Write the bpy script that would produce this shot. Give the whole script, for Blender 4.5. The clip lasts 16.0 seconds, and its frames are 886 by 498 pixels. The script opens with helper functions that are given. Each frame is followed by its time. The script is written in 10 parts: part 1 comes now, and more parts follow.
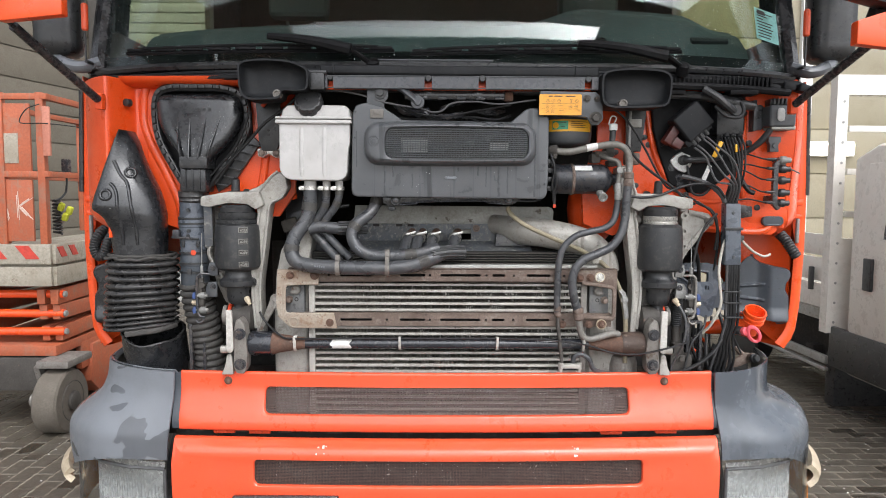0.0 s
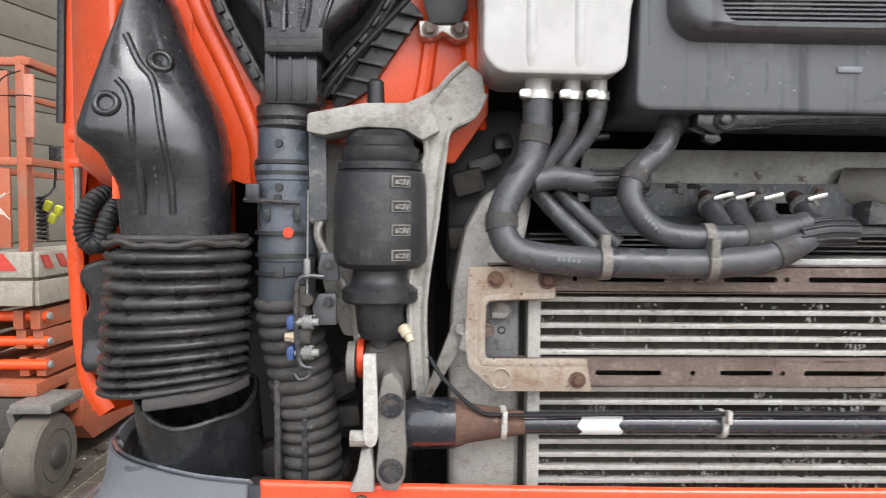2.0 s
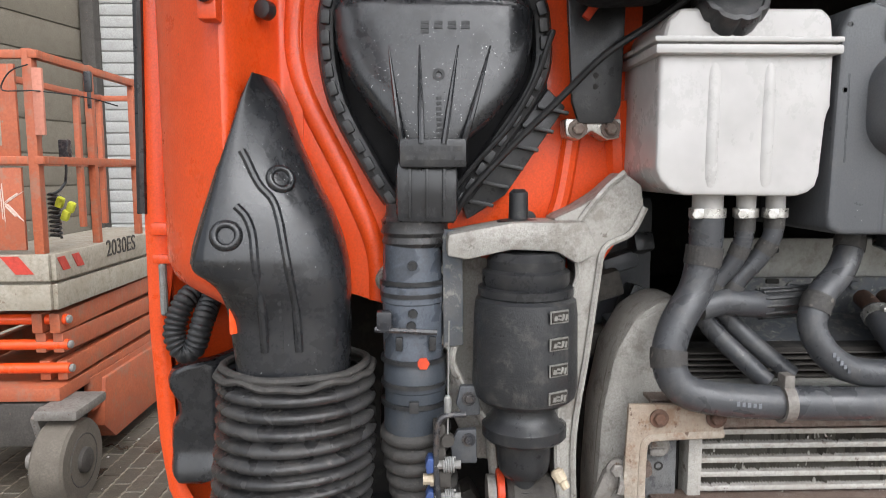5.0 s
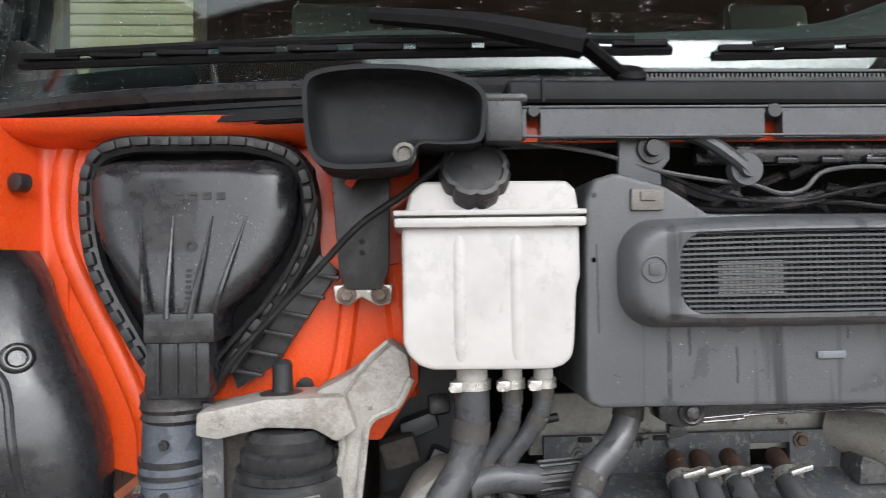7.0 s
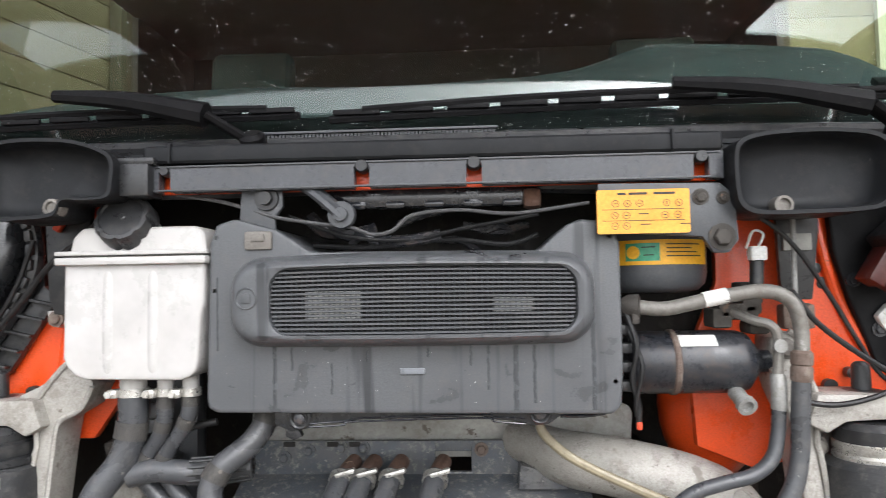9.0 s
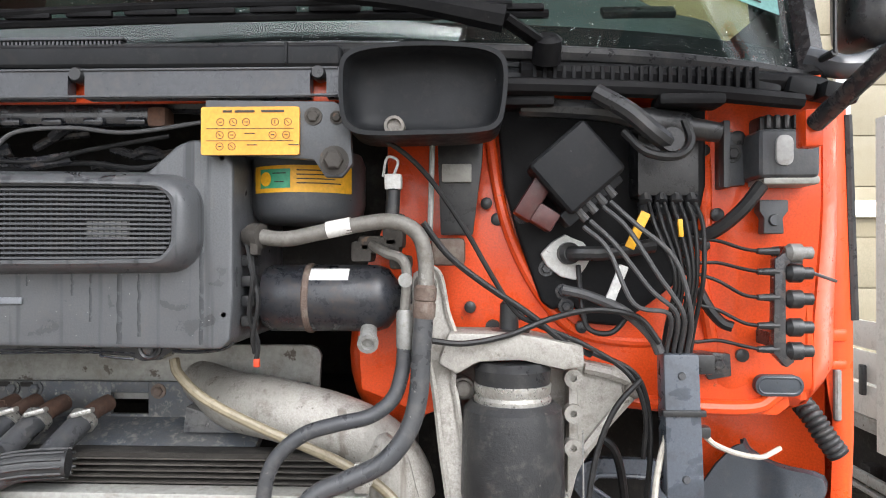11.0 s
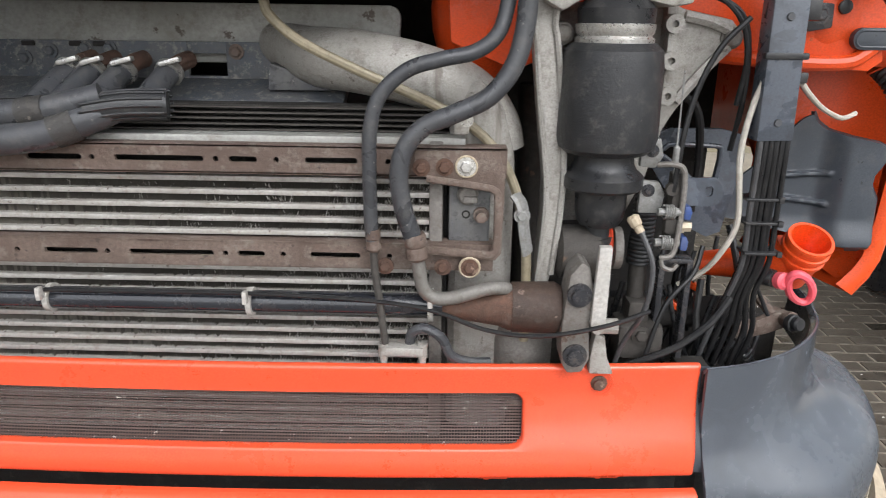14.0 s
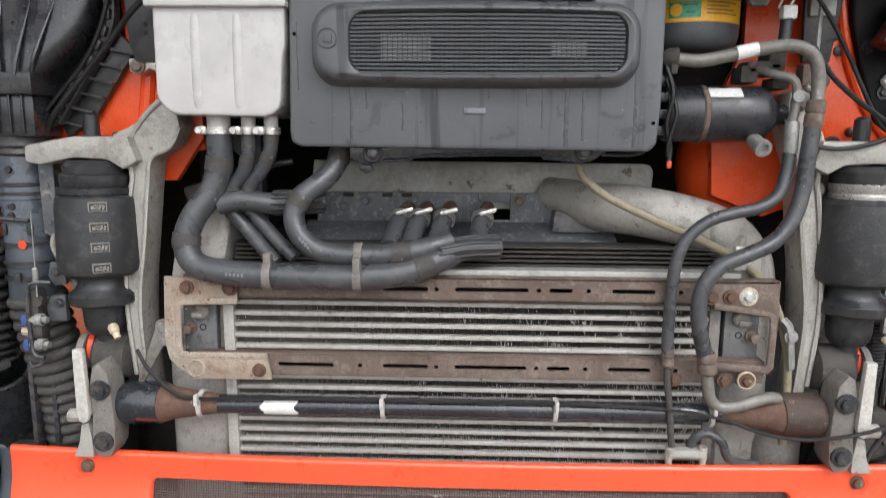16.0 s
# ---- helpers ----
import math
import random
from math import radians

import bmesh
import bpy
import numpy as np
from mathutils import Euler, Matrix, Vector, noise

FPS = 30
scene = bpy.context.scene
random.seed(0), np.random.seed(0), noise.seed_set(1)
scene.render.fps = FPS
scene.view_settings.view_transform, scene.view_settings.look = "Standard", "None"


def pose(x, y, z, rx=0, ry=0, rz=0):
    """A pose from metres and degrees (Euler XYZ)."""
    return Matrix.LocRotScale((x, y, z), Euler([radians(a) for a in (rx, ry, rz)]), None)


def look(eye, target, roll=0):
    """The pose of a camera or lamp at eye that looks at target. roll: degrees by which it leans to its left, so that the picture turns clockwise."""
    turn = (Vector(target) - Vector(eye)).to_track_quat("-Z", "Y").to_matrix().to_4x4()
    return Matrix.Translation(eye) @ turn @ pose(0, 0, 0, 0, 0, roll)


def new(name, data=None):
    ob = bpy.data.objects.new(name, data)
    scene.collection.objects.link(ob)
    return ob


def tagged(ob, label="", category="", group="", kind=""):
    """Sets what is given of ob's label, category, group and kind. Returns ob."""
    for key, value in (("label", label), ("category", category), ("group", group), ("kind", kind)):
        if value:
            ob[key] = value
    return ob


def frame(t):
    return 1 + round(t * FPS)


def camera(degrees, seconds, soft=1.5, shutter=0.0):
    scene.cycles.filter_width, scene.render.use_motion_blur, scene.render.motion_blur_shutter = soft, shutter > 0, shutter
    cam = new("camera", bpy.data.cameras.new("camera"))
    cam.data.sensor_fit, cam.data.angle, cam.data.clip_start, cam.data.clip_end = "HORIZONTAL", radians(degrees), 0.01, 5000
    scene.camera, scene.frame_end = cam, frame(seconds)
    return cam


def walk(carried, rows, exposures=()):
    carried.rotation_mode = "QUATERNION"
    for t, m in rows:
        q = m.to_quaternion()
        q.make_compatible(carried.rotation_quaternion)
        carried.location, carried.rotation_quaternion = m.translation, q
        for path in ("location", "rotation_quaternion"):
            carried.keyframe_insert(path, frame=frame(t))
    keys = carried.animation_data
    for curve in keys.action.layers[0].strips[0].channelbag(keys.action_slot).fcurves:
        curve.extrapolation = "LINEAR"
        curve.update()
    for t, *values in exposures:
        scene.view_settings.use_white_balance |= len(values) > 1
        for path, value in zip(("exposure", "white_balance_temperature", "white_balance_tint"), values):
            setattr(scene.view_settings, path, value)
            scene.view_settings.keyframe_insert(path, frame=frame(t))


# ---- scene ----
cam = camera(66.4, 16.0, soft=0.8, shutter=0.2)
PATH = [
    (0, (-0.041, -2.116, 1.797), (-0.017, -0.123, 1.636), 0.3),
    (0.5, (-0.124, -1.881, 1.769), (-0.098, 0.116, 1.67), 0.7),
    (1, (-0.286, -1.576, 1.736), (-0.258, 0.421, 1.643), 0.5),
    (1.5, (-0.426, -1.243, 1.681), (-0.395, 0.755, 1.591), 0.5),
    (2, (-0.596, -0.982, 1.632), (-0.565, 1.015, 1.535), 0.4),
    (2.5, (-0.778, -0.851, 1.593), (-0.751, 1.128, 1.309), 0.0),
    (3, (-0.83, -0.813, 1.587), (-0.803, 1.131, 1.117), -0.3),
    (3.5, (-0.821, -0.816, 1.682), (-0.792, 1.121, 1.186), -0.3),
    (4, (-0.833, -0.828, 1.747), (-0.8, 1.109, 1.249), -0.1),
    (4.5, (-0.828, -0.838, 1.807), (-0.789, 1.121, 1.407), -0.0),
    (4.7, (-0.823, -0.848, 1.833), (-0.78, 1.126, 1.514), 0.0),
    (6.8, (-0.62, -0.803, 1.993), (-0.454, 1.19, 1.97), -1.0),
    (7, (-0.515, -0.819, 1.967), (-0.418, 1.178, 2.014), -0.9),
    (7.5, (-0.362, -0.864, 1.942), (-0.358, 1.133, 2.042), -0.7),
    (8, (-0.214, -0.969, 1.973), (-0.312, 1.026, 2.067), -0.8),
    (8.5, (-0.088, -1.009, 1.972), (-0.211, 0.985, 2.085), -0.9),
    (9, (0.114, -0.991, 1.97), (-0.005, 1.003, 2.082), -1.0),
    (9.5, (0.324, -0.959, 1.962), (0.224, 1.036, 2.053), -1.1),
    (9.7, (0.398, -0.937, 1.962), (0.301, 1.059, 2.048), -1.0),
    (11.8, (0.642, -0.868, 1.837), (0.579, 1.123, 1.665), 0.5),
    (12, (0.641, -0.855, 1.815), (0.581, 1.129, 1.567), 0.5),
    (12.5, (0.643, -0.843, 1.766), (0.586, 1.105, 1.318), 0.6),
    (13, (0.628, -0.847, 1.724), (0.577, 1.069, 1.152), 0.6),
    (13.5, (0.581, -0.875, 1.714), (0.535, 1.023, 1.087), 0.6),
    (14, (0.476, -0.922, 1.727), (0.434, 0.975, 1.096), 0.7),
    (14.5, (0.313, -0.971, 1.711), (0.273, 0.932, 1.099), 0.8),
    (15, (0.122, -1.065, 1.712), (0.068, 0.841, 1.108), 0.6),
    (15.5, (0.024, -1.119, 1.739), (-0.038, 0.799, 1.174), 0.4),
    (16, (-0.008, -1.137, 1.801), (-0.07, 0.836, 1.482), 0.4),
]
walk(cam, [(t, look(eye, target, roll)) for t, eye, target, roll in PATH],
     exposures=[(t, stops, 6150, 10) for t, stops in ((0, 0.72), (0.5, 0.64), (1, 0.55), (1.5, 0.62), (2, 0.88), (3.5, 0.95), (4.5, 0.82), (7, 0.98), (8, 1.1), (9, 1.2), (9.6, 1.1), (12, 1.3), (12.5, 1.35), (13, 0.85), (14, 0.58), (15, 0.75), (16, 0.66))])

# ---- light ----
world = bpy.data.worlds.new("sky")
scene.world = world
world.use_nodes = True
_n, _l = world.node_tree.nodes, world.node_tree.links
_sky = _n.new("ShaderNodeTexSky")
_sky.sky_type, _sky.sun_disc = "NISHITA", False
_sky.sun_elevation, _sky.sun_rotation = radians(50), radians(150)
_sky.dust_density, _sky.ozone_density = 6.0, 1.0
_hsv = _n.new("ShaderNodeHueSaturation")
_hsv.inputs["Saturation"].default_value = 0.25
_bg = _n["Background"]
_bg.inputs["Strength"].default_value = 0.15
_l.new(_sky.outputs[0], _hsv.inputs["Color"])
_l.new(_hsv.outputs[0], _bg.inputs["Color"])
sun = new("sun", bpy.data.lights.new("sun", "SUN"))
sun.data.energy, sun.data.angle, sun.data.color = 1.6, radians(110), (1.0, 0.97, 0.93)
sun.matrix_world = look((0.3, -4.0, 5.5), (0.0, 0.0, 1.6))
scene.view_settings.exposure = 0.6

# ---- materials ----


def surface(name, base, other=None, rough=0.5, metal=0.0, fine=120.0, broad=6.0, mix=0.5, bump=0.15, speck=None, specks=0.0, speck_size=160.0, coat=0.0, spec=0.5, streak=None, streaks=0.0, dirt=0.5, dirt_colour=None, wet=0.0, wet_size=5.0, wet_dark=0.6, wet_edge=0.015):
    """A painted, moulded or cast surface: broad patches, fine grain, specks of dirt and a fine relief."""
    m = bpy.data.materials.new(name)
    m.use_nodes = True
    n, l = m.node_tree.nodes, m.node_tree.links
    b = n["Principled BSDF"]
    b.inputs["Metallic"].default_value = metal
    b.inputs["Coat Weight"].default_value = coat
    b.inputs["Specular IOR Level"].default_value = spec
    tc = n.new("ShaderNodeTexCoord")
    oi = n.new("ShaderNodeObjectInfo")
    shift = n.new("ShaderNodeVectorMath")
    shift.operation = "SCALE"
    shift.inputs[0].default_value = (7.3, 3.1, 5.7)
    l.new(oi.outputs["Random"], shift.inputs["Scale"])
    add = n.new("ShaderNodeVectorMath")
    l.new(tc.outputs["Object"], add.inputs[0])
    l.new(shift.outputs[0], add.inputs[1])

    def noise_node(scale, detail):
        t = n.new("ShaderNodeTexNoise")
        t.inputs["Scale"].default_value, t.inputs["Detail"].default_value = scale, detail
        t.inputs["Roughness"].default_value = 0.62
        l.new(add.outputs[0], t.inputs["Vector"])
        return t

    def ramp(src, lo, hi):
        r = n.new("ShaderNodeMapRange")
        r.inputs["From Min"].default_value, r.inputs["From Max"].default_value = lo, hi
        l.new(src, r.inputs["Value"])
        return r.outputs[0]

    def blend(fac, a, c):
        x = n.new("ShaderNodeMix")
        x.data_type = "RGBA"
        l.new(fac, x.inputs[0])
        for socket, v in ((x.inputs[6], a), (x.inputs[7], c)):
            if isinstance(v, tuple):
                socket.default_value = (*v, 1.0)
            else:
                l.new(v, socket)
        return x.outputs[2]

    big, small = noise_node(broad, 5.0), noise_node(fine, 3.0)
    other = other or tuple(c * 0.72 for c in base)
    col = blend(ramp(big.outputs["Fac"], 0.62 - mix * 0.4, 0.62 + 0.12), base, other)
    col = blend(ramp(small.outputs["Fac"], 0.35, 0.75), col, blend(big.outputs["Fac"], tuple(c * 0.62 for c in base), other))
    if speck:
        sp = noise_node(speck_size, 4.0)
        col = blend(ramp(sp.outputs["Fac"], 0.72 - specks, 0.76 - specks * 0.9), col, speck)
    mid = noise_node(broad * 3.6, 8.0)
    mid.inputs["Roughness"].default_value = 0.74
    if dirt:
        lum = sum(base) / 3
        tone = dirt_colour or (tuple(c * 0.45 + d for c, d in zip(base, (0.072, 0.066, 0.058))) if lum < 0.13 else tuple(c * d for c, d in zip(base, (0.52, 0.47, 0.41))))
        amount = n.new("ShaderNodeMath")
        amount.operation = "MULTIPLY"
        amount.inputs[1].default_value = dirt
        l.new(ramp(mid.outputs["Fac"], 0.52, 0.63), amount.inputs[0])
        col = blend(amount.outputs[0], col, tone)
    if streak:
        mp = n.new("ShaderNodeMapping")
        mp.inputs["Scale"].default_value = (1.0, 1.0, 0.045)
        l.new(add.outputs[0], mp.inputs["Vector"])
        st = noise_node(34.0, 3.0)
        l.new(mp.outputs[0], st.inputs["Vector"])
        col = blend(ramp(st.outputs["Fac"], 0.70 - streaks, 0.78 - streaks), col, streak)
    film = None
    if wet:
        wn = noise_node(wet_size, 3.0)
        wn.inputs["Distortion"].default_value = 0.6
        film = ramp(wn.outputs["Fac"], 0.66 - wet * 0.3, 0.66 + wet_edge - wet * 0.3)
        dk = n.new("ShaderNodeMix")
        dk.data_type, dk.blend_type = "RGBA", "MULTIPLY"
        l.new(film, dk.inputs[0])
        l.new(col, dk.inputs[6])
        dk.inputs[7].default_value = (wet_dark, wet_dark, wet_dark, 1)
        col = dk.outputs[2]
    l.new(col, b.inputs["Base Color"])
    rg = n.new("ShaderNodeMapRange")
    rg.inputs["To Min"].default_value, rg.inputs["To Max"].default_value = max(rough - 0.16, 0.03), min(rough + 0.2, 1.0)
    rg.inputs["From Min"].default_value, rg.inputs["From Max"].default_value = 0.3, 0.7
    l.new(mid.outputs["Fac"], rg.inputs["Value"])
    if film:
        mr_ = n.new("ShaderNodeMix")
        l.new(film, mr_.inputs[0])
        l.new(rg.outputs[0], mr_.inputs[2])
        mr_.inputs[3].default_value = max(rough * 0.38, 0.1)
        l.new(mr_.outputs[0], b.inputs["Roughness"])
    else:
        l.new(rg.outputs[0], b.inputs["Roughness"])
    if bump:
        bp = n.new("ShaderNodeBump")
        bp.inputs["Strength"].default_value, bp.inputs["Distance"].default_value = bump, 0.002
        l.new(small.outputs["Fac"], bp.inputs["Height"])
        b2 = n.new("ShaderNodeBump")
        b2.inputs["Strength"].default_value, b2.inputs["Distance"].default_value = min(bump * 1.2, 0.5), 0.006
        l.new(mid.outputs["Fac"], b2.inputs["Height"])
        l.new(bp.outputs[0], b2.inputs["Normal"])
        l.new(b2.outputs[0], b.inputs["Normal"])
    return m


M = {}
M["orange"] = surface("orange_paint", (0.82, 0.088, 0.013), (0.74, 0.070, 0.010), 0.33, fine=300, broad=3, mix=0.3, bump=0.03, speck=(0.34, 0.09, 0.04), specks=0.02, speck_size=70, coat=0.25, spec=0.45, dirt=0.10, streak=(0.70, 0.062, 0.010), streaks=0.07)
M["orange_old"] = surface("faded_orange_paint", (0.42, 0.106, 0.042), (0.31, 0.084, 0.042), 0.55, fine=60, broad=2.2, mix=0.6, bump=0.1, speck=(0.25, 0.16, 0.11), specks=0.05, speck_size=24, dirt=0.6, dirt_colour=(0.24, 0.15, 0.105), streak=(0.27, 0.12, 0.075), streaks=0.08)
M["grey"] = surface("grey_plastic", (0.18, 0.191, 0.21), (0.158, 0.168, 0.187), 0.42, dirt=0.12, fine=600, broad=3, mix=0.4, bump=0.05, wet=0.42, wet_size=4.6, wet_dark=0.58)
M["grey_damp"] = surface("damp_grey_plastic_corner", (0.098, 0.109, 0.126), (0.080, 0.090, 0.105), 0.27, dirt=0.08, fine=600, broad=4, mix=0.5, bump=0.03, wet=0.62, wet_size=5.0, wet_dark=0.82, wet_edge=0.10)
# bluer copy of the orange, the sky's sheen mixed into its base
M["orange_front"] = surface("orange_panel_with_sheen", (0.80, 0.092, 0.032), (0.73, 0.078, 0.026), 0.34, fine=300, broad=3, mix=0.3, bump=0.02, speck=(0.50, 0.13, 0.07), specks=0.012, speck_size=90, coat=0.5, spec=0.5, dirt=0.10, streak=(0.69, 0.082, 0.03), streaks=0.07)
M["black"] = surface("black_plastic", (0.018, 0.019, 0.021), (0.032, 0.032, 0.033), 0.33, dirt=0.35, fine=350, broad=9, bump=0.1, speck=(0.085, 0.08, 0.075), specks=0.015, speck_size=90)
M["black_wet"] = surface("wet_black_plastic", (0.017, 0.018, 0.020), (0.026, 0.027, 0.030), 0.27, dirt=0.15, coat=0.25, fine=260, broad=10, bump=0.05, speck=(0.085, 0.085, 0.085), specks=0.015, speck_size=140, wet=0.5, wet_size=9.0, wet_dark=0.8, wet_edge=0.14, streak=(0.020, 0.022, 0.025), streaks=0.09)
M["dark"] = surface("dark_housing", (0.074, 0.078, 0.085), (0.056, 0.060, 0.066), 0.40, fine=420, broad=7, bump=0.1, speck=(0.12, 0.117, 0.112), specks=0.025, speck_size=75, streak=(0.036, 0.038, 0.042), streaks=0.085, dirt=0.4)
M["housing"] = surface("wet_grey_housing", (0.098, 0.102, 0.109), (0.078, 0.082, 0.088), 0.38, fine=420, broad=6, bump=0.08, speck=(0.15, 0.148, 0.143), specks=0.03, speck_size=75, streak=(0.034, 0.036, 0.040), streaks=0.12, dirt=0.3, wet=0.22, wet_size=7.0, wet_dark=0.76, wet_edge=0.1)
M["blue_grey"] = surface("blue_grey_plastic", (0.115, 0.13, 0.156), (0.083, 0.095, 0.115), 0.34, fine=300, broad=10, bump=0.06, speck=(0.03, 0.033, 0.04), specks=0.035, speck_size=30, wet=0.5, wet_size=14.0, wet_dark=0.7, wet_edge=0.06)
M["splash"] = surface("splash_panel_plastic", (0.052, 0.061, 0.074), (0.040, 0.047, 0.057), 0.40, fine=380, broad=8, mix=0.4, bump=0.08, speck=(0.018, 0.019, 0.021), specks=0.03, speck_size=60, dirt=0.3)
M["rubber"] = surface("rubber", (0.021, 0.022, 0.024), (0.036, 0.037, 0.038), 0.4, fine=260, broad=12, bump=0.2, speck=(0.11, 0.10, 0.09), specks=0.02, speck_size=80)
M["rubber_dirty"] = surface("dusty_rubber", (0.029, 0.029, 0.031), (0.060, 0.057, 0.054), 0.40, fine=160, broad=22, mix=0.5, bump=0.25, speck=(0.13, 0.115, 0.10), specks=0.045, speck_size=55, wet=0.6, wet_size=13.0, wet_dark=0.7, wet_edge=0.06)
M["rubber_dusty"] = surface("dust_caked_rubber", (0.062, 0.058, 0.053), (0.034, 0.032, 0.031), 0.65, fine=160, broad=18, mix=0.6, bump=0.4, speck=(0.15, 0.135, 0.115), specks=0.07, speck_size=70)
M["hose"] = surface("grey_rubber_hose", (0.046, 0.049, 0.055), (0.068, 0.069, 0.073), 0.36, fine=180, broad=10, mix=0.7, bump=0.15, speck=(0.24, 0.23, 0.21), specks=0.03, speck_size=110, dirt=0.5, dirt_colour=(0.105, 0.102, 0.098), wet=0.35, wet_size=16.0, wet_dark=0.85, wet_edge=0.08)
M["white_tank"] = surface("white_plastic", (0.50, 0.487, 0.475), (0.485, 0.47, 0.45), 0.3, dirt=0.02, fine=14, broad=4, mix=0.4, bump=0.02, streak=(0.52, 0.50, 0.46), streaks=0.03)
M["cast"] = surface("cast_aluminium", (0.46, 0.44, 0.405), (0.31, 0.295, 0.265), 0.58, 0.25, fine=320, broad=7, mix=0.6, bump=0.45, speck=(0.15, 0.13, 0.11), specks=0.06, speck_size=40, dirt=0.65, dirt_colour=(0.20, 0.18, 0.155), streak=(0.22, 0.20, 0.175), streaks=0.07)
M["cast_dark"] = surface("stained_cast_metal", (0.24, 0.225, 0.205), (0.15, 0.135, 0.12), 0.6, 0.25, fine=220, broad=14, mix=0.6, bump=0.3, speck=(0.10, 0.065, 0.045), specks=0.08, speck_size=50)
M["fin"] = surface("radiator_tube", (0.48, 0.465, 0.435), (0.34, 0.315, 0.28), 0.55, 0.3, fine=220, broad=16, mix=0.6, bump=0.25, speck=(0.12, 0.095, 0.08), specks=0.07, speck_size=80)
M["core"] = surface("radiator_fin", (0.125, 0.115, 0.098), (0.058, 0.052, 0.043), 0.6, 0.2, fine=150, broad=9, mix=0.75, bump=0.2, speck=(0.55, 0.53, 0.49), specks=0.06, speck_size=100)
# lit copy of the fins: brighter light on the left put into colour
M["core_lit"] = surface("lit_radiator_fin", (0.25, 0.235, 0.205), (0.13, 0.12, 0.10), 0.6, 0.2, fine=150, broad=9, mix=0.75, bump=0.2, speck=(0.50, 0.48, 0.45), specks=0.03, speck_size=130)
M["rust"] = surface("rusty_steel", (0.20, 0.150, 0.122), (0.085, 0.056, 0.043), 0.66, 0.1, fine=160, broad=12, mix=0.8, bump=0.6, speck=(0.07, 0.05, 0.042), specks=0.07, speck_size=55, dirt=0.4, dirt_colour=(0.28, 0.25, 0.215))
M["rust_pale"] = surface("pale_dusty_rust", (0.40, 0.355, 0.295), (0.27, 0.20, 0.145), 0.75, 0.1, fine=160, broad=12, mix=0.7, bump=0.5, speck=(0.11, 0.07, 0.05), specks=0.08, speck_size=60, dirt=0.7, dirt_colour=(0.22, 0.13, 0.08))
M["rust_brown"] = surface("brown_rust", (0.15, 0.078, 0.05), (0.06, 0.036, 0.028), 0.8, 0.05, fine=140, broad=20, mix=0.7, bump=0.5, speck=(0.26, 0.18, 0.13), specks=0.06, speck_size=40)
M["dull_pipe"] = surface("dull_aluminium_pipe", (0.235, 0.225, 0.205), (0.15, 0.14, 0.125), 0.55, 0.3, fine=150, broad=16, mix=0.7, bump=0.2, speck=(0.34, 0.33, 0.31), specks=0.05, speck_size=40)
M["sooty_rust"] = surface("sooty_rust", (0.075, 0.045, 0.032), (0.030, 0.022, 0.018), 0.6, 0.1, fine=140, broad=16, mix=0.8, bump=0.4, speck=(0.20, 0.15, 0.12), specks=0.05, speck_size=40)
M["steel"] = surface("grey_steel", (0.33, 0.33, 0.32), (0.22, 0.215, 0.20), 0.5, 0.3, fine=200, broad=20, mix=0.6, bump=0.2, speck=(0.12, 0.09, 0.07), specks=0.05, speck_size=60)
M["zinc"] = surface("bright_zinc", (0.68, 0.67, 0.64), (0.5, 0.48, 0.44), 0.32, 0.75, fine=200, broad=30, bump=0.15)
M["drier_black"] = surface("rust_spotted_black_paint", (0.018, 0.020, 0.025), (0.035, 0.036, 0.040), 0.3, fine=120, broad=14, mix=0.4, bump=0.1, speck=(0.17, 0.10, 0.065), specks=0.06, speck_size=45, dirt=0.5, dirt_colour=(0.07, 0.05, 0.04))
M["bar_black"] = surface("gloss_black_bar", (0.016, 0.018, 0.024), (0.030, 0.032, 0.038), 0.2, fine=120, broad=10, mix=0.4, bump=0.05, speck=(0.20, 0.19, 0.18), specks=0.02, speck_size=90, coat=0.5, dirt=0.2, dirt_colour=(0.06, 0.05, 0.045))
M["soiled_white"] = surface("soiled_white_paint", (0.52, 0.50, 0.465), (0.36, 0.34, 0.31), 0.5, fine=160, broad=20, mix=0.6, bump=0.1, speck=(0.2, 0.17, 0.14), specks=0.05, speck_size=60)
M["wet_run"] = surface("rain_wet_plastic", (0.056, 0.060, 0.066), (0.046, 0.050, 0.055), 0.2, fine=200, broad=20, bump=0.02, dirt=0.0)
M["black_metal"] = surface("black_painted_steel", (0.022, 0.024, 0.030), (0.06, 0.058, 0.058), 0.24, fine=120, broad=12, mix=0.5, bump=0.15, speck=(0.30, 0.27, 0.24), specks=0.045, speck_size=75, dirt=0.6, dirt_colour=(0.10, 0.075, 0.06))
M["blue_steel"] = surface("blue_black_steel", (0.075, 0.088, 0.105), (0.14, 0.135, 0.13), 0.45, 0.1, fine=150, broad=16, mix=0.5, bump=0.25, speck=(0.34, 0.32, 0.29), specks=0.06, speck_size=70, dirt=0.8, dirt_colour=(0.27, 0.26, 0.235))
M["mottled"] = surface("mottled_oily_casting", (0.105, 0.11, 0.12), (0.17, 0.165, 0.155), 0.5, 0.15, fine=160, broad=14, mix=0.6, bump=0.4, speck=(0.50, 0.48, 0.45), specks=0.06, speck_size=38, dirt=0.7, dirt_colour=(0.03, 0.031, 0.034))
M["pale_metal"] = surface("pale_sheet_metal", (0.42, 0.42, 0.395), (0.31, 0.305, 0.28), 0.55, 0.3, fine=120, broad=7, mix=0.6, bump=0.15, speck=(0.12, 0.10, 0.085), specks=0.06, speck_size=30)
M["reflector"] = surface("bright_reflector", (0.72, 0.73, 0.73), (0.60, 0.61, 0.61), 0.24, 0.55, fine=60, broad=8, mix=0.4, bump=0.03, dirt=0.15)
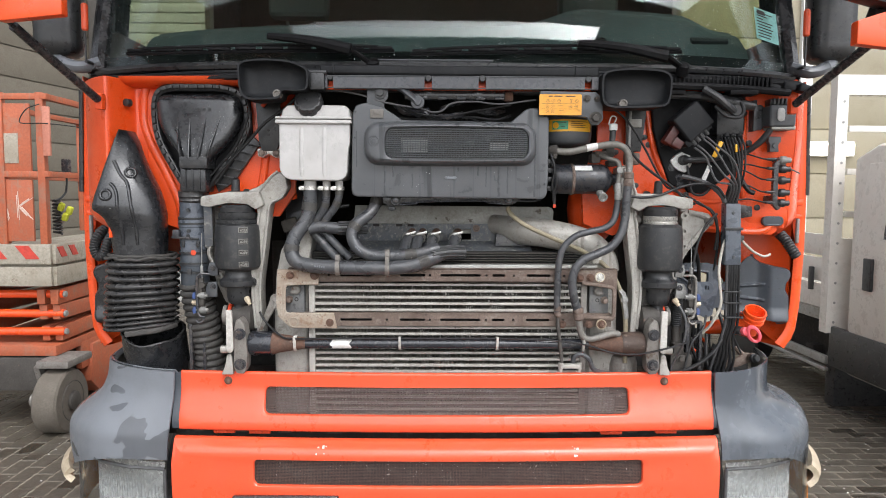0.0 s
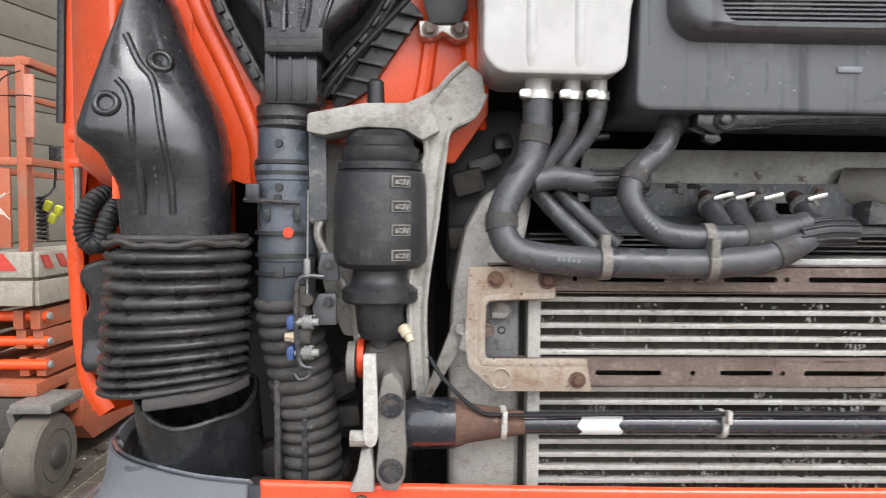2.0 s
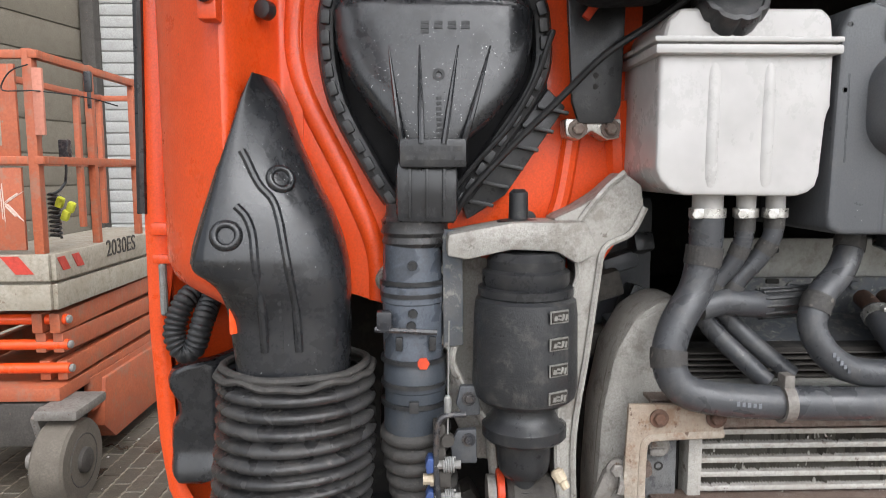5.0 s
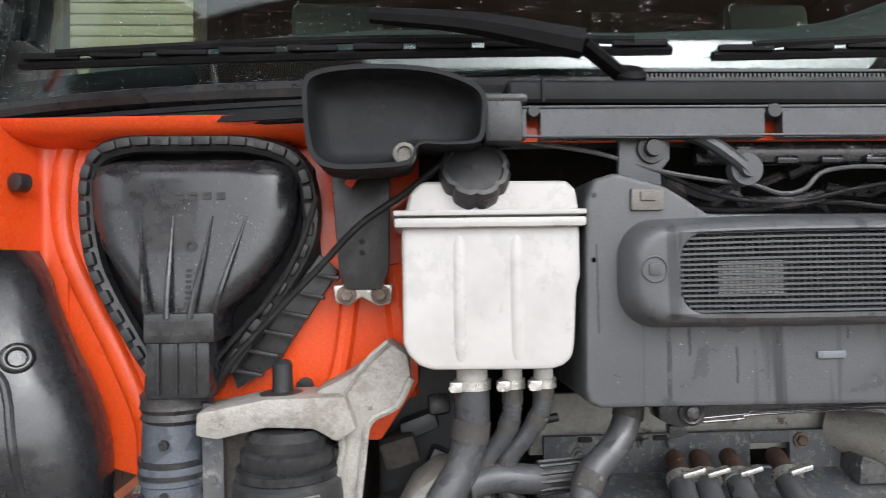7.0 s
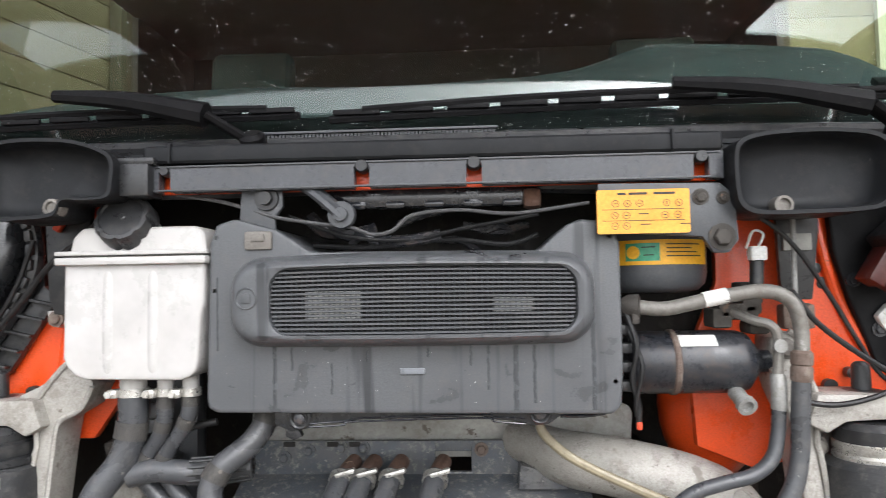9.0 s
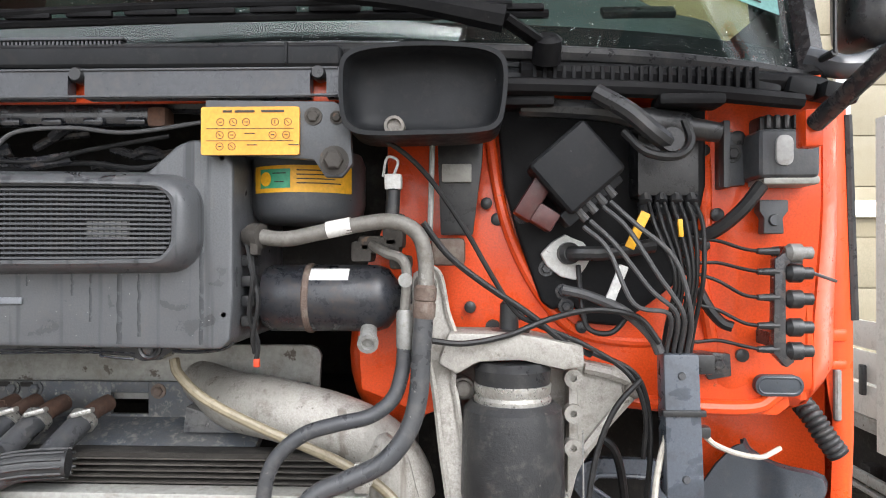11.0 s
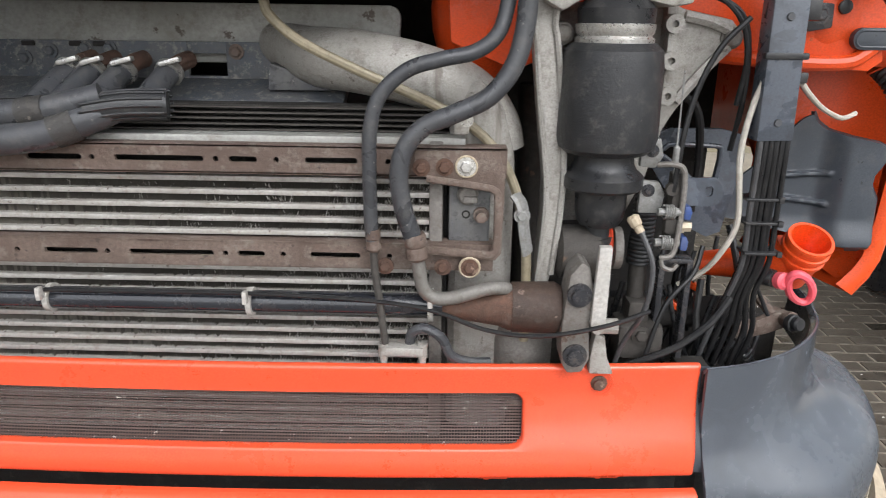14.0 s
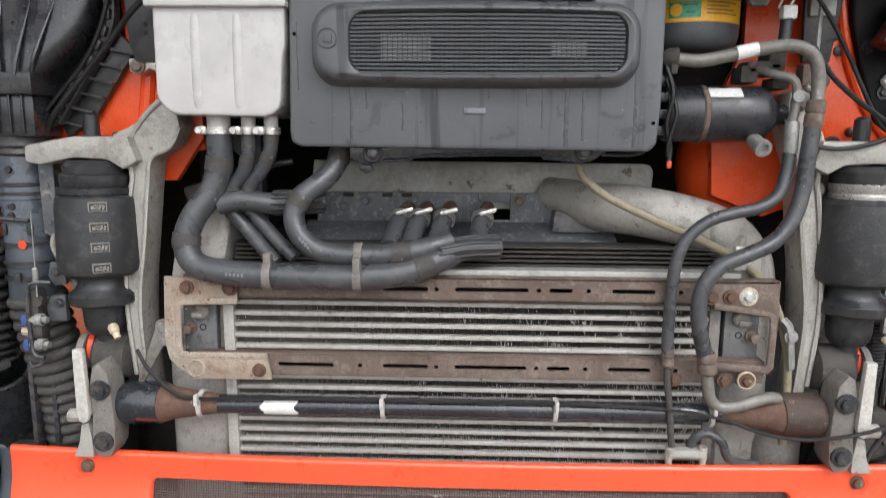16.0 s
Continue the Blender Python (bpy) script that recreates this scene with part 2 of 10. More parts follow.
M["white"] = surface("white_paint", (0.74, 0.74, 0.72), (0.64, 0.63, 0.60), 0.45, dirt=0.25, fine=200, broad=15, bump=0.08, speck=(0.4, 0.37, 0.34), specks=0.03, speck_size=50)
M["amber_label"] = surface("faded_amber_label", (0.86, 0.395, 0.045), (0.78, 0.35, 0.04), 0.45, fine=200, broad=10, bump=0.03, dirt=0.2)
M["yellow"] = surface("yellow_label", (0.90, 0.47, 0.02), (0.82, 0.42, 0.02), 0.4, fine=200, broad=10, bump=0.03, dirt=0.1)
M["pink_old"] = surface("sun_faded_orange_paint", (0.50, 0.20, 0.135), (0.40, 0.15, 0.10), 0.6, fine=60, broad=4, mix=0.6, bump=0.08, speck=(0.28, 0.16, 0.11), specks=0.04, speck_size=24, dirt=0.3)
M["spray_white"] = surface("faded_white_spray", (0.62, 0.50, 0.44), (0.54, 0.40, 0.33), 0.7, fine=90, broad=30, mix=0.6, bump=0.05)
M["hi_vis"] = surface("bright_yellow_cloth", (0.62, 0.66, 0.04), (0.45, 0.48, 0.05), 0.8, fine=60, broad=12, bump=0.3)
M["green"] = surface("green_print", (0.06, 0.36, 0.20), None, 0.4, bump=0.03)
M["ink"] = surface("black_print", (0.03, 0.025, 0.02), None, 0.5, bump=0.0)
M["dim_print"] = surface("dim_print", (0.24, 0.235, 0.215), (0.17, 0.165, 0.15), 0.5, bump=0.05)
M["pale_print"] = surface("pale_print", (0.42, 0.42, 0.41), (0.34, 0.34, 0.33), 0.5, bump=0.05)
M["yellowed"] = surface("yellowed_plastic_hose", (0.29, 0.25, 0.17), (0.21, 0.18, 0.12), 0.4, fine=90, broad=18, bump=0.08)
M["red_seal"] = surface("red_rubber", (0.70, 0.07, 0.02), None, 0.5, bump=0.05)
M["pink"] = surface("pink_plastic", (0.86, 0.13, 0.16), (0.75, 0.10, 0.13), 0.35, bump=0.04)
M["blue_cap"] = surface("blue_plastic", (0.035, 0.075, 0.24), (0.05, 0.07, 0.15), 0.4, bump=0.05)
M["brown_cap"] = surface("dark_red_plastic", (0.07, 0.014, 0.012), (0.045, 0.010, 0.009), 0.4, bump=0.06)
M["tan"] = surface("beige_plastic", (0.55, 0.46, 0.33), None, 0.45, bump=0.06)
M["interior"] = surface("cab_interior", (0.105, 0.084, 0.076), (0.08, 0.064, 0.058), 0.7, fine=300, broad=4, bump=0.1)
M["mesh_wire"] = surface("dirty_grille_wire", (0.105, 0.066, 0.055), (0.062, 0.040, 0.034), 0.6, 0.1, fine=200, broad=7, mix=0.6, bump=0.1, speck=(0.42, 0.38, 0.34), specks=0.05, speck_size=60)
M["bare_fin"] = surface("bare_bent_fin", (0.66, 0.645, 0.61), (0.42, 0.405, 0.375), 0.45, 0.3, bump=0.1)
M["beam_grey"] = surface("damp_grey_plastic", (0.066, 0.069, 0.078), (0.048, 0.051, 0.058), 0.3, fine=300, broad=9, bump=0.06, streak=(0.07, 0.072, 0.08), streaks=0.04)
M["dash"] = surface("grey_dashboard", (0.095, 0.122, 0.123), (0.075, 0.098, 0.099), 0.6, fine=400, broad=5, bump=0.1)
M["amber"] = surface("amber_plastic", (0.75, 0.27, 0.03), (0.62, 0.2, 0.02), 0.2, bump=0.02, coat=0.4)
M["van_white"] = surface("white_vehicle_paint", (0.68, 0.655, 0.60), (0.62, 0.595, 0.54), 0.3, dirt=0.15, fine=300, broad=3, bump=0.02, speck=(0.45, 0.42, 0.38), specks=0.02, speck_size=40, coat=0.3)
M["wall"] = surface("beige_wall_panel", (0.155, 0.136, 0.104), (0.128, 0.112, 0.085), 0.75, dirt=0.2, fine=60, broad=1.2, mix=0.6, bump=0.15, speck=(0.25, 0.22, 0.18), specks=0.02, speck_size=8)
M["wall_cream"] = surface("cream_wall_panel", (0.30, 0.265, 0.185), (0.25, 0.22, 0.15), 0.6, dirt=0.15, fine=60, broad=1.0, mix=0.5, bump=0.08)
M["wall_grey"] = surface("grey_sheet_wall", (0.40, 0.40, 0.385), (0.33, 0.33, 0.32), 0.6, dirt=0.2, fine=50, broad=1.5, mix=0.5, bump=0.1)
M["deck"] = surface("pale_grey_deck_paint", (0.36, 0.33, 0.27), (0.27, 0.235, 0.18), 0.6, fine=60, broad=5, mix=0.6, bump=0.15, speck=(0.2, 0.15, 0.11), specks=0.07, speck_size=25)
M["tyre"] = surface("worn_grey_tyre", (0.15, 0.13, 0.105), (0.095, 0.082, 0.066), 0.85, fine=90, broad=9, mix=0.6, bump=0.4)
M["hazard_red"] = surface("red_hazard_stripe", (0.55, 0.05, 0.03), (0.42, 0.05, 0.035), 0.5, fine=60, broad=8, bump=0.08)
M["paver"] = surface("concrete_paver", (0.095, 0.080, 0.060), (0.056, 0.047, 0.035), 0.55, fine=90, broad=3.5, mix=0.6, bump=0.6, speck=(0.28, 0.25, 0.20), specks=0.03, speck_size=60, wet=0.5, wet_size=1.6, wet_dark=0.6, wet_edge=0.12)
M["joint"] = surface("sand_joint", (0.27, 0.24, 0.19), (0.17, 0.145, 0.115), 0.95, fine=120, broad=3, mix=0.6, bump=0.5, speck=(0.45, 0.41, 0.34), specks=0.04, speck_size=60)
# near-black fill: the shade of gaps, holes and deep recesses put into colour
M["void"] = surface("dark_recess_fill", (0.016, 0.015, 0.014), (0.026, 0.022, 0.019), 0.8, fine=60, broad=6, bump=0.3, speck=(0.05, 0.04, 0.034), specks=0.05, speck_size=30)
M["grime"] = surface("grimy_engine_metal", (0.075, 0.068, 0.060), (0.040, 0.035, 0.031), 0.7, 0.2, fine=90, broad=12, mix=0.6, bump=0.4, speck=(0.15, 0.10, 0.07), specks=0.06, speck_size=30)
M["wiper"] = surface("wiper_black", (0.007, 0.007, 0.008), (0.012, 0.012, 0.013), 0.5, fine=260, broad=20, bump=0.1, spec=0.14, speck=(0.10, 0.10, 0.10), specks=0.012, speck_size=120, dirt=0.08)
M["wire"] = surface("black_cable", (0.010, 0.010, 0.011), (0.020, 0.020, 0.020), 0.42, fine=200, broad=30, bump=0.08, spec=0.35, dirt=0.2)
M["wire_grey"] = surface("grey_cable", (0.075, 0.075, 0.078), (0.05, 0.05, 0.052), 0.45, fine=200, broad=30, bump=0.08)
M["cream_wire"] = surface("cream_cable_sleeve", (0.62, 0.59, 0.52), (0.5, 0.46, 0.39), 0.5, bump=0.08)
M["cowl_black"] = surface("cowl_black_plastic", (0.014, 0.015, 0.017), (0.022, 0.023, 0.025), 0.5, fine=300, broad=9, bump=0.06, speck=(0.08, 0.08, 0.08), specks=0.012, speck_size=120, dirt=0.15, spec=0.18)
M["flap_inner"] = surface("dark_red_inner_flap", (0.42, 0.24, 0.205), (0.34, 0.19, 0.16), 0.55, fine=100, broad=4, bump=0.1)


def glass(name, tint, gloss, rough=0.02):
    """Clear glazing: what is behind shows tinted, and the surface mirrors its surroundings."""
    m = bpy.data.materials.new(name)
    m.use_nodes = True
    n, l = m.node_tree.nodes, m.node_tree.links
    n.remove(n["Principled BSDF"])
    tr, gl, mx = n.new("ShaderNodeBsdfTransparent"), n.new("ShaderNodeBsdfGlossy"), n.new("ShaderNodeMixShader")
    tr.inputs["Color"].default_value = (*tint, 1)
    gl.inputs["Roughness"].default_value = rough
    lw, pw, mr = n.new("ShaderNodeLayerWeight"), n.new("ShaderNodeMath"), n.new("ShaderNodeMapRange")
    lw.inputs["Blend"].default_value = 0.5
    pw.operation = "POWER"
    pw.inputs[1].default_value = 5.0
    mr.inputs["To Min"].default_value = gloss
    l.new(lw.outputs["Facing"], pw.inputs[0])
    l.new(pw.outputs[0], mr.inputs["Value"])
    l.new(mr.outputs[0], mx.inputs[0])
    l.new(tr.outputs[0], mx.inputs[1])
    l.new(gl.outputs[0], mx.inputs[2])
    l.new(mx.outputs[0], n["Material Output"].inputs["Surface"])
    return m


M["windscreen"] = glass("windscreen_glass", (0.80, 0.875, 0.85), 0.045)
M["lens"] = glass("clear_lens", (0.93, 0.94, 0.94), 0.06, 0.08)
M["side_glass"] = glass("side_window_glass", (0.88, 0.87, 0.72), 0.05)
M["dull_drop"] = glass("water_bead", (0.93, 0.94, 0.94), 0.11, 0.12)
M["drop"] = glass("water_drop", (0.80, 0.83, 0.83), 0.13, 0.05)

# ---- shaping ----


def soften(bm, degrees=34):
    """Smooth faces with hard edges where the surface turns sharply."""
    limit = radians(degrees)
    for f in bm.faces:
        f.smooth = True
    for e in bm.edges:
        e.smooth = len(e.link_faces) == 2 and e.calc_face_angle(0.0) < limit


def thing(name, label, category, at=(0, 0, 0), group="", kind=""):
    ob = new(name)
    ob.empty_display_size = 0.02
    ob.location = at
    return tagged(ob, label, category, group, kind)


def base_of(ob):
    while ob.parent:
        ob = ob.parent
    return Vector(ob.location)


def part(name, bm, material, parent, label="", kind="", sharp=34):
    """Links a bmesh, given in world places, as one mesh under a thing or a part."""
    bmesh.ops.recalc_face_normals(bm, faces=bm.faces[:])
    soften(bm, sharp)
    if parent:
        bmesh.ops.translate(bm, verts=bm.verts[:], vec=-base_of(parent))
    me = bpy.data.meshes.new(name)
    bm.to_mesh(me)
    bm.free()
    me.materials.append(M[material] if isinstance(material, str) else material)
    ob = new(name, me)
    ob.parent = parent
    return tagged(ob, label, kind=kind)


def alone(name, bm, material, label, category, group="", kind="", at=None, sharp=34):
    """A thing of one mesh."""
    c = Vector(at) if at else Vector()
    bmesh.ops.recalc_face_normals(bm, faces=bm.faces[:])
    soften(bm, sharp)
    bmesh.ops.translate(bm, verts=bm.verts[:], vec=-c)
    me = bpy.data.meshes.new(name)
    bm.to_mesh(me)
    bm.free()
    me.materials.append(M[material])
    ob = new(name, me)
    ob.location = c
    return tagged(ob, label, category, group, kind)


def merge(bm, other):
    me = bpy.data.meshes.new("scrap")
    other.to_mesh(me)
    other.free()
    bm.from_mesh(me)
    bpy.data.meshes.remove(me)
    return bm


def B():
    return bmesh.new()


def box(bm, c, s, bevel=0.003, rot=None, seg=2):
    t = B()
    bmesh.ops.create_cube(t, size=1.0, matrix=Matrix.Diagonal((*s, 1)))
    if bevel:
        bmesh.ops.bevel(t, geom=t.edges[:], offset=min(bevel, min(s) * 0.45), segments=seg, profile=0.6, affect="EDGES")
    m = Matrix.Translation(c) @ (pose(0, 0, 0, *rot) if rot else Matrix())
    bmesh.ops.transform(t, matrix=m, verts=t.verts[:])
    return merge(bm, t)


def prism(bm, outline, y0, y1, bevel=0.0, seg=2):
    """An outline in x and z, thick from y0 to y1."""
    t = B()
    front = [t.verts.new((x, y0, z)) for x, z in outline]
    back = [t.verts.new((x, y1, z)) for x, z in outline]
    t.faces.new(front)
    t.faces.new(back[::-1])
    for i in range(len(front)):
        j = (i + 1) % len(front)
        t.faces.new((front[i], back[i], back[j], front[j]))
    if bevel:
        bmesh.ops.recalc_face_normals(t, faces=t.faces[:])
        bmesh.ops.bevel(t, geom=t.edges[:], offset=bevel, segments=seg, profile=0.6, affect="EDGES", clamp_overlap=True)
    return merge(bm, t)


def round_rect(x0, x1, z0, z1, r, n=5):
    r = min(r, (x1 - x0) / 2 - 1e-4, (z1 - z0) / 2 - 1e-4)
    pts = []
    for cx, cz, a in ((x1 - r, z1 - r, 0), (x0 + r, z1 - r, 90), (x0 + r, z0 + r, 180), (x1 - r, z0 + r, 270)):
        for k in range(n + 1):
            w = radians(a + 90 * k / n)
            pts.append((cx + r * math.cos(w), cz + r * math.sin(w)))
    return pts


def ring(bm, outer, inner, y0, y1, slope=0.0):
    """A plate with a hole: both outlines have equally many points. slope: how far the hole narrows to the back."""
    n = len(outer)
    cx, cz = sum(p[0] for p in inner) / n, sum(p[1] for p in inner) / n
    k = 1.0 - slope
    deep = [(cx + (x - cx) * k, cz + (z - cz) * k) for x, z in inner]
    o0 = [bm.verts.new((x, y0, z)) for x, z in outer]
    i0 = [bm.verts.new((x, y0, z)) for x, z in inner]
    o1 = [bm.verts.new((x, y1, z)) for x, z in outer]
    i1 = [bm.verts.new((x, y1, z)) for x, z in deep]
    for i in range(n):
        j = (i + 1) % n
        bm.faces.new((o0[i], o0[j], i0[j], i0[i]))
        bm.faces.new((i0[i], i0[j], i1[j], i1[i]))
        bm.faces.new((o1[j], o1[i], i1[i], i1[j]))
        bm.faces.new((o0[j], o0[i], o1[i], o1[j]))
    return bm


def frame_of(axis):
    a = Vector(axis).normalized()
    u = a.cross(Vector((0, 0, 1)))
    if u.length < 0.05:
        u = Vector((1, 0, 0))
    u.normalize()
    return a, u, a.cross(u)


def lathe(bm, at, axis, profile, n=20, caps=True):
    """Turns a profile of (along, radius) round an axis."""
    a, u, v = frame_of(axis)
    at = Vector(at)
    rows = []
    for h, r in profile:
        rows.append([bm.verts.new(at + a * h + (u * math.cos(w) + v * math.sin(w)) * max(r, 1e-4)) for w in (2 * math.pi * k / n for k in range(n))])
    for p, q in zip(rows, rows[1:]):
        for k in range(n):
            bm.faces.new((p[k], p[(k + 1) % n], q[(k + 1) % n], q[k]))
    if caps:
        bm.faces.new(rows[0][::-1])
        bm.faces.new(rows[-1])
    return bm


def rod(bm, p, q, r, n=10, r1=None):
    d = Vector(q) - Vector(p)
    return lathe(bm, p, d, [(0, r), (d.length, r1 if r1 is not None else r)], n)


def bolt(bm, at, axis=(0, -1, 0), r=0.008, washer=True):
    """A hexagon head on a washer, its foot at the given place."""
    if washer:
        lathe(bm, at, axis, [(-0.002, r * 1.5), (0.002, r * 1.5)], 14)
    lathe(bm, at, axis, [(0, r), (r * 0.7, r), (r * 0.85, r * 0.8)], 6)
    return bm


def spline(pts, sub=6):
    """Points along a smooth curve through the given ones."""
    p = [Vector(q) for q in pts]
    p = [p[0] * 2 - p[1]] + p + [p[-1] * 2 - p[-2]]
    out = []
    for i in range(1, len(p) - 2):
        for k in range(sub):
            t = k / sub
            a, b, c, d = p[i - 1], p[i], p[i + 1], p[i + 2]
            out.append(0.5 * (2 * b + (c - a) * t + (2 * a - 5 * b + 4 * c - d) * t * t + (3 * b - a - 3 * c + d) * t ** 3))
    out.append(p[-2])
    return out


def tube(bm, pts, r, n=10, sub=6, flat=1.0):
    """A hose along a smooth curve; r may be a function of the way along it in metres."""
    line = spline(pts, sub) if sub else [Vector(q) for q in pts]
    tan = (line[1] - line[0]).normalized()
    _, u, _ = frame_of(tan)
    rows, along = [], 0.0
    for i, p in enumerate(line):
        if i:
            along += (p - line[i - 1]).length
        d = (line[min(i + 1, len(line) - 1)] - line[max(i - 1, 0)]).normalized()
        u = (u - d * u.dot(d)).normalized()
        v = d.cross(u)
        q = r(along) if callable(r) else r
        rows.append([bm.verts.new(p + (u * math.cos(w) + v * math.sin(w) * flat) * q) for w in (2 * math.pi * k / n for k in range(n))])
    for p, q in zip(rows, rows[1:]):
        for k in range(n):
            bm.faces.new((p[k], p[(k + 1) % n], q[(k + 1) % n], q[k]))
    bm.faces.new(rows[0][::-1])
    bm.faces.new(rows[-1])
    return bm


def ribbed(pts, pitch, depth, r, step=6):
    """Places along a curve dense enough for ribs, and the radius that goes with them."""
    line = spline(pts, 24)
    length = sum((b - a).length for a, b in zip(line, line[1:]))
    count = max(int(length / pitch * step), 8)
    out, seg, i, done = [], length / count, 0, 0.0
    for k in range(count + 1):
        want = seg * k
        while i < len(line) - 2 and done + (line[i + 1] - line[i]).length < want:
            done += (line[i + 1] - line[i]).length
            i += 1
        w = (line[i + 1] - line[i])
        out.append(line[i] + w * min((want - done) / max(w.length, 1e-6), 1.0))
    return out, (lambda s: r + depth * abs(math.sin(math.pi * s / pitch)) ** 0.55 - depth * 0.5)


def skin(bm, place, nu, nv, thick=0.0):
    """A sheet place(u, v), u and v from 0 to 1, with a back face when it is thick."""
    g = [[Vector(place(i / nu, j / nv)) for j in range(nv + 1)] for i in range(nu + 1)]
    top = [[bm.verts.new(p) for p in row] for row in g]
    for i in range(nu):
        for j in range(nv):
            bm.faces.new((top[i][j], top[i + 1][j], top[i + 1][j + 1], top[i][j + 1]))
    if thick:
        low = []
        for i in range(nu + 1):
            row = []
            for j in range(nv + 1):
                du = g[min(i + 1, nu)][j] - g[max(i - 1, 0)][j]
                dv = g[i][min(j + 1, nv)] - g[i][max(j - 1, 0)]
                row.append(bm.verts.new(g[i][j] - du.cross(dv).normalized() * thick))
            low.append(row)
        for i in range(nu):
            for j in range(nv):
                bm.faces.new((low[i][j + 1], low[i + 1][j + 1], low[i + 1][j], low[i][j]))
        for i in range(nu):
            bm.faces.new((top[i][0], low[i][0], low[i + 1][0], top[i + 1][0]))
            bm.faces.new((top[i + 1][nv], low[i + 1][nv], low[i][nv], top[i][nv]))
        for j in range(nv):
            bm.faces.new((top[0][j + 1], low[0][j + 1], low[0][j], top[0][j]))
            bm.faces.new((top[nu][j], low[nu][j], low[nu][j + 1], top[nu][j + 1]))
    return bm


def smoothstep(a, b, x):
    t = min(max((x - a) / (b - a), 0.0), 1.0)
    return t * t * (3 - 2 * t)


# ---- ground and surroundings ----
bm = B()
bmesh.ops.create_grid(bm, x_segments=2, y_segments=2, size=400.0)
ground = alone("ground", bm, "joint", "sandy ground between brown concrete pavers", "ground", kind="structure", at=(0, 0, 0))
ground.location.z = 0.0085


def plank_wall(name, a, b, z0, z1, pitch, material, label, proud=0.012, gap=0.018):
    """A wall of lying boards from a to b, seen from its front side."""
    a, b = Vector((*a, 0)), Vector((*b, 0))
    d = (b - a)
    length = d.length
    yaw = math.degrees(math.atan2(d.y, d.x))
    bm = B()
    mid = (a + b) / 2
    box(bm, (mid.x, mid.y, (z0 + z1) / 2), (length, 0.12, z1 - z0), 0, (0, 0, yaw))
    wall = alone(name, bm, material, label, "wall", kind="structure", at=(mid.x, mid.y, 0))
    me = None
    z = z0
    while z < z1 - 0.05:
        if me is None:
            t = B()
            box(t, (0, 0, 0), (length, 0.02, pitch - gap), 0.006)
            soften(t)
            me = bpy.data.meshes.new("board")
            t.to_mesh(me)
            t.free()
            me.materials.append(M[material])
        o = new("board", me)
        o.parent = wall
        n = Vector((d.y, -d.x, 0)).normalized() * (0.06 + proud)
        o.matrix_local = pose(n.x, n.y, z + pitch / 2, 0, 0, yaw)
        z += pitch
    return wall


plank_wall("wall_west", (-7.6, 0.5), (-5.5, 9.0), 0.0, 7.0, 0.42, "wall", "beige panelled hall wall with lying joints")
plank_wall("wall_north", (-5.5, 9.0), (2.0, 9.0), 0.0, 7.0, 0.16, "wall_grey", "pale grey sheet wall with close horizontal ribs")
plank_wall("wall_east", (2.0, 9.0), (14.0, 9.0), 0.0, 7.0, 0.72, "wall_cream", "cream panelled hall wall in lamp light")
bm = B()
box(bm, (-5.36, 8.82, 3.5), (0.18, 0.2, 7.0), 0.01)
alone("wall_post", bm, "grime", "dark grey steel post at the wall corner", "post", kind="structure")
bm = B()
box(bm, (5.9, 8.88, 3.5), (0.2, 0.1, 7.0), 0.01)
alone("wall_post", bm, "white", "white upright post on the cream wall", "post", kind="structure")
lamp = thing("wall_lamp", "glowing strip lamp on the cream wall", "lamp", (6.25, 8.86, 2.56))
bm = B()
box(bm, (6.25, 8.86, 2.56), (0.95, 0.08, 0.24), 0.01)
part("housing", bm, "white", lamp)
glow = bpy.data.materials.new("lamp_glow")
glow.use_nodes = True
glow.node_tree.nodes["Principled BSDF"].inputs["Emission Color"].default_value = (1.0, 0.86, 0.6, 1)
glow.node_tree.nodes["Principled BSDF"].inputs["Emission Strength"].default_value = 9.0
bm = B()
box(bm, (6.25, 8.80, 2.56), (0.90, 0.05, 0.18), 0.01)
part("diffuser", bm, glow, lamp)


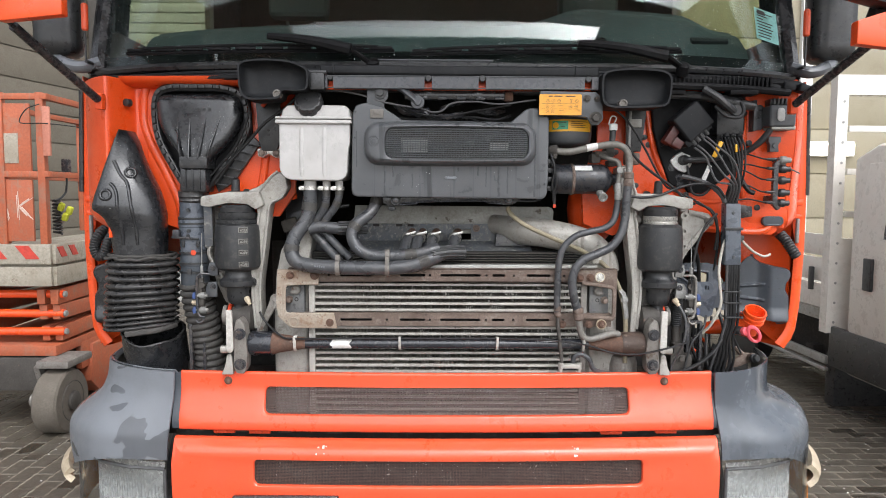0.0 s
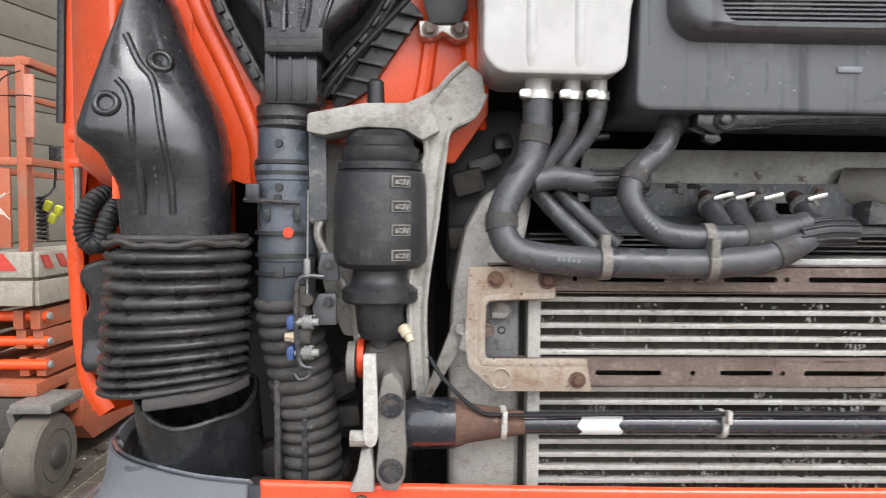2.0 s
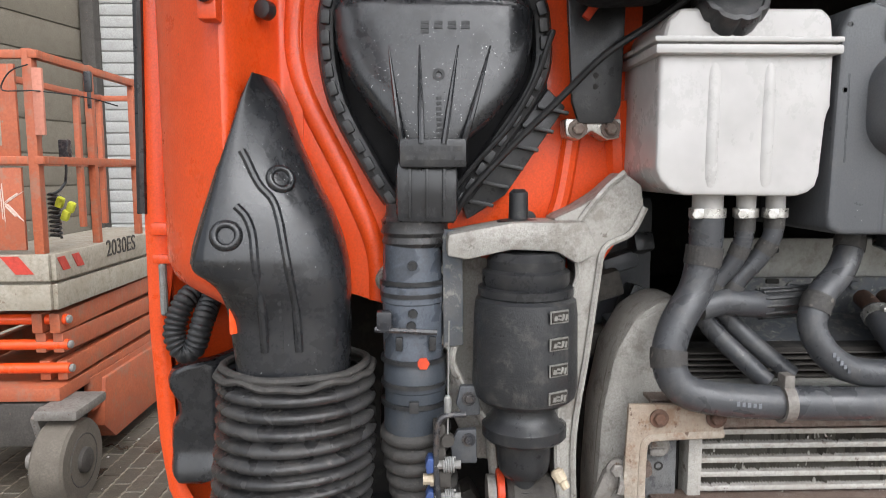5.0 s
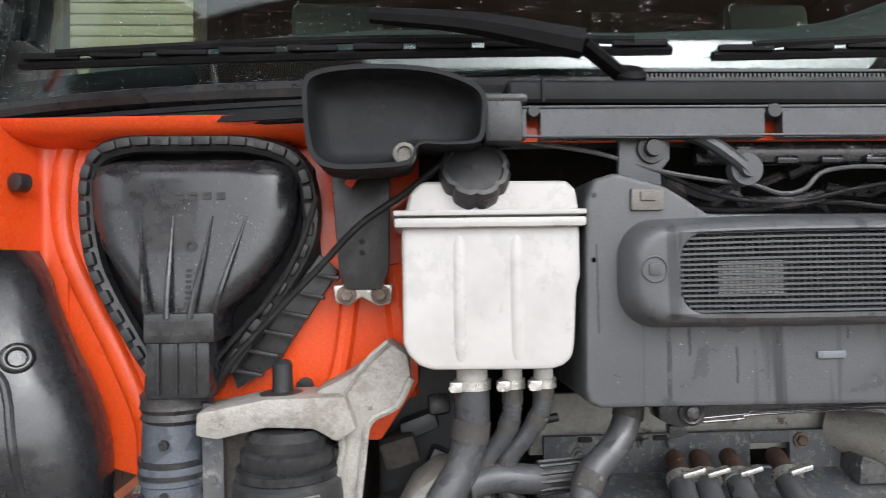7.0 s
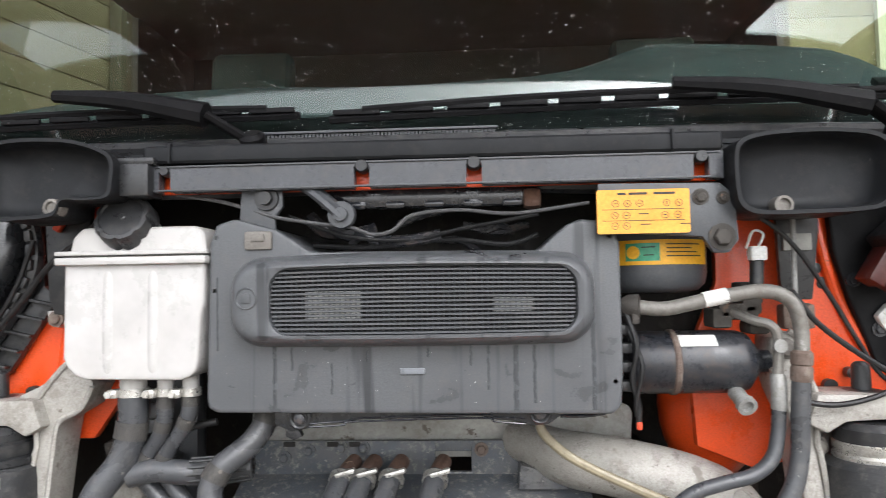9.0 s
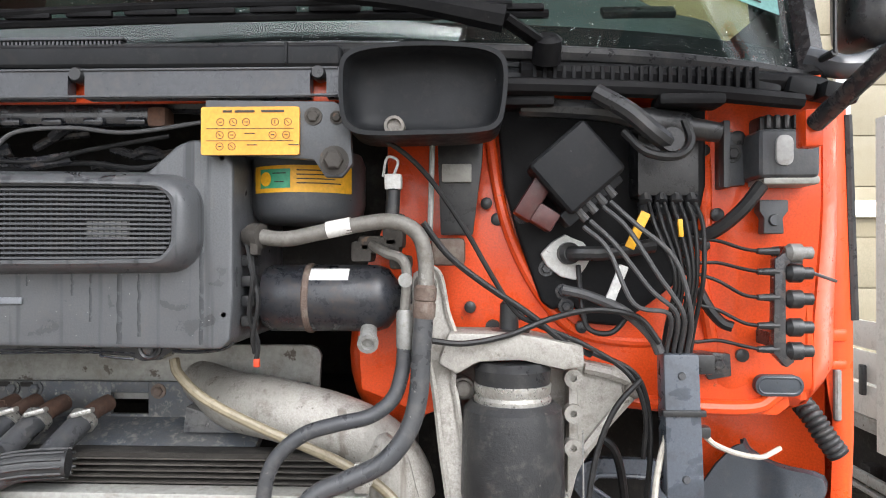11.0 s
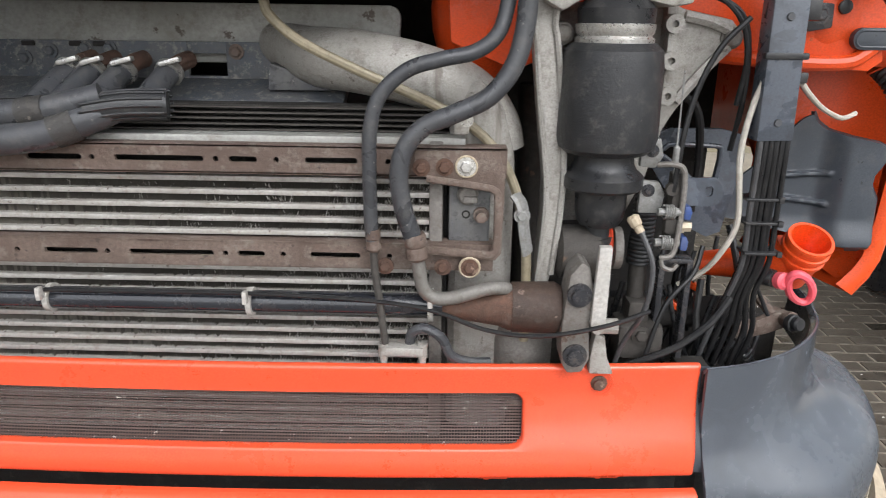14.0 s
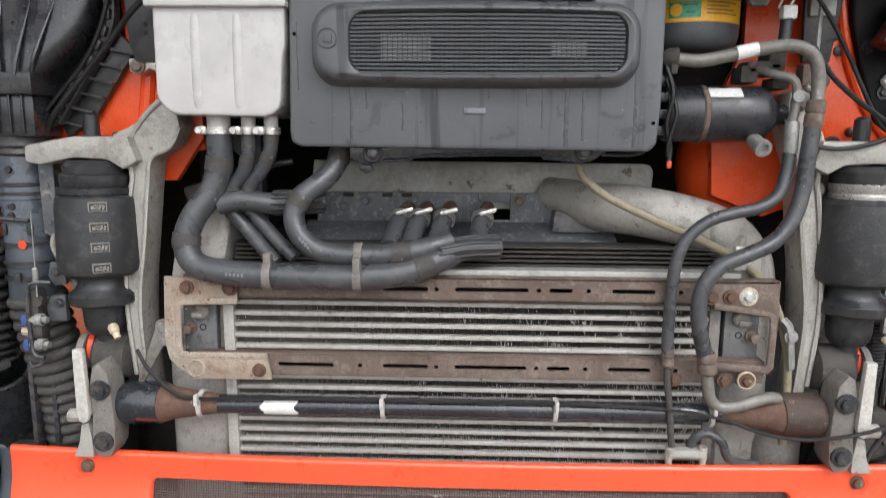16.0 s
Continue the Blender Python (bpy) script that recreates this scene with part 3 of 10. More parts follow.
# ---- scissor lift ----
def scissor_lift():
    x0, x1, y0, y1 = -3.68, -2.9, 2.96, 5.3
    lift = thing("scissor_lift", "folded scissor lift with worn orange rails and a grey deck", "lift", ((x0 + x1) / 2, (y0 + y1) / 2, 0))
    bm = B()
    box(bm, ((x0 + x1) / 2, (y0 + y1) / 2, 1.24), (x1 - x0 - 0.02, y1 - y0 - 0.02, 0.26), 0.01)
    deck = part("deck", bm, "deck", lift, "pale grey platform deck with red hazard stripes")
    for face in ("front", "side"):
        for z0, z1 in ((1.095, 1.24), (1.26, 1.41)):
            bm = B()
            if face == "front":
                box(bm, ((x0 + x1) / 2, y0 - 0.012, (z0 + z1) / 2), (x1 - x0, 0.03, z1 - z0), 0.006)
            else:
                box(bm, (x1 + 0.012, (y0 + y1) / 2, (z0 + z1) / 2), (0.03, y1 - y0, z1 - z0), 0.006)
            part("deck_edge", bm, "deck", deck)
    for k in range(3):
        bm = B()
        cx = x0 + 0.12 + 0.24 * k
        prism(bm, [(cx, 1.30), (cx + 0.1, 1.30), (cx + 0.02, 1.40), (cx - 0.08, 1.40)], y0 - 0.031, y0 - 0.026)
        part("stripe", bm, "hazard_red", deck)
    for k in range(2):
        bm = B()
        cy = y0 + 0.07 + 0.16 * k
        prism(bm, [(cy, 1.31), (cy + 0.08, 1.31), (cy + 0.02, 1.39), (cy - 0.06, 1.39)], 0, 0.004)
        bmesh.ops.transform(bm, matrix=Matrix.Translation((x1 + 0.032, 0, 0)) @ Matrix.Rotation(radians(90), 4, "Z"), verts=bm.verts[:])
        part("stripe", bm, "hazard_red", deck)
    txt = bpy.data.curves.new("model_number", "FONT")
    txt.body, txt.size, txt.extrude, txt.align_x = "2030ES", 0.15, 0.002, "LEFT"
    tob = new("model_number", txt)
    bpy.context.view_layer.update()
    me = bpy.data.meshes.new_from_object(tob.evaluated_get(bpy.context.evaluated_depsgraph_get()))
    bpy.data.objects.remove(tob)
    me.materials.append(M["ink"])
    t = new("model_number", me)
    t.parent = deck
    t.matrix_local = Matrix.Translation(Vector((x1 + 0.03, 3.56, 1.32)) - base_of(lift)) @ pose(0, 0, 0, 90, 0, 90)
    # guard rails
    for x in (x0 + 0.03, x0 + 0.42, x1 - 0.06):
        bm = B()
        box(bm, (x, y0 + 0.03, 1.97), (0.055, 0.055, 1.12), 0.006)
        part("post", bm, "orange_old", lift)
    for y in (y0 + 0.62, y0 + 1.25, y0 + 1.9, y1 - 0.05):
        for x in (x0 + 0.03, x1 - 0.03):
            bm = B()
            box(bm, (x, y, 1.97), (0.045, 0.045, 1.12), 0.006)
            part("post", bm, "orange_old", lift)
    for z in (1.93, 2.50):
        for x in (x0 + 0.03, x1 - 0.03):
            bm = B()
            box(bm, (x, (y0 + y1) / 2, z), (0.05, y1 - y0, 0.045), 0.006)
            part("rail", bm, "orange_old", lift)
        for y in (y0 + 0.03, y1 - 0.03):
            bm = B()
            box(bm, ((x0 + x1) / 2, y, z), (x1 - x0, 0.05, 0.045), 0.006)
            part("rail", bm, "orange_old", lift)
    for x, z, w, h in ((x0 + 0.33, 2.20, 0.62, 0.5), (x0 + 0.33, 1.66, 0.62, 0.46), (-2.905, 2.245, 0.055, 0.36)):
        bm = B()
        box(bm, (x, y0 + (0.03 if w > 0.1 else 0.0), z), (w, 0.02, h), 0.005)
        part("panel", bm, "orange_old" if w > 0.1 else "pink_old", lift)
    bm = B()
    box(bm, (-2.778, y0 + 0.30, 2.29), (0.022, 0.012, 0.11), 0.004)
    box(bm, (-2.780, y0 + 0.30, 2.39), (0.045, 0.02, 0.12), 0.008)
    part("tag", bm, "black", lift, "black tag hanging from the rail")
    bm = B()
    tube(bm, [(-2.94, y0 - 0.02, 2.44), (-3.04, y0 - 0.02, 2.40), (-3.09, y0 - 0.02, 2.31), (-3.0, y0 - 0.02, 2.30), (-2.9, y0 - 0.02, 2.30), (-2.75, y0 + 0.2, 2.29), (-2.66, y0 + 0.4, 2.26)], 0.004, 6, 5)
    part("rope", bm, "wire", lift, "thin dark rope slung on the rail")
    bm = B()
    box(bm, (x0 + 0.40, y0 + 0.018, 2.12), (0.30, 0.004, 0.22), 0.001)
    part("faded_plate", bm, "deck", lift, "faded pale information plate")
    for dx, dz in ((0.0, 0.0), (0.035, 0.05), (-0.03, 0.08)):
        bm = B()
        box(bm, (x1 - 0.12 + dx, y0 + 0.42, 1.60 + dz), (0.045, 0.04, 0.07), 0.015, (10, 25, 0))
        part("cloth", bm, "hi_vis", lift, "bright yellow cloth on the rail")
    bm = B()
    random.seed(19)
    for (xa, za), (xb, zb) in (((-3.155, 1.823), (-3.148, 1.588)), ((-3.146, 1.69), (-3.032, 1.766)), ((-3.143, 1.70), (-3.048, 1.594)), ((-3.275, 1.80), (-3.218, 1.588)), ((-3.275, 1.80), (-3.33, 1.588)), ((-3.305, 1.668), (-3.243, 1.661))):
        for k in range(7):
            t0, t1 = random.uniform(0, 0.3), random.uniform(0.65, 1.0)
            dx, dz, w = random.gauss(0, 0.006), random.gauss(0, 0.005), random.uniform(0.0015, 0.005)
            rod(bm, (xa + (xb - xa) * t0 + dx, y0 + 0.019, za + (zb - za) * t0 + dz), (xa + (xb - xa) * t1 + dx, y0 + 0.019, za + (zb - za) * t1 + dz), w, 5)
    part("paint_mark", bm, "spray_white", lift, "white spray paint mark")
    bm = B()
    box(bm, (x0 + 0.02, y0 + 0.8, 1.72), (0.1, 0.16, 0.3), 0.01)
    part("control_box", bm, "black_metal", lift)
    bm = B()
    box(bm, (x1 - 0.14, y0 + 0.5, 2.0), (0.06, 0.05, 0.13), 0.01)
    part("control_box", bm, "black_metal", lift)
    bm = B()
    helix = [(x1 - 0.2 + 0.03 * math.cos(k * 0.9), y0 + 0.45 + 0.03 * math.sin(k * 0.9), 1.46 + 0.004 * k) for k in range(70)]
    tube(bm, helix + [(x1 - 0.15, y0 + 0.5, 1.8), (x1 - 0.14, y0 + 0.5, 1.96)], 0.009, 6, 2)
    part("coiled_cable", bm, "black", lift, "black coiled control cable")
    # scissor stack
    for k, z in enumerate((1.02, 0.87, 0.73)):
        for x in (x0 + 0.05, x1 - 0.13, x1 - 0.03):
            bm = B()
            box(bm, (x, (y0 + y1) / 2, z), (0.06, y1 - y0 - 0.1 - 0.05 * k, 0.115), 0.006, ((-1) ** k * 0.8, 0, 0))
            part("scissor_arm", bm, "orange_old", lift)
        bm = B()
        rod(bm, (x0, y0 + 0.10, z), (x1 + 0.02, y0 + 0.10, z), 0.032, 12)
        part("cross_tube", bm, "orange", lift)
        bm = B()
        lathe(bm, (x1 + 0.0, y0 + 0.10, z), (1, 0, 0), [(0, 0.024), (0.035, 0.024), (0.04, 0.018)], 10)
        part("pin", bm, "steel", lift)
    bm = B()
    box(bm, ((x0 + x1) / 2, (y0 + y1) / 2, 0.60), (x1 - x0, y1 - y0, 0.08), 0.01)
    box(bm, (x1 - 0.02, y0 + 1.1, 0.48), (0.05, 1.5, 0.22), 0.01)
    part("base_frame", bm, "orange_old", lift)
    bm = B()
    prism(bm, [(3.55, 0.12), (5.2, 0.12), (5.25, 0.55), (3.45, 0.55), (3.40, 0.25)], 0, 0.72, 0.01)
    bmesh.ops.transform(bm, matrix=Matrix.Translation((x1 + 0.03, 0, 0)) @ Matrix.Rotation(radians(90), 4, "Z"), verts=bm.verts[:])
    part("chassis", bm, "orange_old", lift)
    bm = B()
    box(bm, ((x0 + x1) / 2, y0 + 0.25, 0.42), (0.62, 0.5, 0.26), 0.02)
    part("axle_box", bm, "grime", lift)
    for x in (x0 + 0.02, x1 + 0.05):
        bm = B()
        lathe(bm, (x - 0.095, y0 - 0.06, 0.238), (1, 0, 0), [(0, 0.17), (0.004, 0.225), (0.02, 0.238), (0.17, 0.238), (0.186, 0.225), (0.19, 0.17)], 30)
        wheel = part("wheel", bm, "tyre", lift, "solid worn grey tyre")
        bm = B()
        lathe(bm, (x + 0.08, y0 - 0.06, 0.238), (1, 0, 0), [(-0.10, 0.165), (0.0, 0.165), (0.018, 0.15), (0.0, 0.11), (0.004, 0.075), (0.035, 0.07), (0.045, 0.05)], 24)
        part("hub", bm, "grime", wheel)
        bm = B()
        box(bm, (x, y0 + 0.02, 0.53), (0.24, 0.36, 0.06), 0.02)
        box(bm, (x - 0.13, y0 - 0.03, 0.38), (0.05, 0.12, 0.32), 0.02, (20, 0, 0))
        lathe(bm, (x - 0.21, y0 - 0.06, 0.238), (1, 0, 0), [(0, 0.05), (0.10, 0.06), (0.12, 0.06)], 12)
        part("steering_knuckle", bm, "cast_dark", lift, "grey cast steering knuckle")
    for x in (x0 + 0.08, x1 - 0.06):
        bm = B()
        lathe(bm, (x - 0.07, y1 - 0.35, 0.225), (1, 0, 0), [(0, 0.18), (0.015, 0.225), (0.125, 0.225), (0.14, 0.18)], 26)
        part("wheel", bm, "tyre", lift)
    return lift


scissor_lift()


# ---- white pick-up beside the lorry ----
def pick_up():
    X = 3.3
    van = thing("pick_up_truck", "white pick-up truck with an empty dropside bed", "vehicle", (X + 0.95, 3.6, 0))
    bm = B()
    prism(bm, [(1.2, 0.35), (3.28, 0.35), (3.28, 2.1), (3.0, 2.2), (2.2, 2.2), (1.55, 1.35), (1.2, 1.2)], 0, 1.9, 0.05, 3)
    bmesh.ops.transform(bm, matrix=Matrix.Translation((X + 1.9, 0, 0)) @ Matrix.Rotation(radians(90), 4, "Z"), verts=bm.verts[:])
    cab = part("cab", bm, "van_white", van)
    bm = B()
    prism(bm, [(2.0, 0.68), (3.20, 0.62), (3.22, 1.35), (3.05, 2.05), (2.35, 2.05), (2.0, 1.4)], 0, 0.02, 0.008)
    bmesh.ops.transform(bm, matrix=Matrix.Translation((X - 0.004, 0, 0)) @ Matrix.Rotation(radians(90), 4, "Z"), verts=bm.verts[:])
    door = part("door", bm, "van_white", van)
    bm = B()
    prism(bm, [(2.15, 1.48), (2.84, 1.48), (2.76, 2.0), (2.40, 2.0)], 0, 0.01, 0.004)
    bmesh.ops.transform(bm, matrix=Matrix.Translation((X - 0.018, 0, 0)) @ Matrix.Rotation(radians(90), 4, "Z"), verts=bm.verts[:])
    part("window", bm, "black_wet", door)
    bm = B()
    box(bm, (X - 0.035, 2.98, 1.2), (0.03, 0.1, 0.25), 0.012, None, 3)
    part("handle", bm, "black", door, "black door handle")
    bm = B()
    box(bm, (X - 0.012, 2.5, 0.55), (0.05, 1.9, 0.34), 0.02)
    part("sill", bm, "black", van)
    # dark boxes added so that the ground below the pick-up lies in shade
    bm = B()
    box(bm, (X + 0.98, 4.3, 0.56), (1.66, 3.3, 0.40), 0.03)
    for y in (3.0, 3.9, 4.8):
        box(bm, (X + 0.95, y, 0.40), (1.78, 0.12, 0.14), 0.02)
    part("underbody", bm, "void", van, "dark underbody boxes added to shade the ground")
    # headboard and bed
    bm = B()
    outer = [(X - 0.08, 0.66), (X + 1.98, 0.66), (X + 1.98, 2.78), (X - 0.08, 2.78)]
    inner = [(X + 0.015, 1.45), (X + 1.78, 1.45), (X + 1.78, 2.62), (X + 0.015, 2.62)]
    ring(bm, outer, inner, 3.42, 3.52)
    headboard = part("headboard", bm, "van_white", van, "white perforated headboard")
    bm = B()
    for k in range(12):
        lathe(bm, (X - 0.02, 3.421, 0.75 + 0.165 * k), (0, -1, 0), [(0, 0.011), (0.004, 0.011)], 8)
    part("bolts", bm, "steel", headboard, kind="stuff")
    for z in (1.65, 2.0, 2.35):
        bm = B()
        box(bm, (X + 0.92, 3.47, z), (1.74, 0.04, 0.05), 0.004)
        part("crossbar", bm, "van_white", headboard)
    for z0, z1 in ((0.86, 1.06), (1.08, 1.28), (1.30, 1.48)):
        for x in (X - 0.06, X + 1.94):
            bm = B()
            box(bm, (x, 4.75, (z0 + z1) / 2), (0.03, 2.45, z1 - z0), 0.006)
            part("dropside", bm, "van_white", van)
    bm = B()
    box(bm, (X + 0.95, 4.75, 0.80), (2.02, 2.45, 0.1), 0.01)
    part("bed_floor", bm, "pale_metal", van)
    bm = B()
    box(bm, (X - 0.11, 3.62, 1.10), (0.03, 0.05, 0.2), 0.01)
    part("latch", bm, "black", van)
    bm = B()
    box(bm, (X + 0.02, 4.25, 0.40), (0.04, 1.4, 0.07), 0.01)
    box(bm, (X + 0.02, 4.25, 0.32), (0.04, 1.4, 0.03), 0.006)
    part("side_guard", bm, "pale_metal", van, "aluminium side guard rail")
    for y in (1.75, 5.2):
        bm = B()
        lathe(bm, (X + 0.04, y, 0.34), (1, 0, 0), [(0, 0.2), (0.01, 0.32), (0.03, 0.34), (0.2, 0.34), (0.22, 0.3)], 28)
        w = part("wheel", bm, "rubber", van)
        bm = B()
        lathe(bm, (X + 0.05, y, 0.34), (1, 0, 0), [(-0.012, 0.06), (0.0, 0.19), (0.1, 0.2)], 20)
        part("rim", bm, "steel", w)
    bm = B()
    box(bm, (X + 0.5, 3.55, 0.24), (0.9, 0.14, 0.46), 0.02)
    part("mudflap", bm, "black", van)
    bm = B()
    box(bm, (X + 0.95, 4.6, 0.6), (0.8, 2.6, 0.16), 0.01)
    part("chassis_frame", bm, "grime", van)
    return van


pick_up()


# ---- lorry cab ----
cab = thing("lorry_cab", "orange lorry cab with its front flap open", "truck", (0, 0.9, 0))


def edge_line(z):
    """The front edge of the cab's side: how far out and back it lies at a height."""
    pts = ((1.24, 1.225, 0.305), (1.265, 1.245, 0.302), (1.31, 1.264, 0.30), (1.40, 1.275, 0.30), (1.60, 1.282, 0.298), (1.80, 1.280, 0.295), (2.2, 1.268, 0.295))
    for (za, xa, ya), (zb, xb, yb) in zip(pts, pts[1:]):
        if z <= zb:
            t = min(max((z - za) / (zb - za), 0), 1)
            return xa + (xb - xa) * t, ya + (yb - ya) * t
    return pts[-1][1:]


for s in (-1, 1):
    def side(u, v, s=s):
        z = 1.245 + 0.955 * v
        x, y = edge_line(z)
        low = 0.09 * u * (1 - v) ** 2
        return (s * (x + 0.006 * math.sin(math.pi * min(u * 4, 1) * 0.5) - low), y + 0.004 + 0.9 * u ** 1.3 * (0.35 + 0.65 * smoothstep(0, 0.5, v)), z)
    bm = B()
    skin(bm, side, 12, 18, 0.004)
    part("side_panel", bm, "orange", cab)

    def flange(u, v, s=s):
        z = 1.245 + 0.93 * v
        x, y = edge_line(z)
        wide = 0.030 + 0.012 * smoothstep(0.4, 0.5, v)
        return (s * (x - wide * u), y - 0.003 - 0.008 * math.sin(math.pi * u), z + 0.02 * u * smoothstep(0.12, 0.0, v))
    bm = B()
    skin(bm, flange, 6, 26, 0.004)
    part("front_flange", bm, "orange", cab)

    def bulge(u, v, s=s):
        low = 1.70 - 0.045 * u
        z = low + (2.16 - low) * v
        roll = max(1 - v / 0.10, 0.0) ** 2
        x = 1.228 - 0.153 * smoothstep(0, 1, u) ** 0.9
        y = 0.287 - 0.247 * math.sin(u * math.pi / 2) ** 0.8
        if s > 0:
            x = 1.232 - 0.082 * smoothstep(0, 1, u) ** 0.9
            y = 0.287 - (0.122 + 0.03 * smoothstep(1.75, 2.0, z)) * math.sin(u * math.pi / 2) ** 0.9
        return (s * x, y + 0.09 * roll, z)
    bm = B()
    skin(bm, bulge, 16, 20, 0.004)
    part("corner_panel", bm, "orange", cab)

    def under(u, v, s=s):
        low_ = 1.252 + 0.16 * smoothstep(0, 0.9, u)
        return (s * (1.248 - 0.20 * u), 0.40 - 0.085 * (1 - u) ** 4, low_ + (1.745 - low_) * v)
    bm = B()
    skin(bm, under, 10, 10, 0.004)
    part("inner_fairing", bm, "orange", cab)

    # inner cheek between corner panel and firewall
    def cheek(u, v, s=s):
        z = 1.655 + 0.505 * v
        if s > 0:
            return (1.15 - 0.22 * u, 0.165 - 0.03 * smoothstep(1.75, 2.0, z) * (1 - u) + 0.012 * u + 0.05 * max(1 - v / 0.08, 0) ** 2 - 0.008 * math.exp(-((u - 0.55) / 0.1) ** 2), z + 0.018)
        return (s * (1.075 - 0.085 * u), 0.04 + 0.105 * smoothstep(0, 0.7, u), z)
    bm = B()
    skin(bm, cheek, 24, 24, 0.004)
    part("inner_cheek", bm, "orange", cab)
    bm = B()
    tube(bm, [(s * (edge_line(z)[0] + 0.004), edge_line(z)[1] - 0.004, z) for z in (2.15, 2.0, 1.9, 1.80)], 0.009, 8, 4)
    part("door_seal", bm, "black", cab)
    bm = B()
    lathe(bm, (s * 1.03, 0.098 if s < 0 else 0.142, 2.085), (0.35 * s if s < 0 else 0, -1, 0), [(-0.01, 0.013), (0.006, 0.012), (0.008, 0.007)], 14)
    part("plug", bm, "black", cab)
    for z, h in ((1.775, 0.022), (1.725, 0.016)):
        bm = B()
        box(bm, (s * 1.250, 0.284, z), (0.034, 0.016, h), 0.005)
        part("hinge", bm, "orange", cab)
    bm = B()
    lathe(bm, (s * 1.252, 0.282, 1.63), (0, 0, 1), [(0, 0.004), (0.003, 0.0065), (0.085, 0.0065), (0.088, 0.004)], 10)
    part("hinge_pin", bm, "steel", cab)

# firewall panels
bm = B()
skin(bm, lambda u, v: (-1.05 + 0.55 * u, 0.075 + 0.015 * abs(u * 2 - 1) + 0.06 * v ** 2, 2.168 - 0.028 * v - 0.004 * math.sin(math.pi * v)), 20, 5, 0.004)
part("rim", bm, "orange", cab)
bm = B()
prism(bm, [(-1.06, 2.17), (-0.50, 2.17), (-0.505, 1.80), (-0.56, 1.72), (-0.66, 1.72), (-0.78, 1.75), (-0.84, 1.66), (-0.96, 1.70), (-1.10, 1.66)], 0.150, 0.17, 0.004)
part("firewall", bm, "orange", cab)
bm = B()
tube(bm, [(-0.985, 0.152, 2.155), (-1.0, 0.152, 2.10), (-0.995, 0.152, 2.0), (-0.93, 0.152, 1.86), (-0.89, 0.152, 1.76), (-0.885, 0.155, 1.68)], 0.011, 12, 5, 1.4)
part("bead", bm, "orange", cab)
bm = B()
tube(bm, [(-0.60, 0.15, 1.93), (-0.615, 0.15, 1.83), (-0.64, 0.15, 1.76), (-0.66, 0.15, 1.70)], 0.014, 10, 5)
tube(bm, [(-0.54, 0.15, 1.97), (-0.53, 0.16, 1.87), (-0.525, 0.18, 1.78)], 0.02, 10, 5)
part("bead", bm, "orange", cab)
bm = B()
prism(bm, [(0.50, 2.17), (1.08, 2.17), (1.10, 1.78), (1.12, 1.68), (1.10, 1.665), (0.84, 1.68), (0.75, 1.73), (0.66, 1.70), (0.56, 1.66), (0.46, 1.70), (0.45, 1.85), (0.50, 1.97)], 0.165, 0.185, 0.004)
part("firewall", bm, "orange", cab)
bm = B()
tube(bm, [(0.66, 0.165, 2.10), (0.675, 0.16, 2.0), (0.70, 0.16, 1.92), (0.745, 0.16, 1.84), (0.80, 0.165, 1.79), (0.90, 0.17, 1.775), (0.965, 0.17, 1.79)], 0.009, 10, 5)
tube(bm, [(0.985, 0.165, 2.14), (0.99, 0.16, 2.0), (0.985, 0.16, 1.88), (1.0, 0.165, 1.78)], 0.010, 10, 5)
tube(bm, [(0.83, 0.17, 1.69), (0.95, 0.165, 1.68), (1.06, 0.165, 1.678), (1.10, 0.165, 1.70)], 0.012, 10, 6)
part("bead", bm, "orange", cab)
bm = B()
for x, z in ((0.56, 1.94), (0.63, 1.83), (0.705, 1.82), (0.655, 1.99), (0.80, 1.80), (0.985, 1.925), (0.985, 2.07), (0.99, 1.755)):
    lathe(bm, (x, 0.152, z), (0, -1, 0), [(-0.012, 0.009), (0.003, 0.009), (0.005, 0.005)], 12)
part("plugs", bm, "black", cab, kind="stuff")
for x, y, z in ((0.672, 0.165, 1.966), (0.769, 0.165, 1.82), (0.833, 0.165, 1.816), (1.004, 0.150, 1.972), (1.044, 0.158, 1.758), (1.12, 0.150, 1.90)):
    bm = B()
    lathe(bm, (x, y, z), (0, -1, 0), [(-0.006, 0.010), (0.003, 0.010), (0.005, 0.006)], 16)
    part("plug", bm, "black", cab)
bm = B()
prism(bm, round_rect(1.062, 1.134, 1.697, 1.729, 0.0155), 0.152, 0.168, 0.003)
plug_ = part("oval_plug", bm, "splash", cab, "grey oval blanking plug")
bm = B()
tube(bm, [(x, 0.1525, z) for x, z in round_rect(1.066, 1.130, 1.701, 1.725, 0.0115)], 0.0022, 6, 1)
part("plug_lip", bm, "splash", plug_)
bm = B()
prism(bm, [(0.982, 1.765), (1.022, 1.762), (1.024, 1.728), (0.99, 1.722), (0.978, 1.74)], 0.145, 0.156, 0.003)
bolt(bm, (1.003, 0.145, 1.746), r=0.009)
part("mount_plate", bm, "black_metal", cab)
bm = B()
tube(bm, [(1.135, 0.158, 2.14), (1.138, 0.160, 2.0), (1.142, 0.164, 1.88), (1.146, 0.17, 1.76), (1.14, 0.18, 1.69)], 0.010, 10, 5)
part("bead", bm, "orange", cab)
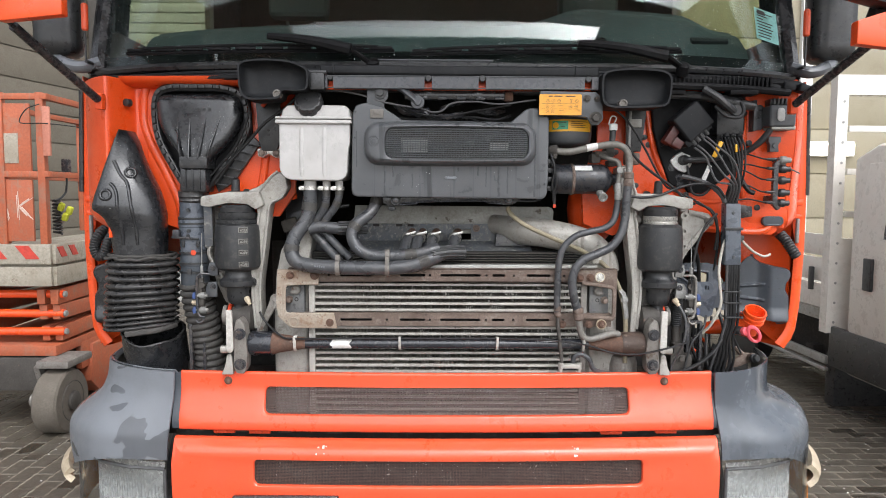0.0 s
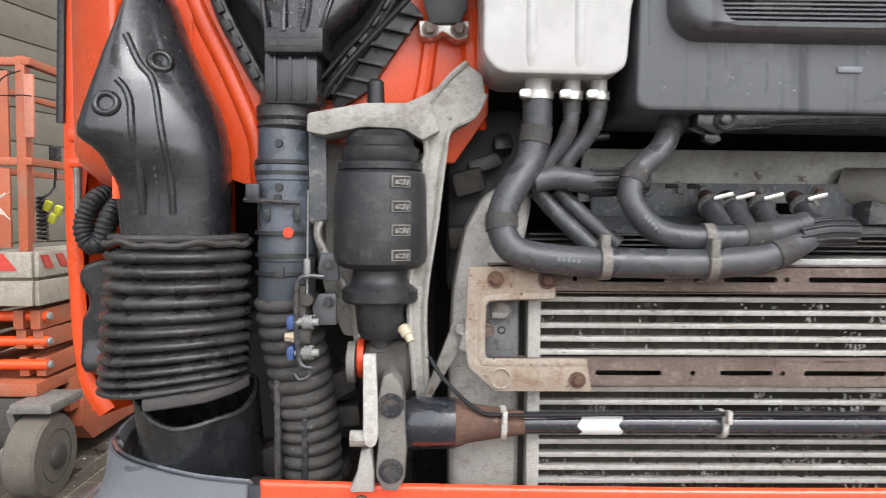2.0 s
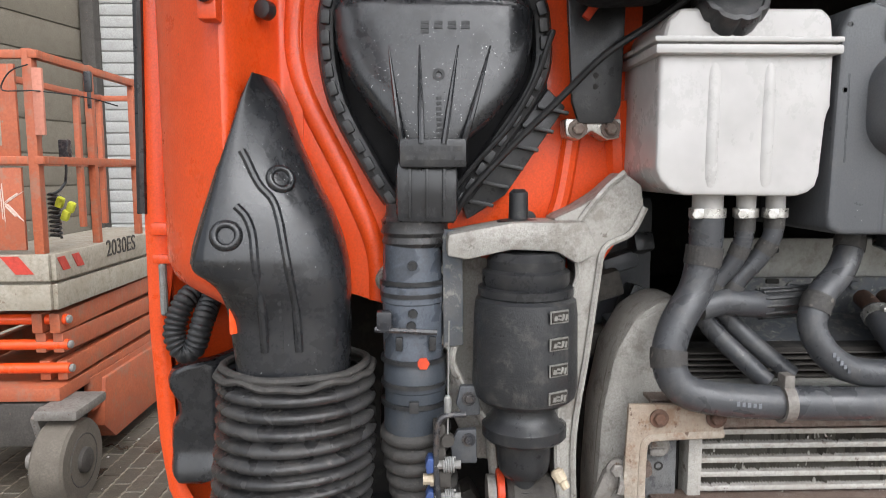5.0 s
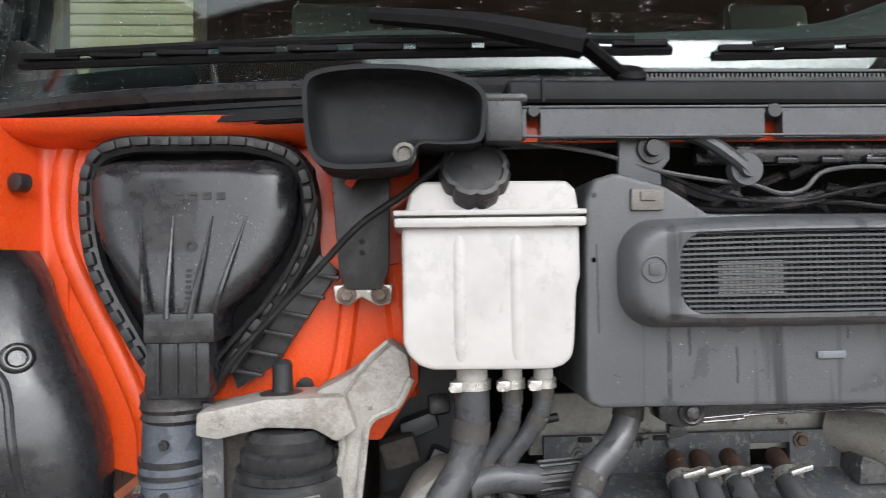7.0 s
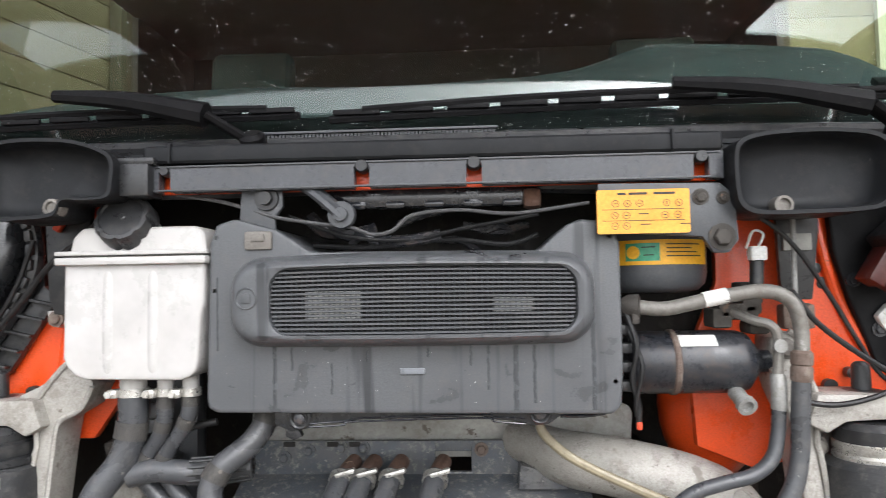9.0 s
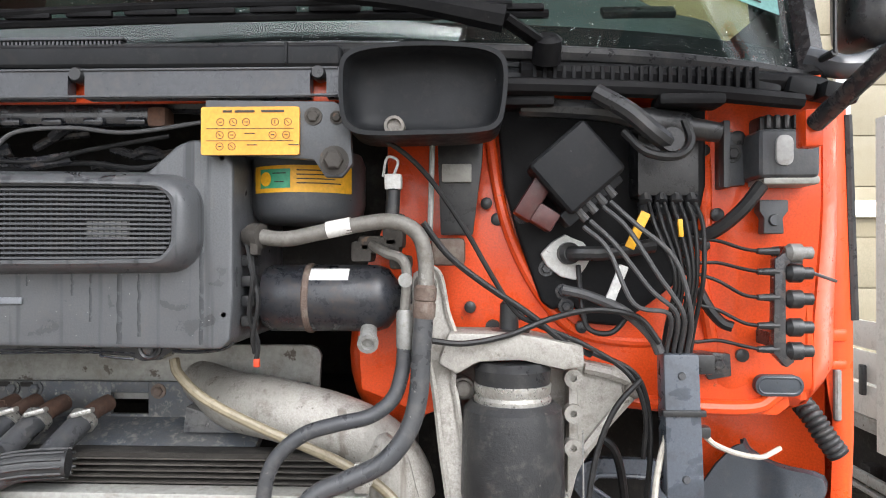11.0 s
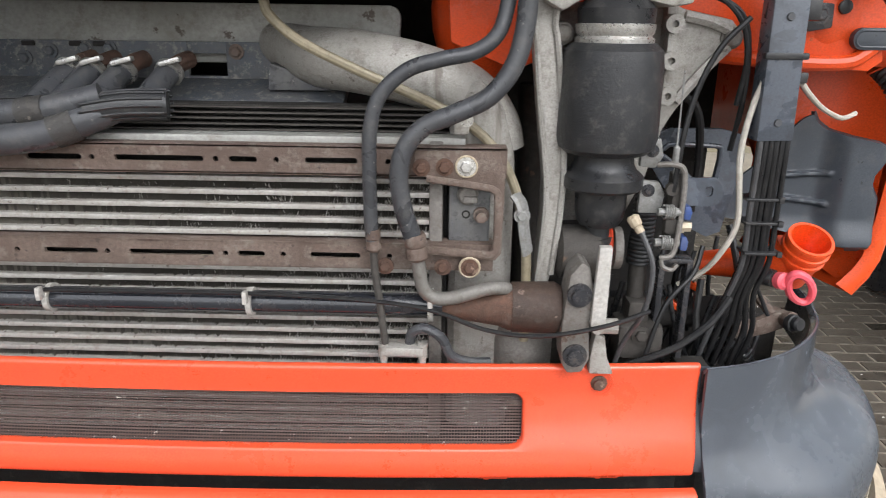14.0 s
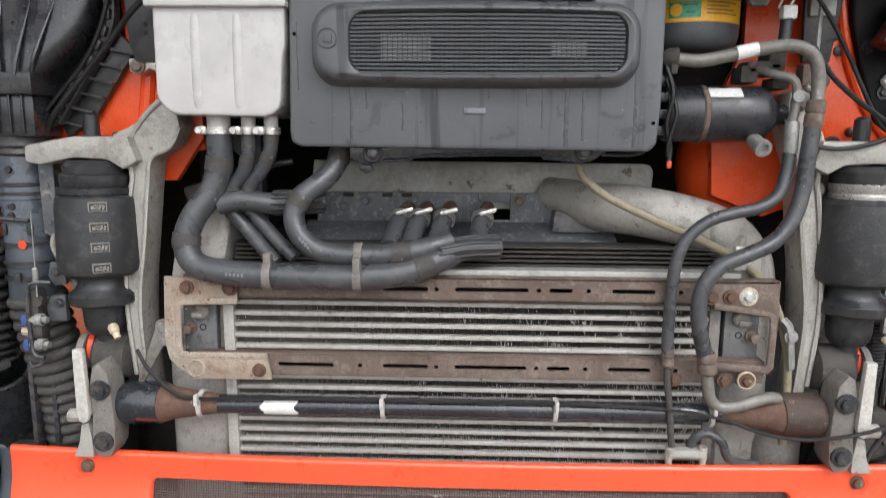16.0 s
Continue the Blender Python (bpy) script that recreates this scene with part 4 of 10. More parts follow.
# step well behind the drier
bm = B()
t = B()
bmesh.ops.create_uvsphere(t, u_segments=20, v_segments=12, radius=1.0, matrix=Matrix.Translation((0.51, 0.27, 1.75)) @ Matrix.Diagonal((0.085, 0.10, 0.135, 1)))
merge(bm, t)
part("floor_bulge", bm, "orange", cab)
random.seed(61)
for k in range(9):
    bm = B()
    box(bm, (-0.535 + 0.03 * (k % 3), 0.21 + 0.02 * (k % 2), 1.50 + 0.032 * k), (random.uniform(0.03, 0.07), 0.05, random.uniform(0.02, 0.05)), 0.008, (random.uniform(-15, 15), random.uniform(-25, 25), 0))
    part("bay_fitting", bm, ("grime", "dark", "black")[k % 3], cab)
bm = B()
box(bm, (-0.50, 0.30, 1.66), (0.14, 0.05, 0.34), 0.02)
part("bay_panel", bm, "dark", cab)
# floor, engine tunnel and underside; a dark wall stands for the bay's shade
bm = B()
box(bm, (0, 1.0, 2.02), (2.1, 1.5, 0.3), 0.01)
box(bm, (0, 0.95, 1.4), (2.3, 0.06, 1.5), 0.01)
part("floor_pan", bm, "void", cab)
eng = thing("engine", "grimy diesel engine behind the radiators", "engine", (0, 0.7, 0.8))
bm = B()
box(bm, (0, 0.72, 1.25), (1.0, 0.36, 0.7), 0.05)
part("block", bm, "grime", eng)
for k in range(9):
    bm = B()
    box(bm, (-0.45 + 0.11 * k, 0.53, 1.0 + 0.07 * (k % 4)), (0.08, 0.06, 0.12), 0.015)
    part("cover", bm, "grime", eng)
for s in (-1, 1):
    bm = B()
    box(bm, (s * 0.42, 0.6, 0.95), (0.09, 1.0, 0.28), 0.01)
    part("mount", bm, "grime", eng)
    bm = B()
    box(bm, (s * 0.80, 0.45, 1.05), (0.34, 0.12, 0.16), 0.02)
    part("outrigger", bm, "grime", eng)
    bm = B()
    rod(bm, (s * 0.62, 0.42, 1.20), (s * 0.62, 0.42, 1.62), 0.03, 12)
    part("pillar", bm, "grime", eng)
for s in (-1, 1):
    bm = B()
    lathe(bm, (s * 0.85, 0.95, 0.5), (s, 0, 0), [(0, 0.3), (0.02, 0.48), (0.06, 0.5), (0.25, 0.5), (0.28, 0.46)], 36)
    part("wheel", bm, "rubber", cab, "black lorry tyre in the dark wheel arch")

# cowl under the windscreen
WX = 1.205


def screen(u, v, out=0.0):
    x = -WX + 2 * WX * u
    bend = 0.225 * abs(2 * u - 1) ** 3.5
    z = 2.195 + 0.80 * v
    return (x * (1 + 0.03 * v), 0.055 + bend + 0.30 * v - out, z + 0.012 * abs(2 * u - 1) ** 2)


bm = B()
skin(bm, lambda u, v: (-1.235 + 2.47 * u, 0.02 + 0.235 * abs(2 * u - 1) ** 2.6 + 0.05 * math.sin(v * 1.5) - 0.02 * math.sin(math.pi * v), 2.157 + 0.058 * v), 40, 6, 0.006)
cowl = part("cowl_panel", bm, "cowl_black", cab, "black plastic cowl under the windscreen")
for za, zb in ((2.158, 2.166), (2.180, 2.187), (2.200, 2.206)):
    bm = B()
    skin(bm, lambda u, v: (-1.232 + 2.464 * u, 0.006 + 0.235 * abs(2 * u - 1) ** 2.6 + 0.045 * ((za - 2.158) / 0.05), za + (zb - za) * v), 36, 1, 0.006)
    part("lip", bm, "cowl_black", cowl)
bm = B()
for k in range(60):
    box(bm, (-0.22 + 0.006 * k, 0.052, 2.207), (0.003, 0.012, 0.012), 0)
box(bm, (-0.045, 0.05, 2.216), (0.37, 0.014, 0.004), 0.001)
part("slotted_trim", bm, "dark", cowl, kind="stuff")
bm = B()
skin(bm, lambda u, v: screen(u, v), 40, 12, 0.005)
pane = part("windscreen", bm, "windscreen", cab, "rain-spotted windscreen glass")
pane.visible_shadow = False
bm = B()
skin(bm, lambda u, v: Vector(screen(u, 0.068 * v)) + Vector((0, 0.009, 0)), 40, 2, 0.003)
part("black_band", bm, "wiper", cab, "black printed band along the foot of the glass")
bm = B()
tube(bm, [Vector(screen(u, 0.0)) + Vector((0, -0.002, 0.002)) for u in (k / 30 for k in range(31))], 0.014, 8, 2)
part("screen_seal", bm, "black", cab)
for s in (0, 1):
    bm = B()
    tube(bm, [Vector(screen(s, v)) for v in (0, 0.25, 0.5, 0.75, 1)], 0.03, 8, 3)
    part("pillar_trim", bm, "black_wet", cab)
    sg = -1 if s == 0 else 1

    def pillar(u, v, sg=sg):
        p = Vector(screen(0 if sg < 0 else 1, v))
        return (p.x + sg * 0.02, p.y + 0.005 + 0.16 * u, p.z)
    bm = B()
    skin(bm, pillar, 3, 6, 0.02)
    part("pillar", bm, "black", cab)
# outer skin of the cab behind the front
for s in (-1, 1):
    bm = B()
    box(bm, (s * 1.245, 1.32, 1.90), (0.03, 1.40, 0.94), 0.01)
    part("door_panel", bm, "orange", cab)
bm = B()
box(bm, (0, 2.05, 2.2), (2.46, 0.04, 1.76), 0.02)
part("back_panel", bm, "orange", cab)
bm = B()
box(bm, (0, 1.28, 3.10), (2.46, 1.58, 0.04), 0.015)
part("roof_panel", bm, "orange", cab)
# roof and back of the cabin
bm = B()
box(bm, (0, 1.25, 3.05), (2.42, 1.7, 0.06), 0.02)
box(bm, (0, 2.0, 2.6), (2.42, 0.06, 0.95), 0.02)
for s in (-1, 1):
    box(bm, (s * 1.21, 1.75, 2.6), (0.05, 0.55, 0.95), 0.01)
    box(bm, (s * 1.21, 1.0, 2.25), (0.05, 1.2, 0.25), 0.01)
part("cabin_lining", bm, "interior", cab)
for s in (-1, 1):
    bm = B()
    box(bm, (s * 1.21, 0.98, 2.70), (0.006, 1.05, 0.66), 0)
    w = part("side_window", bm, "side_glass", cab)
    w.visible_shadow = False

    bm = B()
    box(bm, (s * 1.2, 0.52, 2.70), (0.03, 0.05, 0.66), 0.005, (-12, 0, 0))
    part("window_frame", bm, "black", cab)
# dashboard, seats and wheel
dash = thing("dashboard", "grey moulded dashboard behind the windscreen", "dashboard", (0, 0.6, 2.17))


def dash_top(u, v):
    x = -1.15 + 2.3 * u
    top = 2.432 + 0.055 * smoothstep(0.30, 0.52, x) - 0.045 * smoothstep(0.90, 1.08, x) - 0.012 * math.exp(-((x + 0.1) / 0.25) ** 2)
    rise = smoothstep(0.0, 0.75, v) * 0.75 + 0.25 * v
    if v > 0.8:
        rise = 1.0 - 0.25 * ((v - 0.8) / 0.2) ** 2
    step = 0.012 * smoothstep(0.38, 0.42, v) * smoothstep(0.2, 0.35, x)
    return (x, 0.15 + 0.19 * abs(2 * u - 1) ** 3 + 0.42 * v, 2.205 + (top - 2.205) * min(rise, 1.0) + step)


bm = B()
skin(bm, dash_top, 60, 26, 0.02)
part("top", bm, "dash", dash)
bm = B()
box(bm, (0, 0.62, 2.26), (2.1, 0.06, 0.30), 0.01)
part("front", bm, "interior", dash)
bm = B()
for x in (0.5, 0.93):
    box(bm, (x, 0.33, 2.345), (0.13, 0.03, 0.014), 0.004, (38, 0, 0))
part("air_vent", bm, "black", dash)
bm = B()
ringpts = [(0.66 + 0.21 * math.cos(w), 0.68 + 0.10 * math.sin(w), 2.30 + 0.18 * math.sin(w)) for w in (2 * math.pi * k / 24 for k in range(25))]
tube(bm, ringpts, 0.016, 8, 2)
rod(bm, (0.66, 0.68, 2.30), (0.66, 0.60, 2.16), 0.03, 10)
box(bm, (0.66, 0.68, 2.30), (0.36, 0.03, 0.06), 0.01, (60, 0, 0))
alone("steering_wheel", bm, "interior", "dark steering wheel behind the dashboard", "wheel", at=(0.66, 0.66, 2.16))
for x in (-0.755, 0.755):
    seat = thing("seat", "grey cab seat with a rounded headrest", "seat", (x, 1.4, 2.17), "cab seats")
    bm = B()
    box(bm, (x, 1.35, 2.28), (0.5, 0.5, 0.2), 0.05)
    part("cushion", bm, "interior", seat)
    bm = B()
    box(bm, (x, 1.62, 2.45), (0.48, 0.14, 0.5), 0.06, (-8, 0, 0), 3)
    part("backrest", bm, "interior", seat)
    bm = B()
    box(bm, (x, 1.53, 2.79), (0.31, 0.10, 0.17), 0.04, (-8, 0, 0), 3)
    part("headrest", bm, "dash", seat)
    bm = B()
    for dx in (-0.07, 0.07):
        rod(bm, (x + dx, 1.58, 2.66), (x + dx, 1.55, 2.74), 0.008, 8)
    part("headrest_stem", bm, "steel", seat)

# sticker inside the screen
st = thing("windscreen_sticker", "teal registration sticker on the windscreen", "sticker", (1.0, 0.3, 2.30))
o0, ou, ov = Vector(screen(0.937, 0.165, 0.006)), Vector(screen(0.979, 0.145, 0.006)), Vector(screen(0.937, 0.31, 0.006))


def on_screen(u, v, lift=0.0):
    return o0 + (ou - o0) * u + (ov - o0) * v + Vector((0, -lift, 0))


M["teal"] = surface("teal_paper", (0.30, 0.62, 0.58), (0.26, 0.55, 0.52), 0.5, bump=0.02)
bm = B()
skin(bm, lambda u, v: on_screen(u, v), 2, 2, 0.001)
part("paper", bm, "teal", st)
bm = B()
random.seed(5)
for k in range(9):
    v = 0.08 + 0.095 * k
    w = random.uniform(0.25, 0.72)
    skin(bm, lambda p, q: on_screen(0.08 + w * p, v + 0.035 * q, 0.002), 1, 1)
skin(bm, lambda p, q: on_screen(0.1 + 0.35 * p, 0.80 + 0.14 * q, 0.003), 1, 1)
part("print_bars", bm, "ink", st, kind="stuff")

# rain drops on the glass
random.seed(11)
verts, faces = [], []
for k in range(12000):
    u, v = random.random() ** (1.0 if k % 3 else 2.0), random.random() ** 1.8
    p = Vector(screen(u, v, 0.002))
    r = random.uniform(0.0005, 0.0012) if random.random() < 0.8 else random.uniform(0.0012, 0.0026)
    b = len(verts)
    verts += [tuple(p + Vector((r * math.cos(a), -0.0003, r * 0.9 * math.sin(a)))) for a in (1.047 * i for i in range(6))] + [tuple(p + Vector((0, -r * 0.6, 0)))]
    faces += [(b + i, b + (i + 1) % 6, b + 6) for i in range(6)]
me = bpy.data.meshes.new("rain_drops")
me.from_pydata(verts, [], faces)
me.materials.append(M["drop"])
for f in me.polygons:
    f.use_smooth = True
drops = tagged(new("rain_drops", me), "small rain drops on the windscreen glass", "drops", kind="stuff")


# ---- raised front flap with its struts ----
flap = thing("front_flap", "raised orange front flap over the open bay", "flap", (0, -0.05, 2.95))


def flap_plate(name, pts, material="flap_inner"):
    bm = B()
    low_ = [bm.verts.new(p) for p in pts]
    top_ = [bm.verts.new((p[0], p[1], p[2] + 0.03)) for p in pts]
    bm.faces.new(low_)
    bm.faces.new(top_[::-1])
    for i in range(len(pts)):
        j = (i + 1) % len(pts)
        bm.faces.new((low_[i], top_[i], top_[j], low_[j]))
    part(name, bm, material, flap)


flap_plate("centre_panel", [(-0.83, -0.405, 3.1), (0.83, -0.405, 3.1), (0.92, -0.23, 3.1), (0.98, -0.06, 3.0), (0.98, 0.34, 3.0), (-0.98, 0.34, 3.0), (-0.98, -0.06, 3.0), (-0.92, -0.23, 3.1)])
# out of view; kept black so the foot of the glass reflects dark
flap_plate("front_panel", [(-0.83, -0.51, 3.1), (-1.0, -0.57, 3.06), (-0.95, -1.0, 3.12), (0.95, -1.0, 3.12), (1.0, -0.57, 3.06), (0.83, -0.51, 3.1)], "cowl_black")
for s in (-1, 1):
    flap_plate("side_panel", [(s * 0.76, -0.12, 2.92), (s * 0.86, -0.14, 2.92), (s * 1.23, -0.08, 2.90), (s * 1.30, -0.45, 2.90), (s * 1.0, -0.57, 3.0), (s * 0.76, -0.46, 3.0)])
    flap_plate("side_bar", [(s * 1.23, -0.08, 2.90), (s * 1.40, 0.18, 2.88), (s * 1.48, 0.18, 2.88), (s * 1.34, -0.42, 2.88)])
    # unseen plate added to keep bright sky out of the windscreen's reflection
    bm = B()
    prism(bm, [(-0.55, 2.50), (0.17, 2.46), (0.17, 2.875), (-0.55, 2.875)], 0, 0.03, 0.006)
    bmesh.ops.transform(bm, matrix=Matrix.Translation((s * 1.33 + 0.015, 0, 0)) @ Matrix.Rotation(radians(90), 4, "Z"), verts=bm.verts[:])
    part("side_skirt", bm, "cowl_black", flap)
    flap_plate("back_bar", [(s * 0.90, -0.05, 2.93), (s * 1.03, 0.01, 2.93), (s * 1.40, 0.18, 2.90), (s * 1.40, 0.26, 2.90), (s * 0.90, 0.30, 2.93)])
for s in (-1, 1):
    strut = thing("gas_strut", "black gas strut holding the raised flap", "strut", (s * 1.075, 0.02, 2.08), "gas struts")
    a, b = Vector((s * 1.078, 0.02, 2.078)), Vector((s * 1.155, -0.62, 2.335))
    d = b - a
    bm = B()
    rod(bm, a + d * 0.02, a + d * 0.55, 0.0125, 12)
    part("cylinder", bm, "black_metal", strut)
    bm = B()
    rod(bm, a + d * 0.53, b, 0.006, 8)
    part("piston_rod", bm, "black", strut)
    bm = B()
    box(bm, (s * 1.08, 0.025, 2.078), (0.025, 0.03, 0.05), 0.006)
    part("bracket", bm, "orange", strut)
    bm = B()
    prism(bm, [(s * 0.95, 2.228), (s * 1.10, 2.212), (s * 1.22, 2.24), (s * 1.25, 2.75), (s * 1.20, 2.75), (s * 1.12, 2.34), (s * 0.95, 2.285)], -0.42, -0.39, 0.004)
    if s > 0:
        bmesh.ops.translate(bm, vec=(0.05, 0, -0.055), verts=bm.verts[:])
    part("end_cap", bm, "orange", flap)
    if s > 0:
        bm = B()
        prism(bm, [(1.06, 2.245), (1.20, 2.235), (1.30, 2.25), (1.34, 2.75), (1.14, 2.75), (1.10, 2.36)], -0.385, -0.34, 0.008)
        part("end_lining", bm, "cowl_black", flap)
    bm = B()
    box(bm, (s * 1.06, -0.40, 2.31), (0.16, 0.06, 0.08), 0.015, (0, s * 15, 0))
    part("end_trim", bm, "black", flap)

    # mirrors
    mir = thing("door_mirror", "dark grey door mirror on a curved arm", "mirror", (s * 1.3, 0.3, 2.2), "door mirrors")
    bm = B()
    box(bm, (s * 1.36, 0.33, 2.48), (0.15, 0.14, 0.42), 0.05, (0, 0, -s * 10), 4)
    part("housing", bm, "black", mir)
    bm = B()
    tube(bm, [(s * 1.20, 0.28, 2.245), (s * 1.25, 0.26, 2.225), (s * 1.30, 0.27, 2.235), (s * 1.355, 0.31, 2.265), (s * 1.36, 0.33, 2.32)], 0.026, 12, 5, 0.8)
    part("arm", bm, "grey", mir)
    stub = thing("marker_stub", "small orange marker tube beside the windscreen", "marker", (s * 1.215, 0.21, 2.24), "marker stubs")
    bm = B()
    lathe(bm, (s * 1.212, 0.21, 2.335), (0, 0, 1), [(0, 0.007), (0.005, 0.011), (0.085, 0.011), (0.09, 0.007)], 12)
    part("tube", bm, "orange", stub)
    bm = B()
    rod(bm, (s * 1.212, 0.21, 2.235), (s * 1.212, 0.21, 2.34), 0.0035, 6)
    rod(bm, (s * 1.212, 0.21, 2.235), (s * 1.21, 0.27, 2.235), 0.006, 6)
    part("stem", bm, "black", stub)


# ---- wipers ----
def wiper(name, pivot, elbow, mid, tip0, tip1):
    w = thing(name, "black windscreen wiper resting on the glass", "wiper", pivot, "wipers")
    bm = B()
    lathe(bm, pivot, (0, -0.6, 0.8), [(-0.02, 0.02), (0.012, 0.02), (0.018, 0.012)], 14)
    tube(bm, [pivot, tuple((Vector(pivot) + Vector(elbow)) / 2), elbow], 0.014, 8, 3, 0.55)
    part("head", bm, "wiper", w)
    bm = B()
    tube(bm, [elbow, tuple(Vector(elbow).lerp(Vector(mid), 0.5) + Vector((0, -0.004, 0.006))), mid], lambda q: 0.017 - 0.03 * q, 8, 6, 1.15)
    part("arm", bm, "wiper", w)
    bm = B()
    a, b = Vector(tip0), Vector(tip1)
    tube(bm, [a, a.lerp(b, 0.5) + Vector((0, 0, 0.004)), b], 0.0065, 6, 5)
    part("blade", bm, "wiper", w)
    for k in range(10):
        t = 0.05 + 0.1 * k
        q = a.lerp(b, t) + Vector((0, -0.006, 0.004 * 4 * t * (1 - t) + 0.008))
        bm = B()
        box(bm, q, (0.066 if k % 3 else 0.074, 0.008, 0.009), 0.003)
        part("yoke", bm, "wiper", w)
    bm = B()
    arc = [a.lerp(b, t) + Vector((0, -0.008, 0.012 + 0.009 * math.sin(math.pi * (t - 0.06) / 0.88))) for t in (0.06, 0.2, 0.35, 0.5, 0.65, 0.8, 0.94)]
    tube(bm, arc, 0.0045, 6, 5, 1.2)
    part("bow", bm, "wiper", w)


wiper("wiper", (-0.235, 0.02, 2.195), (-0.30, -0.005, 2.235), (-0.56, 0.03, 2.283), (-1.02, 0.085, 2.236), (-0.17, 0.045, 2.243))
wiper("wiper", (0.735, 0.04, 2.195), (0.675, 0.01, 2.225), (0.40, 0.02, 2.268), (-0.12, 0.035, 2.232), (0.74, 0.07, 2.252))


# ---- bumper ----
def dense_rect(x0, x1, z0, z1, r, n=5, mx=24, mz=5):
    """A rounded rectangle with points along its straight sides too."""
    c = round_rect(x0, x1, z0, z1, r, n)
    out = []
    for k in range(4):
        arc = c[k * (n + 1):(k + 1) * (n + 1)]
        out += arc
        a, b = arc[-1], c[((k + 1) * (n + 1)) % len(c)]
        m = mx if k % 2 == 0 else mz
        out += [(a[0] + (b[0] - a[0]) * i / (m + 1), a[1] + (b[1] - a[1]) * i / (m + 1)) for i in range(1, m + 1)]
    return out


def along(table, q):
    """Straight steps between the (place, value) pairs of a table."""
    q = min(max(q, table[0][0]), table[-1][0])
    for (a, va), (b, vb) in zip(table, table[1:]):
        if q <= b:
            return va + (vb - va) * (q - a) / (b - a)


def eased(table, q):
    """The same, rounded off at the steps."""
    w = (table[-1][0] - table[0][0]) * 0.018
    return sum(along(table, q + d * w) for d in (-2, -1, 0, 1, 2)) / 5


def bow(x):
    """The front is bowed: how far it falls back towards the corners."""
    return 0.043 * x * x


def front_skin(name, material, parent, outer, inner, r_in, face, insets, lip):
    """A bowed sheet with rolled edges and a slot through it."""
    bm = B()
    loops = []
    for d, back in insets:
        loops.append([(x, face(z) + bow(x) + back, z) for x, z in dense_rect(outer[0] + d, outer[1] - d, outer[2] + d, outer[3] - d, 0.004)])
    d = insets[-1][0]
    a = dense_rect(outer[0] + d, outer[1] - d, outer[2] + d, outer[3] - d, 0.004)
    b = dense_rect(*inner, r_in)
    for k in range(1, 11):
        t = k / 10
        t = t if k < 10 else 0.985
        loops.append([(p[0] + (q[0] - p[0]) * t, 0, p[1] + (q[1] - p[1]) * t) for p, q in zip(a, b)])
        loops[-1] = [(x, face(z) + bow(x), z) for x, _, z in loops[-1]]
    loops.append([(x, face(z) + bow(x) + 0.0015, z) for x, z in b])
    loops.append([(x, face(z) + bow(x) + lip, z) for x, z in dense_rect(inner[0] + 0.001, inner[1] - 0.001, inner[2] + 0.001, inner[3] - 0.001, r_in)])
    rows_ = [[bm.verts.new(p) for p in loop] for loop in loops]
    for p, q in zip(rows_, rows_[1:]):
        for k in range(len(p)):
            j = (k + 1) % len(p)
            bm.faces.new((p[k], p[j], q[j], q[k]))
    part("face", bm, material, parent, sharp=70)


def slot_panel(name, outer, inner, face, insets, label):
    p = thing(name, label, "panel", (0, 0.02, outer[2]))
    front_skin(name, "orange_front", p, outer, inner, 0.019, face, insets, 0.014)
    sx0, sx1, sz0, sz1 = inner
    verts, faces = [], []
    pitch = 0.0046
    nz, nx = int((sz1 - sz0) / pitch), int((sx1 - sx0) / pitch)

    def at(x, z, back):
        verts.append((x, face(z) + bow(x) + back, z))
        return len(verts) - 1
    for j in range(nz + 1):
        z, rows_ = sz0 + j * pitch, []
        for k in range(25):
            x = sx0 + (sx1 - sx0) * k / 24
            rows_.append((at(x, z - 0.0011, 0.012), at(x, z + 0.0011, 0.012)))
        faces += [(a[0], b[0], b[1], a[1]) for a, b in zip(rows_, rows_[1:])]
    for i in range(nx + 1):
        x, rows_ = sx0 + i * pitch, []
        for k in range(4):
            z = sz0 + (sz1 - sz0) * k / 3
            rows_.append((at(x - 0.0006, z, 0.0128), at(x + 0.0006, z, 0.0128)))
        faces += [(a[0], b[0], b[1], a[1]) for a, b in zip(rows_, rows_[1:])]
    me = bpy.data.meshes.new("wire_mesh")
    me.from_pydata([tuple(Vector(v) - Vector(p.location)) for v in verts], [], faces)
    me.materials.append(M["mesh_wire"])
    o = new("wire_mesh", me)
    o.parent = p
    tagged(o, "fine dirty grille mesh", kind="stuff")
    return p


UPPER = ((1.044, -0.030), (1.052, -0.035), (1.07, -0.036), (1.10, -0.027), (1.13, -0.015), (1.16, -0.007), (1.182, -0.003), (1.228, -0.004))
LOWER = ((0.62, -0.060), (0.80, -0.082), (0.90, -0.090), (0.962, -0.087), (0.976, -0.091), (0.992, -0.091), (1.008, -0.087), (1.018, -0.078), (1.025, -0.062), (1.030, -0.036))


def upper_face(z):
    return eased(UPPER, z)


def lower_face(z):
    return eased(LOWER, z)


